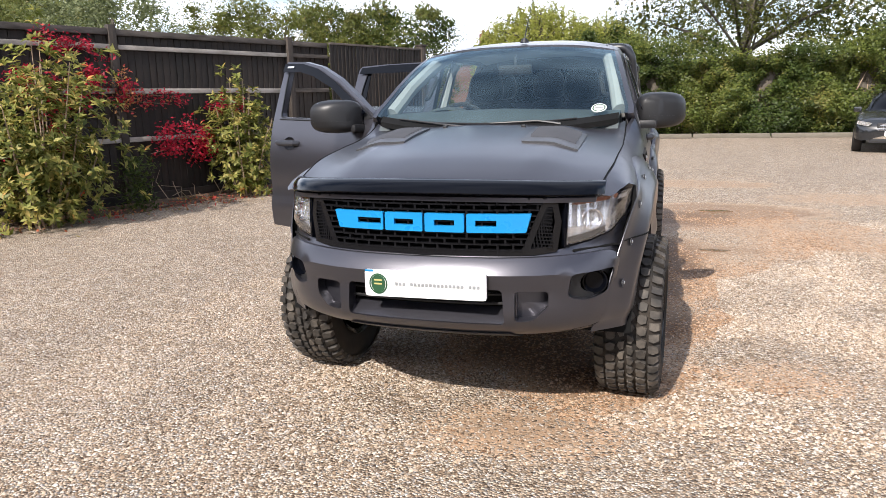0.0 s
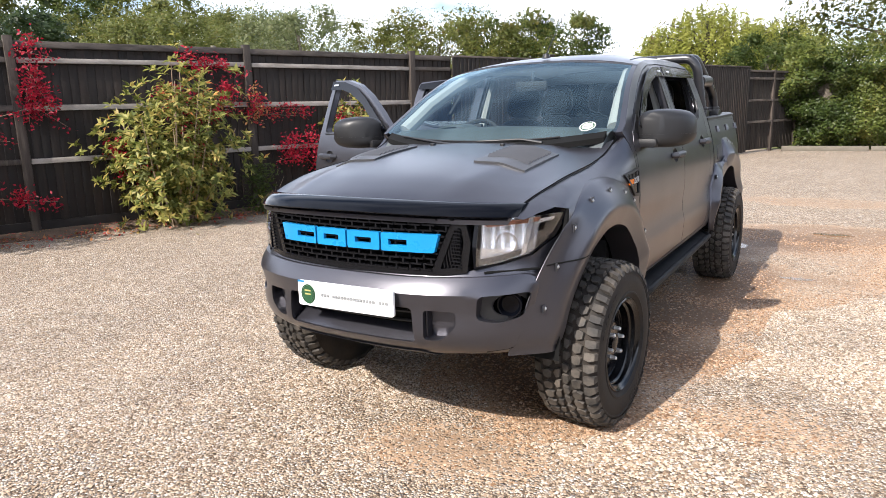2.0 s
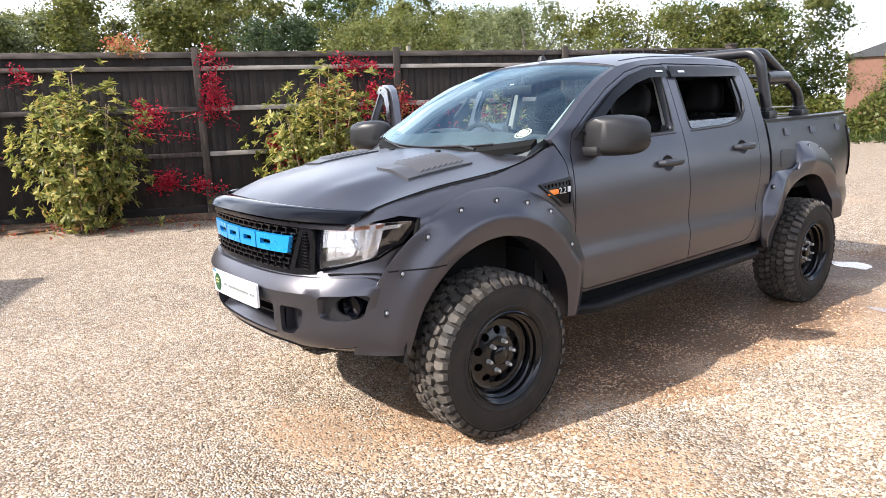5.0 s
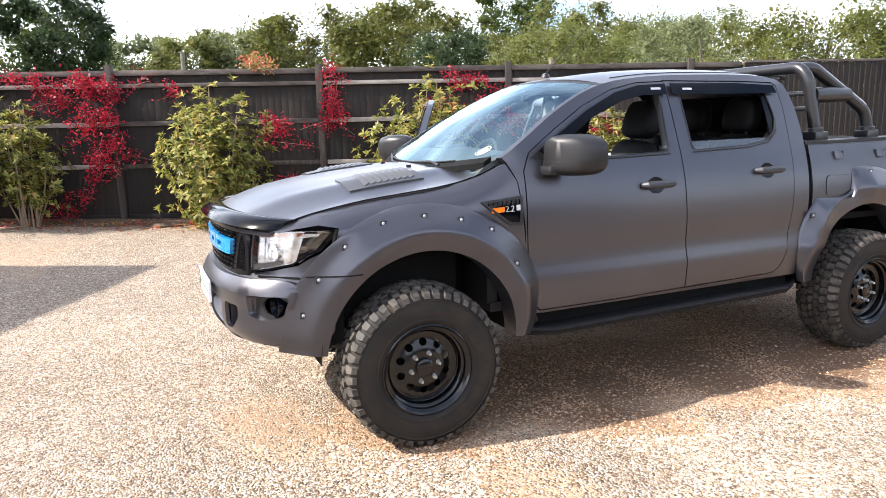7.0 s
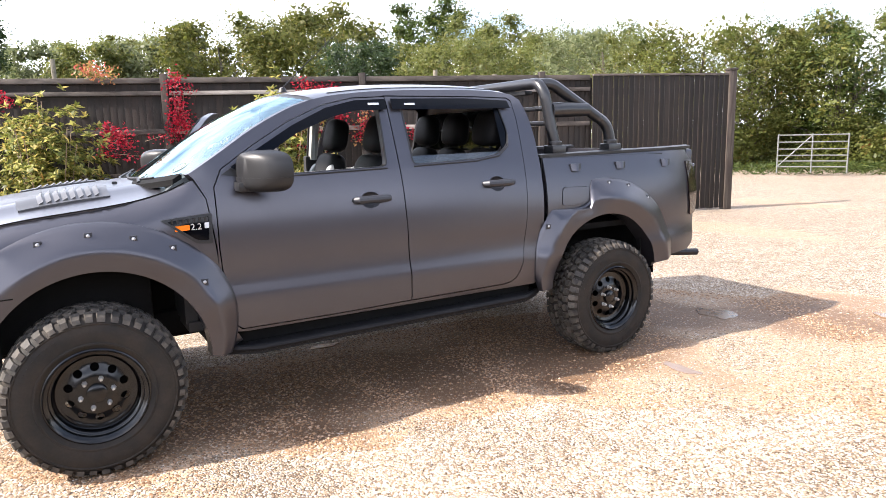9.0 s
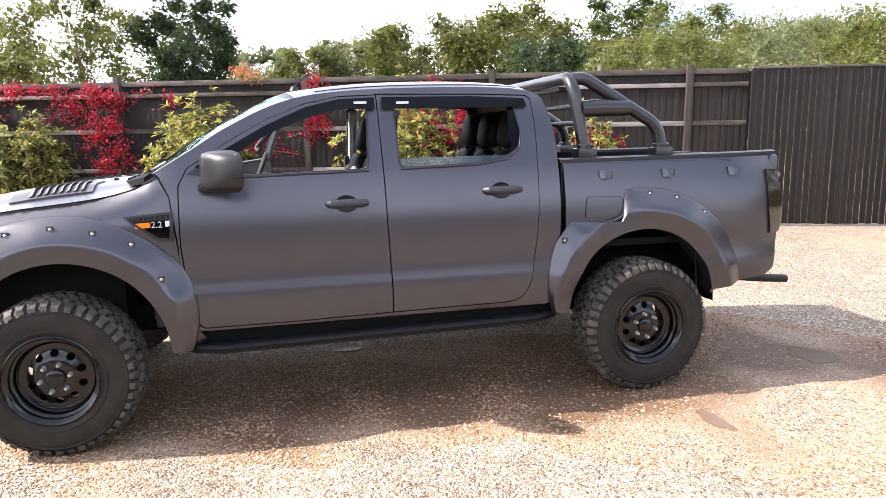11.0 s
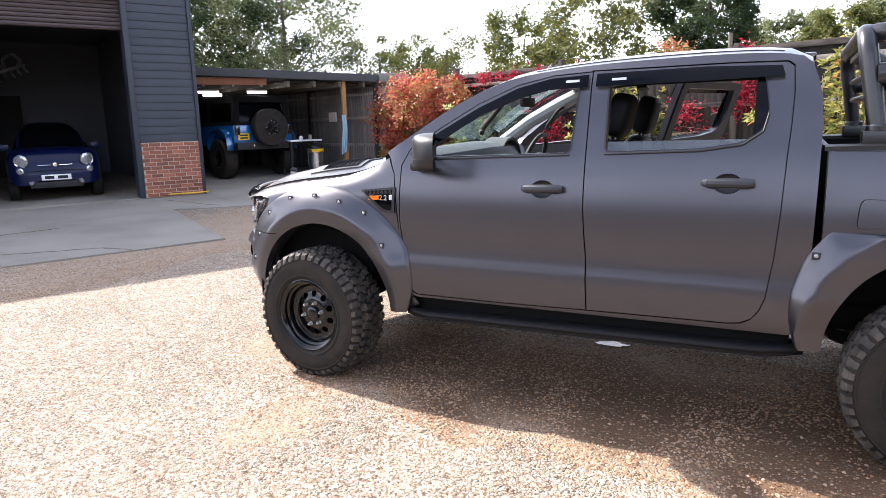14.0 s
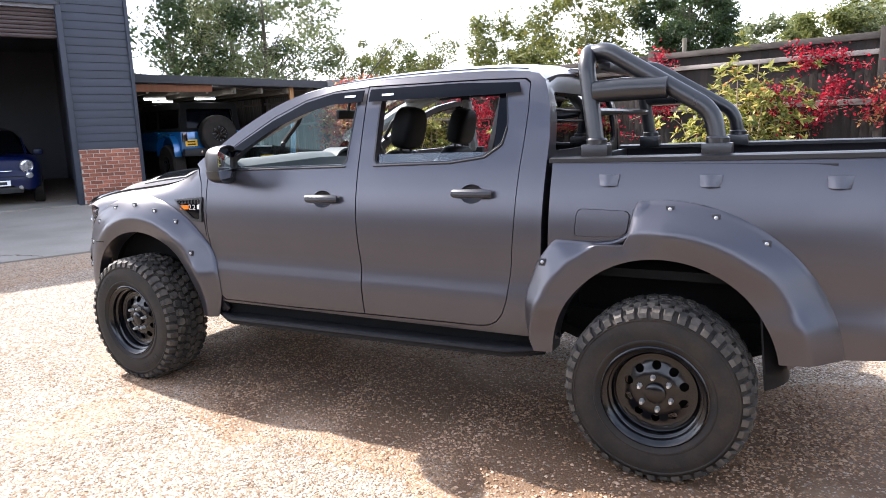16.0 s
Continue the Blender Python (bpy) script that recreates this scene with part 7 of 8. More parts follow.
for i, (x, y, top, hw, m, n, lf, sp) in enumerate(TREES):
    kind = {L_DARK: "dark green conifer-like tree", L_HAW: "hawthorn thicket with reddish autumn leaves", L_SILVER: "silvery willow in thin leaf", L_PALE: "pale yellowing birch tree", L_GREEN: "dense green field tree"}.get(m, "oak tree in early autumn leaf")
    near = math.hypot(x - 2, y - 5) < 30
    k = 1.0 if x > -18 and y > 25 else 2.6
    cx, cy = (2.95, 2.3) if y > -3.0 else (3.4, 5.5)
    x, y, top, hw, lf = cx + (x - cx) * k, cy + (y - cy) * k, 1.53 + (top - 1.53) * k, hw * k, lf * k
    tree(x, y, top, hw, m, 100 + i, trunk=0.16 * k, label=kind + " behind the yard", n=int(n * (3.2 if near else 2.1)), leaf=lf * (0.74 if near else 1.0), sparse=sp, clear=0.04 if m in (L_HAW, L_GREEN) else 0.12 if m == L_OAK else 0.22)
tree(3.2, 29.5, 9.2, 5.6, L_OAK, 55, "overhanging_tree", "large spreading tree rising behind the hedge", 52000, 0.13, trunk=0.32, sparse=0.05, clear=0.40)
tree(9.5, 30.0, 8.0, 4.0, L_GREEN, 56, "tree", "green tree behind the hedge", 14000, 0.17, trunk=0.25, clear=0.25)


def willow(x, y, top, hw, seed):
    g = np.random.default_rng(seed)
    t = empty("weeping_willow", pose(x, y, 0), "yellow-green weeping willow with hanging strands", "tree")
    bm = bmesh.new()
    add_tube(bm, [(0, 0, 0), (0.1, 0, top * 0.5), (0, 0.1, top * 0.8)], [0.3, 0.22, 0.1], 8)
    pts = []
    for k in range(340):
        a, r = g.uniform(0, 2 * np.pi), hw * math.sqrt(g.random())
        z = top * (1 - 0.30 * (r / hw) ** 2) * g.uniform(0.86, 1.0)
        if k % 9 == 0:
            add_tube(bm, [(0, 0, top * 0.55), (r * 0.5 * math.cos(a), r * 0.5 * math.sin(a), z * 0.95), (r * math.cos(a), r * math.sin(a), z)], [0.08, 0.04, 0.012], 5, False)
        L = g.uniform(1.5, 3.6)
        s = np.linspace(0, 1, 44)
        q = np.stack([(r + 0.35 * s) * math.cos(a) + 0.06 * g.normal(size=44), (r + 0.35 * s) * math.sin(a) + 0.06 * g.normal(size=44), z - L * s], 1)
        pts.append(q)
    part("trunk", bm, BARK, t)
    leaf_mesh("crown", np.concatenate(pts), 0.26, L_WILLOW, t, 0.28, 0.0, seed)


willow(-6.7, 39.5, 7.0, 3.5, 9)
willow(-3.4, 41.5, 6.2, 2.9, 10)

# hedge beyond the yard, with its sleeper kerb
hg = np.random.default_rng(21)
hedge = empty("hedge", pose(-1.4, 25.0, 0), "tall overgrown green hedge behind a low sleeper kerb", "hedge")
N = 110000
hx = hg.uniform(0, 17, N)
hz = hg.random(N) ** 0.85
edge = 3.05 + 0.35 * np.sin(hx * 0.9) + 0.22 * np.sin(hx * 2.3 + 1) - 0.35 * (hx > 9) * np.minimum(1, (hx - 9) / 2)
hzz = hz * edge * (1 + 0.05 * hg.normal(size=N))
bulge = np.array([1.0 * noise.noise((a * 0.7, b * 0.8, 2.0)) + 0.6 * noise.noise((a * 2.1, b * 2.1, 7.0)) for a, b in zip(hx, hzz)])
depth = hg.random(N) ** 2.2 * 1.0
hy = 0.35 - 0.28 * np.sin(np.pi * np.clip(hzz / 3.2, 0, 1)) - bulge + depth
# turning picks leaves for the painted sunlit colour, more of them near the top
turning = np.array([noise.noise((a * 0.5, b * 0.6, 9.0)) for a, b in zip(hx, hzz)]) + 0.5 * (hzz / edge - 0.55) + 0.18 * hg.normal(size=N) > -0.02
HP = np.stack([hx, hy, hzz], 1)
for m, sel, sd in ((L_GREEN, ~turning, 22), (L_SUNLIT, turning, 23)):
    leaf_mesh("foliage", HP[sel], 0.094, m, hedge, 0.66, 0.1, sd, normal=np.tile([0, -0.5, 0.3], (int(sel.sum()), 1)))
bm = bmesh.new()
for k in range(46):
    x = 17 * (k + 0.5) / 46
    add_tube(bm, [(x, 0.9, 0), (x + hg.normal() * 0.15, 0.95 + hg.normal() * 0.1, 1.2), (x + hg.normal() * 0.4, 1.0, 2.3)], [0.03, 0.02, 0.008], 5, False)
tagged(part("stem", bm, TWIG, hedge), kind="stuff")
# brown sheet set behind the leaves, standing in for the hedge's inner shade
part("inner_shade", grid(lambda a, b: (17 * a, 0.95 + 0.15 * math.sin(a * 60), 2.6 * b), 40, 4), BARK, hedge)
for k in range(7):
    kb = tagged(part("sleeper_kerb", box((0, 0, 0), (2.35, 0.17, 0.15), 0.02, pose(-1.2 + 2.4 * k, 24.35 + 0.03 * (k % 3), 0.0, 0, 0, 0.6 * (k % 3 - 1))), SLEEPER, None), "weathered timber sleeper laid as a kerb", "kerb", group="sleeper kerbs", kind="structure")


# shrubs in front of the fence
def shrub(s, off, w, h, seed, n, label, leaves=L_SHRUB, low=0.05):
    g = np.random.default_rng(seed)
    p = fence_at(s, off)
    z0 = float(ground_z(p.x, p.y))
    sh_ob = empty("shrub", pose(p.x, p.y, z0), label, "shrub", group="shrubs along the fence")
    bm = bmesh.new()
    pts, dirs, faces = [], [], []
    stems = 15
    for k in range(stems):
        a = 2 * math.pi * k / stems + g.uniform(-0.3, 0.3)
        r = w * 0.5 * g.uniform(0.15, 1.0)
        hh = h * (1 - 0.42 * (r / (w * 0.5)) ** 2) * g.uniform(0.78, 1.0)
        b0 = Vector((0.12 * math.cos(a), 0.12 * math.sin(a), 0))
        mid = Vector((r * 0.55 * math.cos(a), r * 0.55 * math.sin(a), hh * 0.45))
        tip = Vector((r * math.cos(a), r * math.sin(a) * 0.8, hh))
        add_tube(bm, [b0, mid, tip], [0.016, 0.011, 0.005], 5, False)
        for j in range(n // stems // 7):
            f = low + (1 - low) * g.random() ** 0.75
            base = b0.lerp(mid, f * 2) if f < 0.5 else mid.lerp(tip, f * 2 - 1)
            c = np.array(base) + g.normal(size=3) * np.array([0.17, 0.17, 0.11]) * (w / 1.6)
            out = c - np.array([0.0, 0.0, h * 0.35])
            shoot = out / (np.linalg.norm(out) + 1e-6) + np.array([0, 0, 0.9]) + 0.35 * g.normal(size=3)
            shoot /= np.linalg.norm(shoot)
            side = np.cross(shoot, g.normal(size=3))
            side /= np.linalg.norm(side)
            other = np.cross(shoot, side)
            # a whorl of leaves at the shoot's end
            k9 = 9
            t = 2 * np.pi * (np.arange(k9) + 0.5 * (np.arange(k9) % 2)) / k9 * 2
            rise = np.where(np.arange(k9) < 5, -0.05, 0.75)
            dv = side * np.cos(t)[:, None] + other * np.sin(t)[:, None] + shoot * rise[:, None]
            dv /= np.linalg.norm(dv, axis=1, keepdims=True)
            pts.append(c + dv * 0.055), dirs.append(dv), faces.append(np.tile(shoot, (k9, 1)))
    part("stem", bm, TWIG, sh_ob)
    P, D, F = np.concatenate(pts), np.concatenate(dirs), np.concatenate(faces)
    keep = P[:, 2] > 0.06
    leaf_mesh("foliage", P[keep], 0.112, leaves, sh_ob, 0.36, 0.0, seed, 0.45, normal=F[keep], along=D[keep])
    return sh_ob


shrub(-5.0, 0.75, 2.0, 2.45, 31, 5600, "bushy yellow-green variegated shrub before the fence")
shrub(-7.95, 0.60, 1.25, 2.05, 32, 2300, "leggy variegated shrub with reddish shoots", low=0.25)
shrub(-1.55, 0.75, 2.15, 2.45, 33, 6200, "tall variegated shrub with red-tipped shoots before the fence")
shrub(1.60, 0.60, 1.25, 1.98, 34, 3400, "yellow-green variegated shrub before the fence")
shrub(-8.55, 0.95, 1.15, 1.95, 35, 1900, "small pale cream variegated shrub among the creeper", L_CREAM, 0.3)
fp = fence_at(-0.2, 0.45)
fern = empty("fern", pose(fp.x, fp.y, 0.02), "small feathery green fern at the fence post", "fern")
gq = np.random.default_rng(3)
leaf_mesh("fronds", np.stack([gq.normal(size=900) * 0.13, gq.normal(size=900) * 0.13, gq.random(900) * 0.75], 1), 0.07, L_GREEN, fern, 0.3, 0.2, 4)


# creeper hanging on the fence
def creeper(patches, material, seed, label, leaf=0.054):
    g = np.random.default_rng(seed)
    c = empty("creeper", pose(FO.x, FO.y, 0, 0, 0, -20), label, "climbing plant", group="creeper on the fence")
    bm = bmesh.new()
    pts = []
    for s0, s1, z0, z1, n, thick in patches:
        k = max(3, n // 55)
        for i in range(k):
            s, z = g.uniform(s0, s1), z1 - (z1 - z0) * g.random() ** 1.4 * 0.6
            L = (z1 - z0) * g.uniform(0.15, 0.5)
            path = [Vector((0.06 + thick * g.random() * 0.5, s + 0.10 * g.normal() * j, z - L * j / 3)) for j in range(4)]
            add_tube(bm, path, [0.006, 0.005, 0.004, 0.003], 4, False)
            q = []
            for j in range(int(n * 2.6) // k):
                f = g.random()
                b = path[min(2, int(f * 3))].lerp(path[min(3, int(f * 3) + 1)], f * 3 % 1)
                q.append(np.array(b) + g.normal(size=3) * np.array([thick * 0.4, 0.070, 0.060]) + np.array([thick * 0.5, 0, 0]))
            pts.append(np.array(q))
    part("vine", bm, TWIG, c)
    P = np.concatenate(pts)
    P = P[P[:, 2] > 0.03]
    P[:, 0] = np.abs(P[:, 0]) + 0.04
    leaf_mesh("foliage", P, leaf, material, c, 0.52, 0.0, seed, normal=np.tile([0.55, 0, 0.25], (len(P), 1)))
    return c


creeper([(-12.3, -11.0, 0.9, 2.45, 1300, 0.35), (-11.2, -9.9, 1.2, 2.68, 1500, 0.45), (-10.2, -8.6, 1.3, 2.5, 800, 0.30), (-11.9, -9.5, 0.35, 1.4, 800, 0.28)], L_ORANGE, 41, "thick creeper turning orange and red on the fence", 0.078)
creeper([(-8.0, -6.35, 1.75, 2.55, 620, 0.15), (-7.2, -6.5, 0.55, 2.0, 620, 0.18), (-9.6, -8.0, 2.2, 2.6, 260, 0.2), (-7.9, -7.3, 0.1, 0.6, 120, 0.3), (-6.3, -5.4, 2.0, 2.45, 70, 0.08)], L_RED, 42, "crimson creeper hanging from the top of the fence")
creeper([(-3.22, -2.98, 0.95, 2.62, 330, 0.12), (-4.3, -3.6, 1.1, 1.8, 210, 0.30), (-4.3, -3.2, 0.2, 1.05, 260, 0.25)], L_RED, 43, "crimson creeper climbing a fence post")
creeper([(-1.7, -0.1, 1.35, 2.0, 420, 0.20), (-1.5, -0.5, 2.0, 2.45, 170, 0.14), (-0.95, -0.7, 0.9, 1.7, 90, 0.15), (-2.3, -0.8, 0.15, 1.3, 300, 0.3)], L_RED, 44, "crimson creeper beside the tall shrub")
creeper([(0.15, 1.15, 0.55, 1.25, 430, 0.25), (0.9, 1.9, 1.2, 1.75, 200, 0.2), (0.3, 0.8, 1.45, 1.75, 70, 0.1)], L_RED, 45, "crimson creeper trailing low on the fence")
creeper([(-5.4, -4.2, 2.42, 2.68, 150, 0.2), (-0.1, 0.15, 1.3, 2.0, 90, 0.1)], L_ORANGE, 46, "wisps of turning creeper along the capping")
# dead stems at the foot of the fence
bm = bmesh.new()
for k in range(26):
    s = gq.uniform(0.0, 1.9) if k < 14 else gq.uniform(-12, -8.5)
    p0 = fence_at(s, gq.uniform(0.1, 0.45), 0.03)
    a = Vector((gq.normal() * 0.25, gq.normal() * 0.25, gq.uniform(0.15, 0.5)))
    add_tube(bm, [p0, p0 + a * 0.5 + Vector((0, 0, 0.08)), p0 + a + Vector((gq.normal() * 0.15, gq.normal() * 0.15, 0))], [0.007, 0.005, 0.003], 4, False)
tagged(part("dead_stems", bm, TWIG, None), "tangle of bare stems at the foot of the fence", "twigs", kind="stuff")
# fallen leaves
fl = []
for k in range(4200):
    p = fence_at(gq.uniform(-12.5, 3.5), abs(gq.normal()) * 0.42 + 0.08)
    fl.append((p.x, p.y, float(ground_z(p.x, p.y)) + 0.05 * max(0, 1 - ((p - FO).dot(FN)) / 0.8) + 0.012))
tagged(leaf_mesh("fallen_leaves", np.array(fl), 0.055, L_ORANGE, None, 0.6, 3.0, 61), "fallen red and brown leaves along the bed", "leaves", kind="stuff")

# ---- beyond the fence ----
for i, (x, y, h) in enumerate(((-15.2, 14.2, 3.55), (-14.0, 15.6, 3.35), (-21.8, 4.0, 4.2))):
    tagged(part("timber_pole", tube([(x, y, 0), (x, y, h)], 0.07, 8), SLEEPER, None), "weathered timber pole standing behind the fence", "pole", group="poles behind the fence")
bm = bmesh.new()
for z in (3.05, 3.2, 3.32):
    add_tube(bm, [(-15.2 + (-30 + 15.2) * t, 14.2 + (2.0 - 14.2) * t, z - 0.9 * t - 0.8 * t * (1 - t)) for t in np.linspace(0, 1, 10)], 0.008, 4, False)
tagged(part("overhead_wire", bm, GALV, None), "slack wires strung behind the fence", "wire")
house = empty("house", pose(-14.7, 60.0, 0, 0, 0, 20), "distant brick house with a chimney behind trees", "house")
part("wall", box((-5, -3, 0), (5, 3, 4.4)), DULLBRICK, house)
part("roof", panel([(-5.3, 4.3), (5.3, 4.3), (5.0, 4.5), (0, 6.2), (-5.0, 4.5)], [], lambda a, b: (a, -3.2, b), lambda a, b: (0, 6.4, 0), 2.0), FELT, house)
ch = part("chimney", box((-0.5, -0.4, 5.2), (0.5, 0.4, 7.0), 0.02), DULLBRICK, house)
for k in (-1, 1):
    part("chimney_pot", revolve([(0.12, 0), (0.10, 0.35), (0.08, 0.35)], 10, "z"), DULLBRICK, ch).matrix_basis = pose(0.22 * k, 0, 7.0)
# field gate at the lane
gate = empty("field_gate", pose(-9.9, 23.8, 0, 0, 0, 31), "galvanised five-bar field gate", "gate")
for z in (0.30, 0.48, 0.66, 0.86, 1.08, 1.30):
    part("gate_bar", tube([(0, 0, z), (1.95, 0, z)], 0.02, 6), DULLGALV, gate)
for x in (0.0, 0.97, 1.95):
    part("gate_stile", tube([(x, 0, 0.1), (x, 0, 1.34)], 0.025, 6), DULLGALV, gate)
part("gate_brace", tube([(0.0, 0, 0.3), (0.97, 0, 1.3)], 0.018, 6), DULLGALV, gate)
bm = bmesh.new()
gg = np.random.default_rng(8)
pts = np.stack([gg.uniform(-13, -5.5, 5200), gg.uniform(23.0, 30.5, 5200), gg.random(5200) * 0.32], 1)
pts = pts[(pts[:, 1] > 24.2 + (pts[:, 0] + 10) * 0.58)]
bank = np.stack([gg.uniform(-17, -6.8, 15000), gg.normal(29.3, 0.45, 15000), gg.random(15000) ** 0.8], 1)
bank[:, 2] *= 1.5 + 0.35 * np.sin(bank[:, 0] * 1.7) + 0.25 * np.sin(bank[:, 0] * 4.1 + 1)
bank[:, 1] += 0.5 * (bank[:, 2] - 0.6)
tagged(leaf_mesh("bramble_bank", bank, 0.15, L_HAW, None, 0.6, 0.2, 78), "low bramble and hawthorn scrub along the lane", "scrub", kind="stuff")
tagged(leaf_mesh("long_grass", pts, 0.22, L_GREEN, None, 0.16, 0.0, 77), "rough grass on the lane verge", "grass", kind="stuff")

# ---- carport beside the workshop ----
carport = empty("carport", Matrix.LocRotScale((BX, BY, floor_z), Euler((0, 0, radians(BROT))), None), "open-fronted timber carport with a felt roof", "carport")
Q = lambda x, y: am.inverted() @ Vector((x, y, 0))
qa, qb = Q(-7.75, -5.85), Q(-11.62, -3.42)
link("roof", [(qa.x + 0.1, qa.y, 2.50), (qb.x, qb.y, 2.40), (qb.x - 2.6, qb.y - 7.5, 2.25), (0.0, qa.y - 7.5, 2.35), (qa.x + 0.1, qa.y, 2.64), (qb.x, qb.y, 2.53), (qb.x - 2.6, qb.y - 7.5, 2.38), (0.0, qa.y - 7.5, 2.48)], [(3, 2, 1, 0), (4, 5, 6, 7), (0, 1, 5, 4), (1, 2, 6, 5), (2, 3, 7, 6), (3, 0, 4, 7)], FELT, carport, "", 0)
fd = (qb - qa)
part("fascia", box((0, -0.03, -0.16), (fd.length, 0.03, 0.02), 0.006, Matrix.Translation((qa.x, qa.y + 0.04, 2.66)) @ Matrix.Rotation(math.atan2(fd.y, fd.x), 4, "Z") @ Matrix.Rotation(math.atan2(0.12, fd.length), 4, "Y")), FELT, carport)
part("header_beam", box((0, -0.05, -0.16), (1.75, 0.05, 0.0), 0.006, Matrix.Translation((qa.x, qa.y - 0.12, 2.46)) @ Matrix.Rotation(math.atan2(fd.y, fd.x), 4, "Z")), BEAM, carport)
for k in range(7):
    a = qa.lerp(qb, (k + 0.5) / 7)
    part("rafter", box((a.x - 0.03, a.y - 7.2, 2.26), (a.x + 0.03, a.y - 0.1, 2.40), 0.004), SLEEPER, carport)
pq = Q(-10.95, -4.02)
part("timber_post", box((pq.x - 0.05, pq.y - 0.05, 0), (pq.x + 0.05, pq.y + 0.05, 2.45), 0.006), NEWPOST, carport)
for f in (0.35, 0.7):
    part("timber_post", box((qb.x - 2.6 * f - 0.05, qb.y - 7.5 * f - 0.05, 0), (qb.x - 2.6 * f + 0.05, qb.y - 7.5 * f + 0.05, 2.4), 0.006), NEWPOST, carport)
part("back_wall", box((qb.x - 2.8, qb.y - 7.7, 0), (0.1, qb.y - 7.6, 2.45)), FENCE, carport)
for (x, y) in ((-8.75, -6.35), (-9.75, -5.75), (-9.9, -7.4)):
    a = Q(x, y)
    lt = part("strip_light", box((a.x - 0.25, a.y - 0.05, 2.19), (a.x + 0.25, a.y + 0.05, 2.235), 0.008), WHITE, carport)
    part("strip_tube", tube([(a.x - 0.24, a.y + 0.03, 2.172), (a.x + 0.24, a.y + 0.03, 2.172)], 0.020, 8), TUBE, lt)
a = Q(-11.3, -4.6)
part("notice_board", box((a.x - 0.03, a.y - 0.3, 1.42), (a.x, a.y + 0.1, 1.66)), MORTAR, carport)
part("gutter_end", box((0, -0.07, -0.17), (0.78, 0.07, 0.03), 0.008, Matrix.Translation((qb.x, qb.y + 0.05, 2.56)) @ Matrix.Rotation(math.atan2(fd.y, fd.x), 4, "Z")), DULLGALV, carport, "weathered metal gutter box")
part("roof_batten", tube([(qa.x + fd.x * t, qa.y + fd.y * t - 0.35, 2.44 - 0.10 * t) for t in (0.0, 0.35, 0.7, 1.0)], 0.022, 6), CAP, carport)


def wheel_simple(parent, m, r, w, rim_r, rim_mat, spokes=5):
    t = part("wheel", revolve([(rim_r, -w / 2), (r * 0.93, -w / 2), (r, -w * 0.36), (r, w * 0.36), (r * 0.93, w / 2), (rim_r, w / 2), (rim_r * 0.95, w * 0.3), (rim_r * 0.3, w * 0.22), (0, w * 0.28)], 32, "x"), RUBBER, parent)
    t.matrix_basis = m
    hub = bmesh.new()
    for k in range(spokes):
        add_box(hub, (w * 0.25, -rim_r * 0.11, 0), (w * 0.40, rim_r * 0.11, rim_r * 0.95), 0.004, Matrix.Rotation(2 * math.pi * k / spokes, 4, "X"))
    part("rim", hub, rim_mat, t)
    return t


# off-roader seen from behind
jm = Matrix.LocRotScale((-9.93, -6.06, 0.375), Euler((0, 0, radians(BROT + 7))), None)
off_roader = empty("off_roader", jm, "bright blue boxy off-roader with a black hardtop, parked nose-in", "car")
part("tub", box((-0.80, -2.9, 0.72), (0.80, 0.45, 1.22), 0.05), BRIGHTBLUE, off_roader)
part("bonnet", box((-0.66, -3.9, 0.85), (0.66, -2.85, 1.25), 0.06), BRIGHTBLUE, off_roader)
part("hardtop", panel(rounded([(-2.45, 1.22), (0.44, 1.22), (0.40, 1.86), (0.30, 1.90), (-2.0, 1.90)], 0.05), [rounded([(-0.95, 1.30), (0.30, 1.30), (0.26, 1.74), (-0.95, 1.74)], 0.04), rounded([(-1.9, 1.30), (-1.08, 1.30), (-1.08, 1.74), (-1.75, 1.74)], 0.04)], lambda a, b: (0.78 - 0.09 * (b - 1.22), a, b), lambda a, b: (-0.05, 0, 0), 0.2), DARK, off_roader)
part("hardtop", mirrored(panel(rounded([(-2.45, 1.22), (0.44, 1.22), (0.40, 1.86), (0.30, 1.90), (-2.0, 1.90)], 0.05), [rounded([(-0.95, 1.30), (0.30, 1.30), (0.26, 1.74), (-0.95, 1.74)], 0.04)], lambda a, b: (0.78 - 0.09 * (b - 1.22), a, b), lambda a, b: (-0.05, 0, 0), 0.2)), DARK, off_roader)
part("top_panel", box((-0.72, -2.0, 1.87), (0.72, 0.40, 1.92), 0.03), DARK, off_roader)
part("rear_frame", panel(rounded([(-0.77, 1.22), (0.77, 1.22), (0.72, 1.90), (-0.72, 1.90)], 0.05), [rounded([(-0.62, 1.30), (0.62, 1.30), (0.58, 1.76), (-0.58, 1.76)], 0.05)], lambda a, b: (a, 0.44 - 0.06 * (b - 1.22), b), lambda a, b: (0, -0.04, 0), 0.2), DARK, off_roader)
part("rear_screen", grid(lambda a, b: (-0.6 + 1.2 * a, 0.425 - 0.16 * b, 1.29 + 0.48 * b), 4, 4, (0, -0.005, 0)), GLOSSBLK, off_roader, "dark rear screen reflecting the sky")
part("side_screen", box((0.735, -1.9, 1.29), (0.74, 0.32, 1.76)), SIDEGLASS, off_roader)
part("rear_bumper", box((-0.78, 0.42, 0.62), (0.78, 0.58, 0.80), 0.03), TRIM, off_roader)
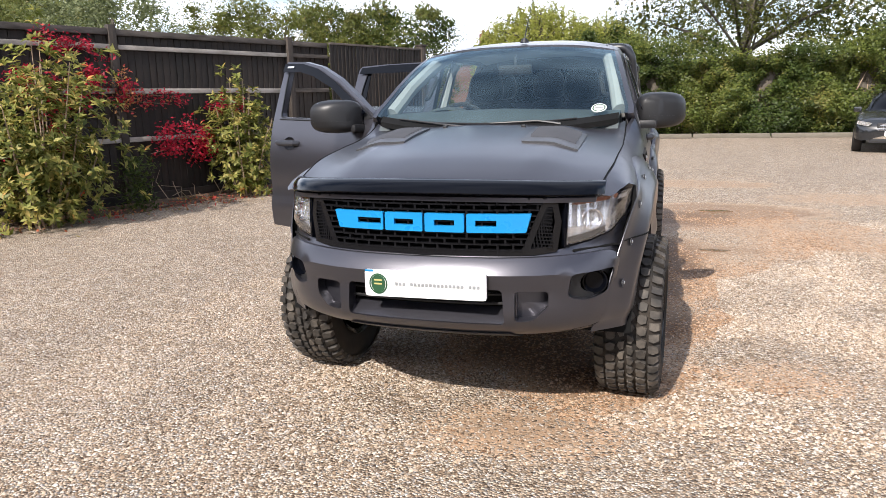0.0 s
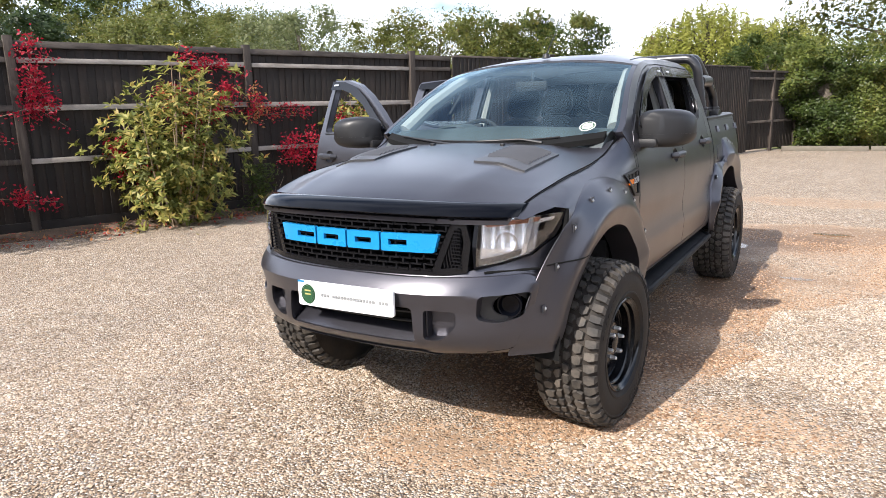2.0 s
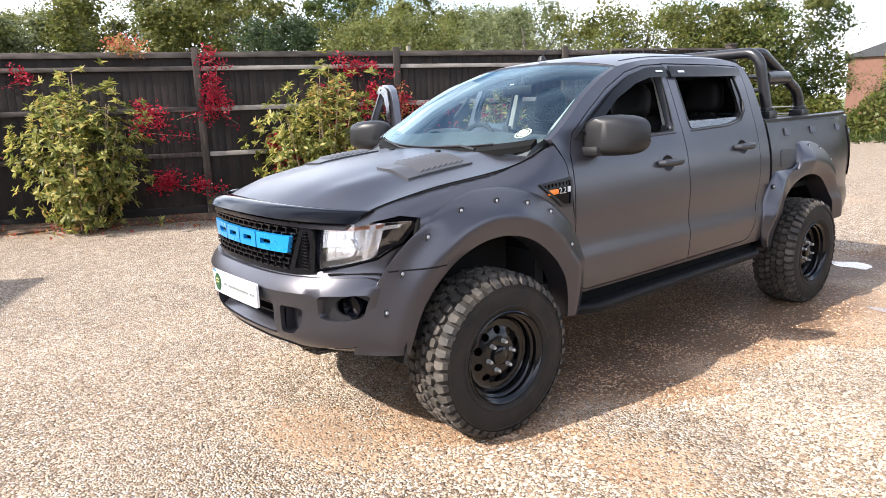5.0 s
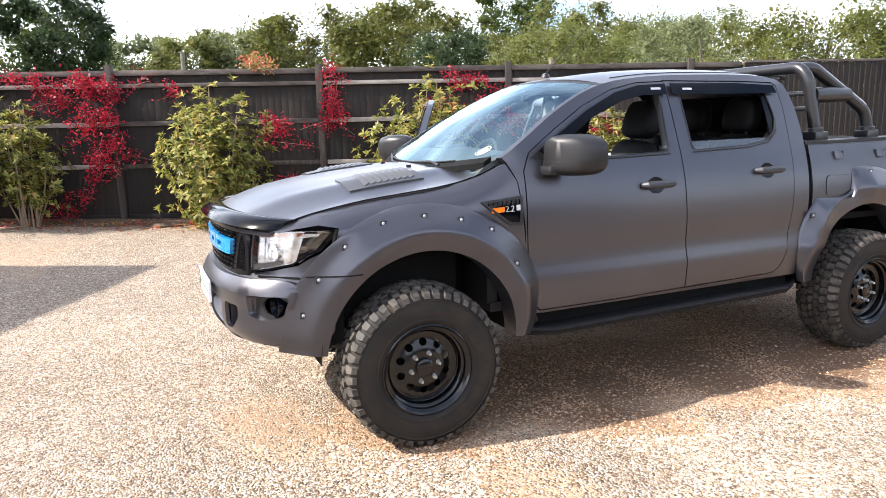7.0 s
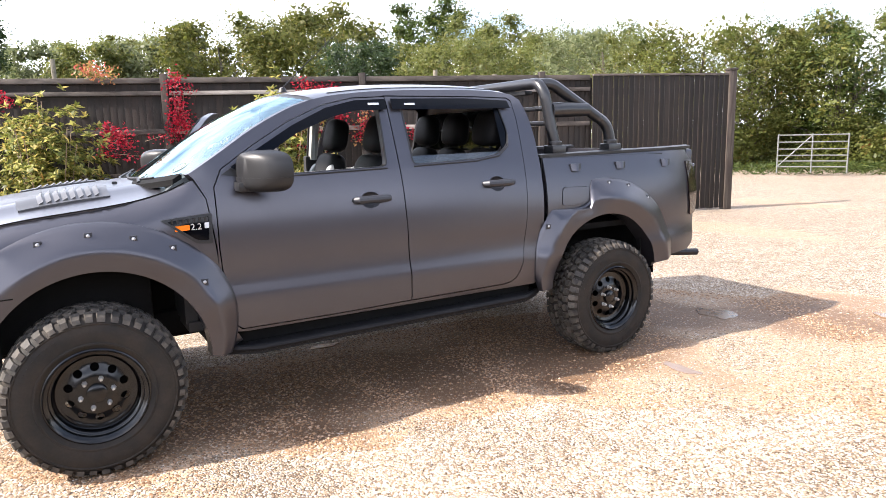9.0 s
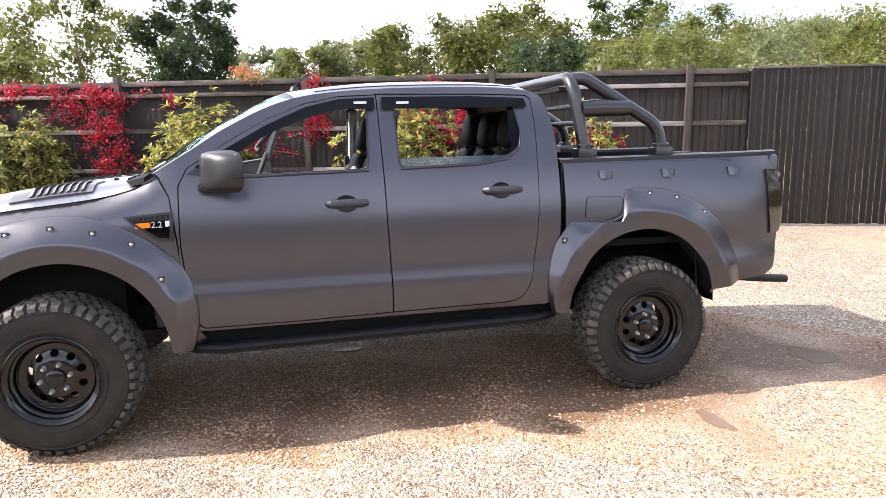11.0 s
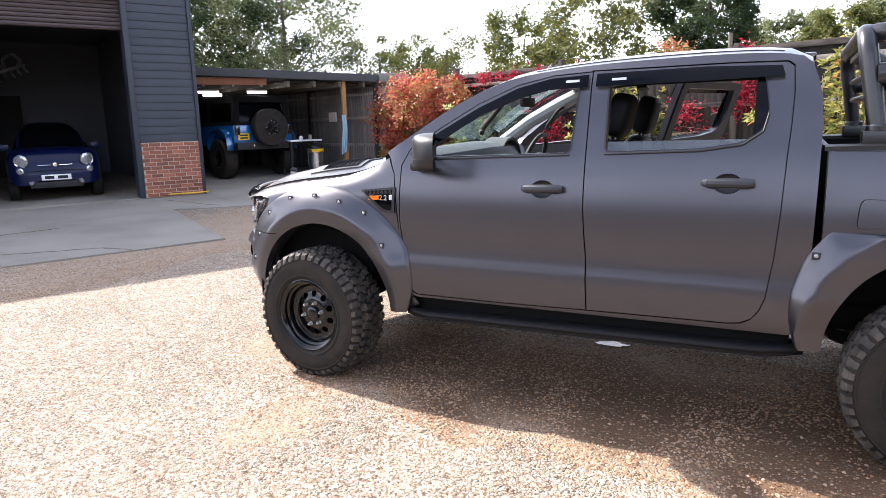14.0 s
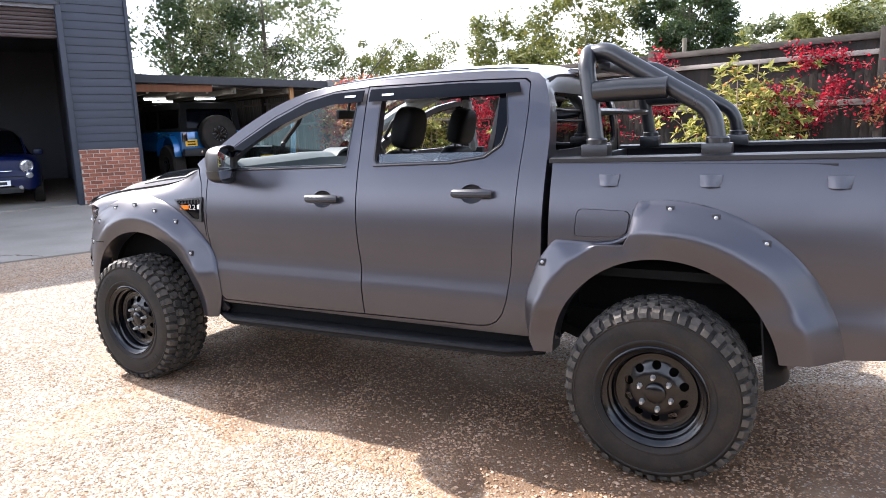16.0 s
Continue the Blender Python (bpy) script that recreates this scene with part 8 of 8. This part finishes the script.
for k in (-1, 1):
    part("tail_lamp", box((0.71 * k - 0.06, 0.44, 0.98), (0.71 * k + 0.06, 0.50, 1.20), 0.015), DARKLENS, off_roader)
    part("wing", grid(lambda a, b: (k * (0.78 + 0.17 * b), -0.20 + 0.56 * math.cos(math.pi * a), 0.62 + 0.50 * math.sin(math.pi * a) ** 0.7), 14, 3, (0, 0, 0.05)), BRIGHTBLUE, off_roader)
    part("reflector", revolve([(0, 0.02), (0.03, 0.015), (0.035, 0)], 10, "y"), CHROME, off_roader).matrix_basis = pose(0.35 * k, 0.58, 0.71)
    for y in (-0.20, -3.1):
        wheel_simple(off_roader, pose(0.80 * k, y, 0.41, 0, 0, 0 if k > 0 else 180), 0.49, 0.32, 0.22, RIM)
sp = wheel_simple(off_roader, pose(-0.08, 0.60, 1.14, 0, 0, 90), 0.46, 0.28, 0.20, RIM, 8)
sp.name = "spare_wheel"
for k in range(12):
    part("wheel_bolt", revolve([(0, 0.02), (0.012, 0.01), (0.014, 0)], 6, "x"), CHROME, sp).matrix_basis = pose(0.13, 0.165 * math.cos(k * math.pi / 6), 0.165 * math.sin(k * math.pi / 6))
pt = part("rear_plate", box((0.40, 0.455, 0.86), (0.70, 0.465, 1.02), 0.004), YELLOW, off_roader, "yellow plate with plain dark bars")
for k in range(2):
    part("plate_bar", box((0.45, 0.464, 0.885 + 0.065 * k), (0.65, 0.467, 0.925 + 0.065 * k)), TRIM, pt)


def hatchback(name, m, paint, label, L=3.6, W=1.63, H=1.49, nose_h=0.82, cowl=(0.95, 0.98), roof0=1.75, tail=3.35, round_=0.9):
    """A small car: nose at y = 0, looking along +y, so the body runs to -y."""
    c = empty(name, m, label, "car")
    hw = W / 2

    def top(y):
        return curve(y, [0, 0.08, 0.3, cowl[0], L * 0.75, L - 0.1, L], [0.58, nose_h - 0.03, nose_h + 0.08, cowl[1], cowl[1] + 0.02, cowl[1] - 0.1, 0.6])

    def plan(y):
        return hw * curve(y, [0, 0.12, 0.45, 1.0, L - 0.6, L - 0.1, L], [0.74, 0.90, 0.98, 1.0, 1.0, 0.95, 0.80])

    def body(a, b):
        y = L * (max(0.0, a - 0.09) ** 1.25 if a < 0.5 else 0.331 + (a - 0.5) * 1.338)
        y = min(y, L)
        s = -1 + 2 * b
        ang = s * math.pi / 2 * 1.16
        zt, zb = top(y), 0.20
        zc = (zt + zb) / 2
        ex = 0.42
        x = plan(y) * math.copysign(abs(math.sin(ang)) ** ex, s)
        z = zc + (zt - zc) * math.copysign(abs(math.cos(ang)) ** ex, math.cos(ang))
        k = min(1.0, a / 0.11) ** 0.5
        zn = 0.50
        return (x * k, -y * (1 if a > 0 else 0) + 0.02 * (1 - k), zn + (z - zn) * k)
    part("body", grid(body, 36, 40), paint, c, "", 60)

    def cabin(a, b):
        y = cowl[0] - 0.12 + (tail - cowl[0] + 0.12) * a
        s = -1 + 2 * b
        h = curve(a, [0, 0.28, 0.5, 0.8, 1.0], [0.0, 0.86, 1.0, 0.93, 0.25])
        x = hw * (0.93 - 0.22 * h * (1 - abs(s) ** 6)) * s if abs(s) > 0.72 else hw * 0.72 * s
        z = cowl[1] - 0.06 + (H - cowl[1] + 0.06) * h * (1 - abs(s) ** 5)
        return (hw * 0.90 * s * (1 - 0.10 * h), -y, z)
    part("glasshouse", grid(cabin, 24, 24), GLOSSBLK, c, "dark windows", 60)
    part("roof_panel", grid(lambda a, b: (lambda p: (p[0], p[1], p[2] + 0.012))(cabin(0.36 + 0.5 * a, 0.16 + 0.68 * b)), 8, 10), paint, c)
    for k in (-1, 1):
        part("windscreen_pillar", tube([(lambda p: (p[0], p[1], p[2] + 0.008))(cabin(0.02 + 0.34 * t / 5, 0.5 + 0.40 * k)) for t in range(6)], 0.025, 6), paint, c)
        for y in (0.62, L - 0.68):
            wheel_simple(c, pose((hw - 0.10) * k, -y, 0.295, 0, 0, 0 if k > 0 else 180), 0.30, 0.19, 0.20, WETSTEEL)
        part("door_mirror", box((k * (hw - 0.01) - 0.09, -cowl[0] - 0.36, cowl[1] - 0.06), (k * (hw - 0.01) + 0.09, -cowl[0] - 0.24, cowl[1] + 0.07), 0.03), paint, c)
    part("number_plate", box((-0.26, -0.01, 0.40), (0.26, 0.02, 0.51), 0.006), WHITE, c, "white plate with plain dark bars")
    for x0, x1 in ((-0.20, -0.02), (0.04, 0.20)):
        part("plate_bar", box((x0, 0.02, 0.425), (x1, 0.0225, 0.485)), TRIM, c)
    return c, body, plan, top


fm = Matrix.LocRotScale((BX, BY, floor_z), Euler((0, 0, radians(BROT))), None) @ pose(2.56, -1.05, 0.004, 0, 0, -4)
city_car, fb_, fp_, ft_ = hatchback("small_hatchback", fm, DEEPBLUE, "deep blue rounded city car parked in the workshop", 3.6, 1.70, 1.54, 0.92, (0.85, 1.04), 1.7, 3.35)
for k in (-1, 1):
    for x, z, r, nm in ((0.57, 0.79, 0.118, "headlamp"), (0.61, 0.59, 0.070, "side_lamp"), (0.44, 0.36, 0.045, "fog_lamp")):
        part(nm, revolve([(0, 0.03), (r * 0.7, 0.025), (r, 0.0), (r, -0.05)], 18, "y"), REFLECTOR, city_car, "round clear lamp").matrix_basis = pose(x * k, 0.06 - 0.075 * (x > 0.5), z, -12, 0, -18 * k)
part("lower_grille", box((-0.46, -0.05, 0.25), (0.46, 0.022, 0.37), 0.012), TRIM, city_car)
for k in (-1, 1):
    part("nose_trim", tube([(0.07 * k, 0.03, 0.70), (0.18 * k, 0.028, 0.695), (0.30 * k, 0.015, 0.70)], 0.010, 6), CHROME, city_car)
    part("headlamp_ring", revolve([(0.112, 0.0), (0.126, 0.016), (0.134, 0.0)], 20, "y"), CHROME, city_car).matrix_basis = pose(0.57 * k, -0.012, 0.79, -12, 0, -18 * k)
part("bumper_seam", tube([(0.70 * math.sin(t), 0.022 - 0.16 * (abs(t) / 1.3) ** 4, 0.545 + 0.05 * math.cos(t)) for t in np.linspace(-1.3, 1.3, 15)], 0.006, 5), TRIM, city_car)
part("bumper_trim", tube([(-0.6, -0.12, 0.33), (-0.3, 0.0, 0.30), (0.3, 0.0, 0.30), (0.6, -0.12, 0.33)], 0.012, 6), CHROME, city_car)
part("bonnet_badge", revolve([(0, 0.02), (0.04, 0.015), (0.05, 0)], 12, "y"), CHROME, city_car).matrix_basis = pose(0, -0.02, 0.70)
hm = pose(5.30, 18.05, 0, 0, 0, 164)
grey_car, _, _, _ = hatchback("family_hatchback", hm, CARGREY, "charcoal grey family hatchback parked on the gravel", 4.3, 1.82, 1.47, 0.74, (1.15, 0.98), 2.0, 4.0)
for k in (-1, 1):
    part("headlamp", panel(rounded([(k * 0.52, 0.70), (k * 0.82, 0.76), (k * 0.84, 0.68), (k * 0.60, 0.62)], 0.02), [], lambda a, b: (a, 0.035 - 0.16 * (abs(a) / 0.9) ** 3, b), lambda a, b: (0, -0.06, 0), 0.08), REFLECTOR, grey_car, "clear swept headlamp")
    part("fog_lamp", box((k * 0.70 - 0.08, -0.20, 0.33), (k * 0.70 + 0.08, -0.13, 0.37), 0.01), CHROME, grey_car)
fgk = part("grille", box((-0.42, -0.06, 0.52), (0.42, 0.0, 0.70), 0.03), TRIM, grey_car)
for k in range(5):
    part("grille_bar", box((-0.42 + 0.02 * k, -0.02, 0.535 + 0.033 * k), (0.42 - 0.02 * k, 0.012, 0.548 + 0.033 * k), 0.003), CHROME, fgk)
part("lower_grille", box((-0.55, -0.06, 0.24), (0.55, -0.01, 0.34), 0.02), TRIM, grey_car)

# ---- clutter before the carport ----
bo = empty("bollard_light", pose(-6.50, -2.05, float(ground_z(-6.5, -2.05))), "black bollard light with a ribbed silver head", "bollard")
part("post", revolve([(0, 0), (0.075, 0), (0.075, 0.42), (0.07, 0.43), (0, 0.43)], 20, "z"), PLASTIC, bo)
for k in range(5):
    part("ring", revolve([(0.03, 0), (0.072, 0.0), (0.072, 0.022), (0.03, 0.03)], 20, "z"), STEEL, bo).matrix_basis = pose(0, 0, 0.43 + 0.042 * k)
part("core", revolve([(0.045, 0.42), (0.045, 0.64)], 16, "z"), WHITE, bo)
part("cap", revolve([(0, 0.70), (0.05, 0.69), (0.075, 0.66), (0.075, 0.635), (0, 0.635)], 20, "z"), PLASTIC, bo)
lg = tagged(part("railway_sleeper", box((0, -0.13, 0), (1.55, 0.13, 0.17), 0.03, Matrix.Translation((-8.35, -4.25, float(ground_z(-8.0, -3.8)) + 0.02)) @ Matrix.Rotation(radians(52), 4, "Z")), SLEEPER, None), "short weathered sleeper lying at the slab edge", "timber")
sb = tagged(part("log_round", tube([(-7.20, -2.75, float(ground_z(-7.2, -2.75)) + 0.12), (-6.98, -2.85, float(ground_z(-7.0, -2.8)) + 0.12)], 0.13, 14), BARK, None), "dark cut log lying on the gravel", "log")
vc = empty("vacuum_cleaner", pose(-10.9, -4.95, float(ground_z(-10.9, -4.95)) + 0.02), "steel drum workshop vacuum with a yellow and black head", "vacuum cleaner")
part("drum", revolve([(0, 0.12), (0.19, 0.12), (0.19, 0.58), (0, 0.58)], 24, "z"), STEEL, vc)
part("head", revolve([(0, 0.82), (0.12, 0.82), (0.19, 0.74), (0.20, 0.66), (0, 0.66)], 24, "z"), PLASTIC, vc)
part("band", revolve([(0.19, 0.58), (0.215, 0.59), (0.215, 0.66), (0.19, 0.67)], 24, "z"), YELLOW, vc)
part("base", revolve([(0, 0.0), (0.24, 0.0), (0.24, 0.10), (0.19, 0.13), (0, 0.13)], 16, "z"), PLASTIC, vc)
part("hose", tube(bend([(0.15, 0, 0.6), (0.45, 0.1, 0.7), (0.5, 0.15, 0.2), (0.25, 0.35, 0.05), (-0.2, 0.4, 0.04)], 0.15), 0.022, 8), PLASTIC, vc)
tb = empty("work_table", pose(-10.78, -5.30, float(ground_z(-10.78, -5.30)) + 0.02, 0, 0, BROT), "small work table with a white top", "table")
part("tabletop", box((-0.45, -0.3, 0.86), (0.45, 0.3, 0.90), 0.008), WHITE, tb)
for x in (-0.4, 0.4):
    for y in (-0.25, 0.25):
        part("leg", box((x - 0.025, y - 0.025, 0), (x + 0.025, y + 0.025, 0.86)), TRIM, tb)
for k, (x, h, m) in enumerate(((-0.25, 0.10, STEEL), (0.0, 0.07, WHITE), (0.22, 0.14, PLASTIC))):
    tagged(part("bottle", revolve([(0, 0), (0.05, 0), (0.05, h), (0.02, h + 0.03), (0, h + 0.03)], 12, "z"), m, None), "small workshop bottle standing on the work table", "bottle").matrix_basis = Matrix(tb.matrix_basis) @ pose(x, 0, 0.90)
rg = tagged(part("rag", grid(lambda a, b: (0.035 * math.sin(11 * a + 2 * b) * (0.3 + b), 0.17 * (a - 0.5) * (0.55 + 0.5 * b - 0.25 * b * b) + 0.02 * math.sin(5 * b), -0.95 * b + 0.10 * b * (a - 0.4)), 16, 14, (0.008, 0, 0)), CLOTH, None), "pale blue cloth hanging on the timber post", "cloth")
rg.matrix_basis = pose(-10.86, -3.98, 1.78, 0, 0, 30)
hs = tagged(part("hose_pipe", tube([am @ Vector(p) + Vector((0, 0, floor_z + 0.045)) for p in bend([(0.75, 0.10, 0), (0.3, 0.20, 0), (-0.05, 0.18, 0), (-0.10, -0.35, 0), (0.0, -0.9, 0)], 0.12)], 0.012, 8), YELLOW, None), "thin yellow hose lying along the brick plinth", "hose")
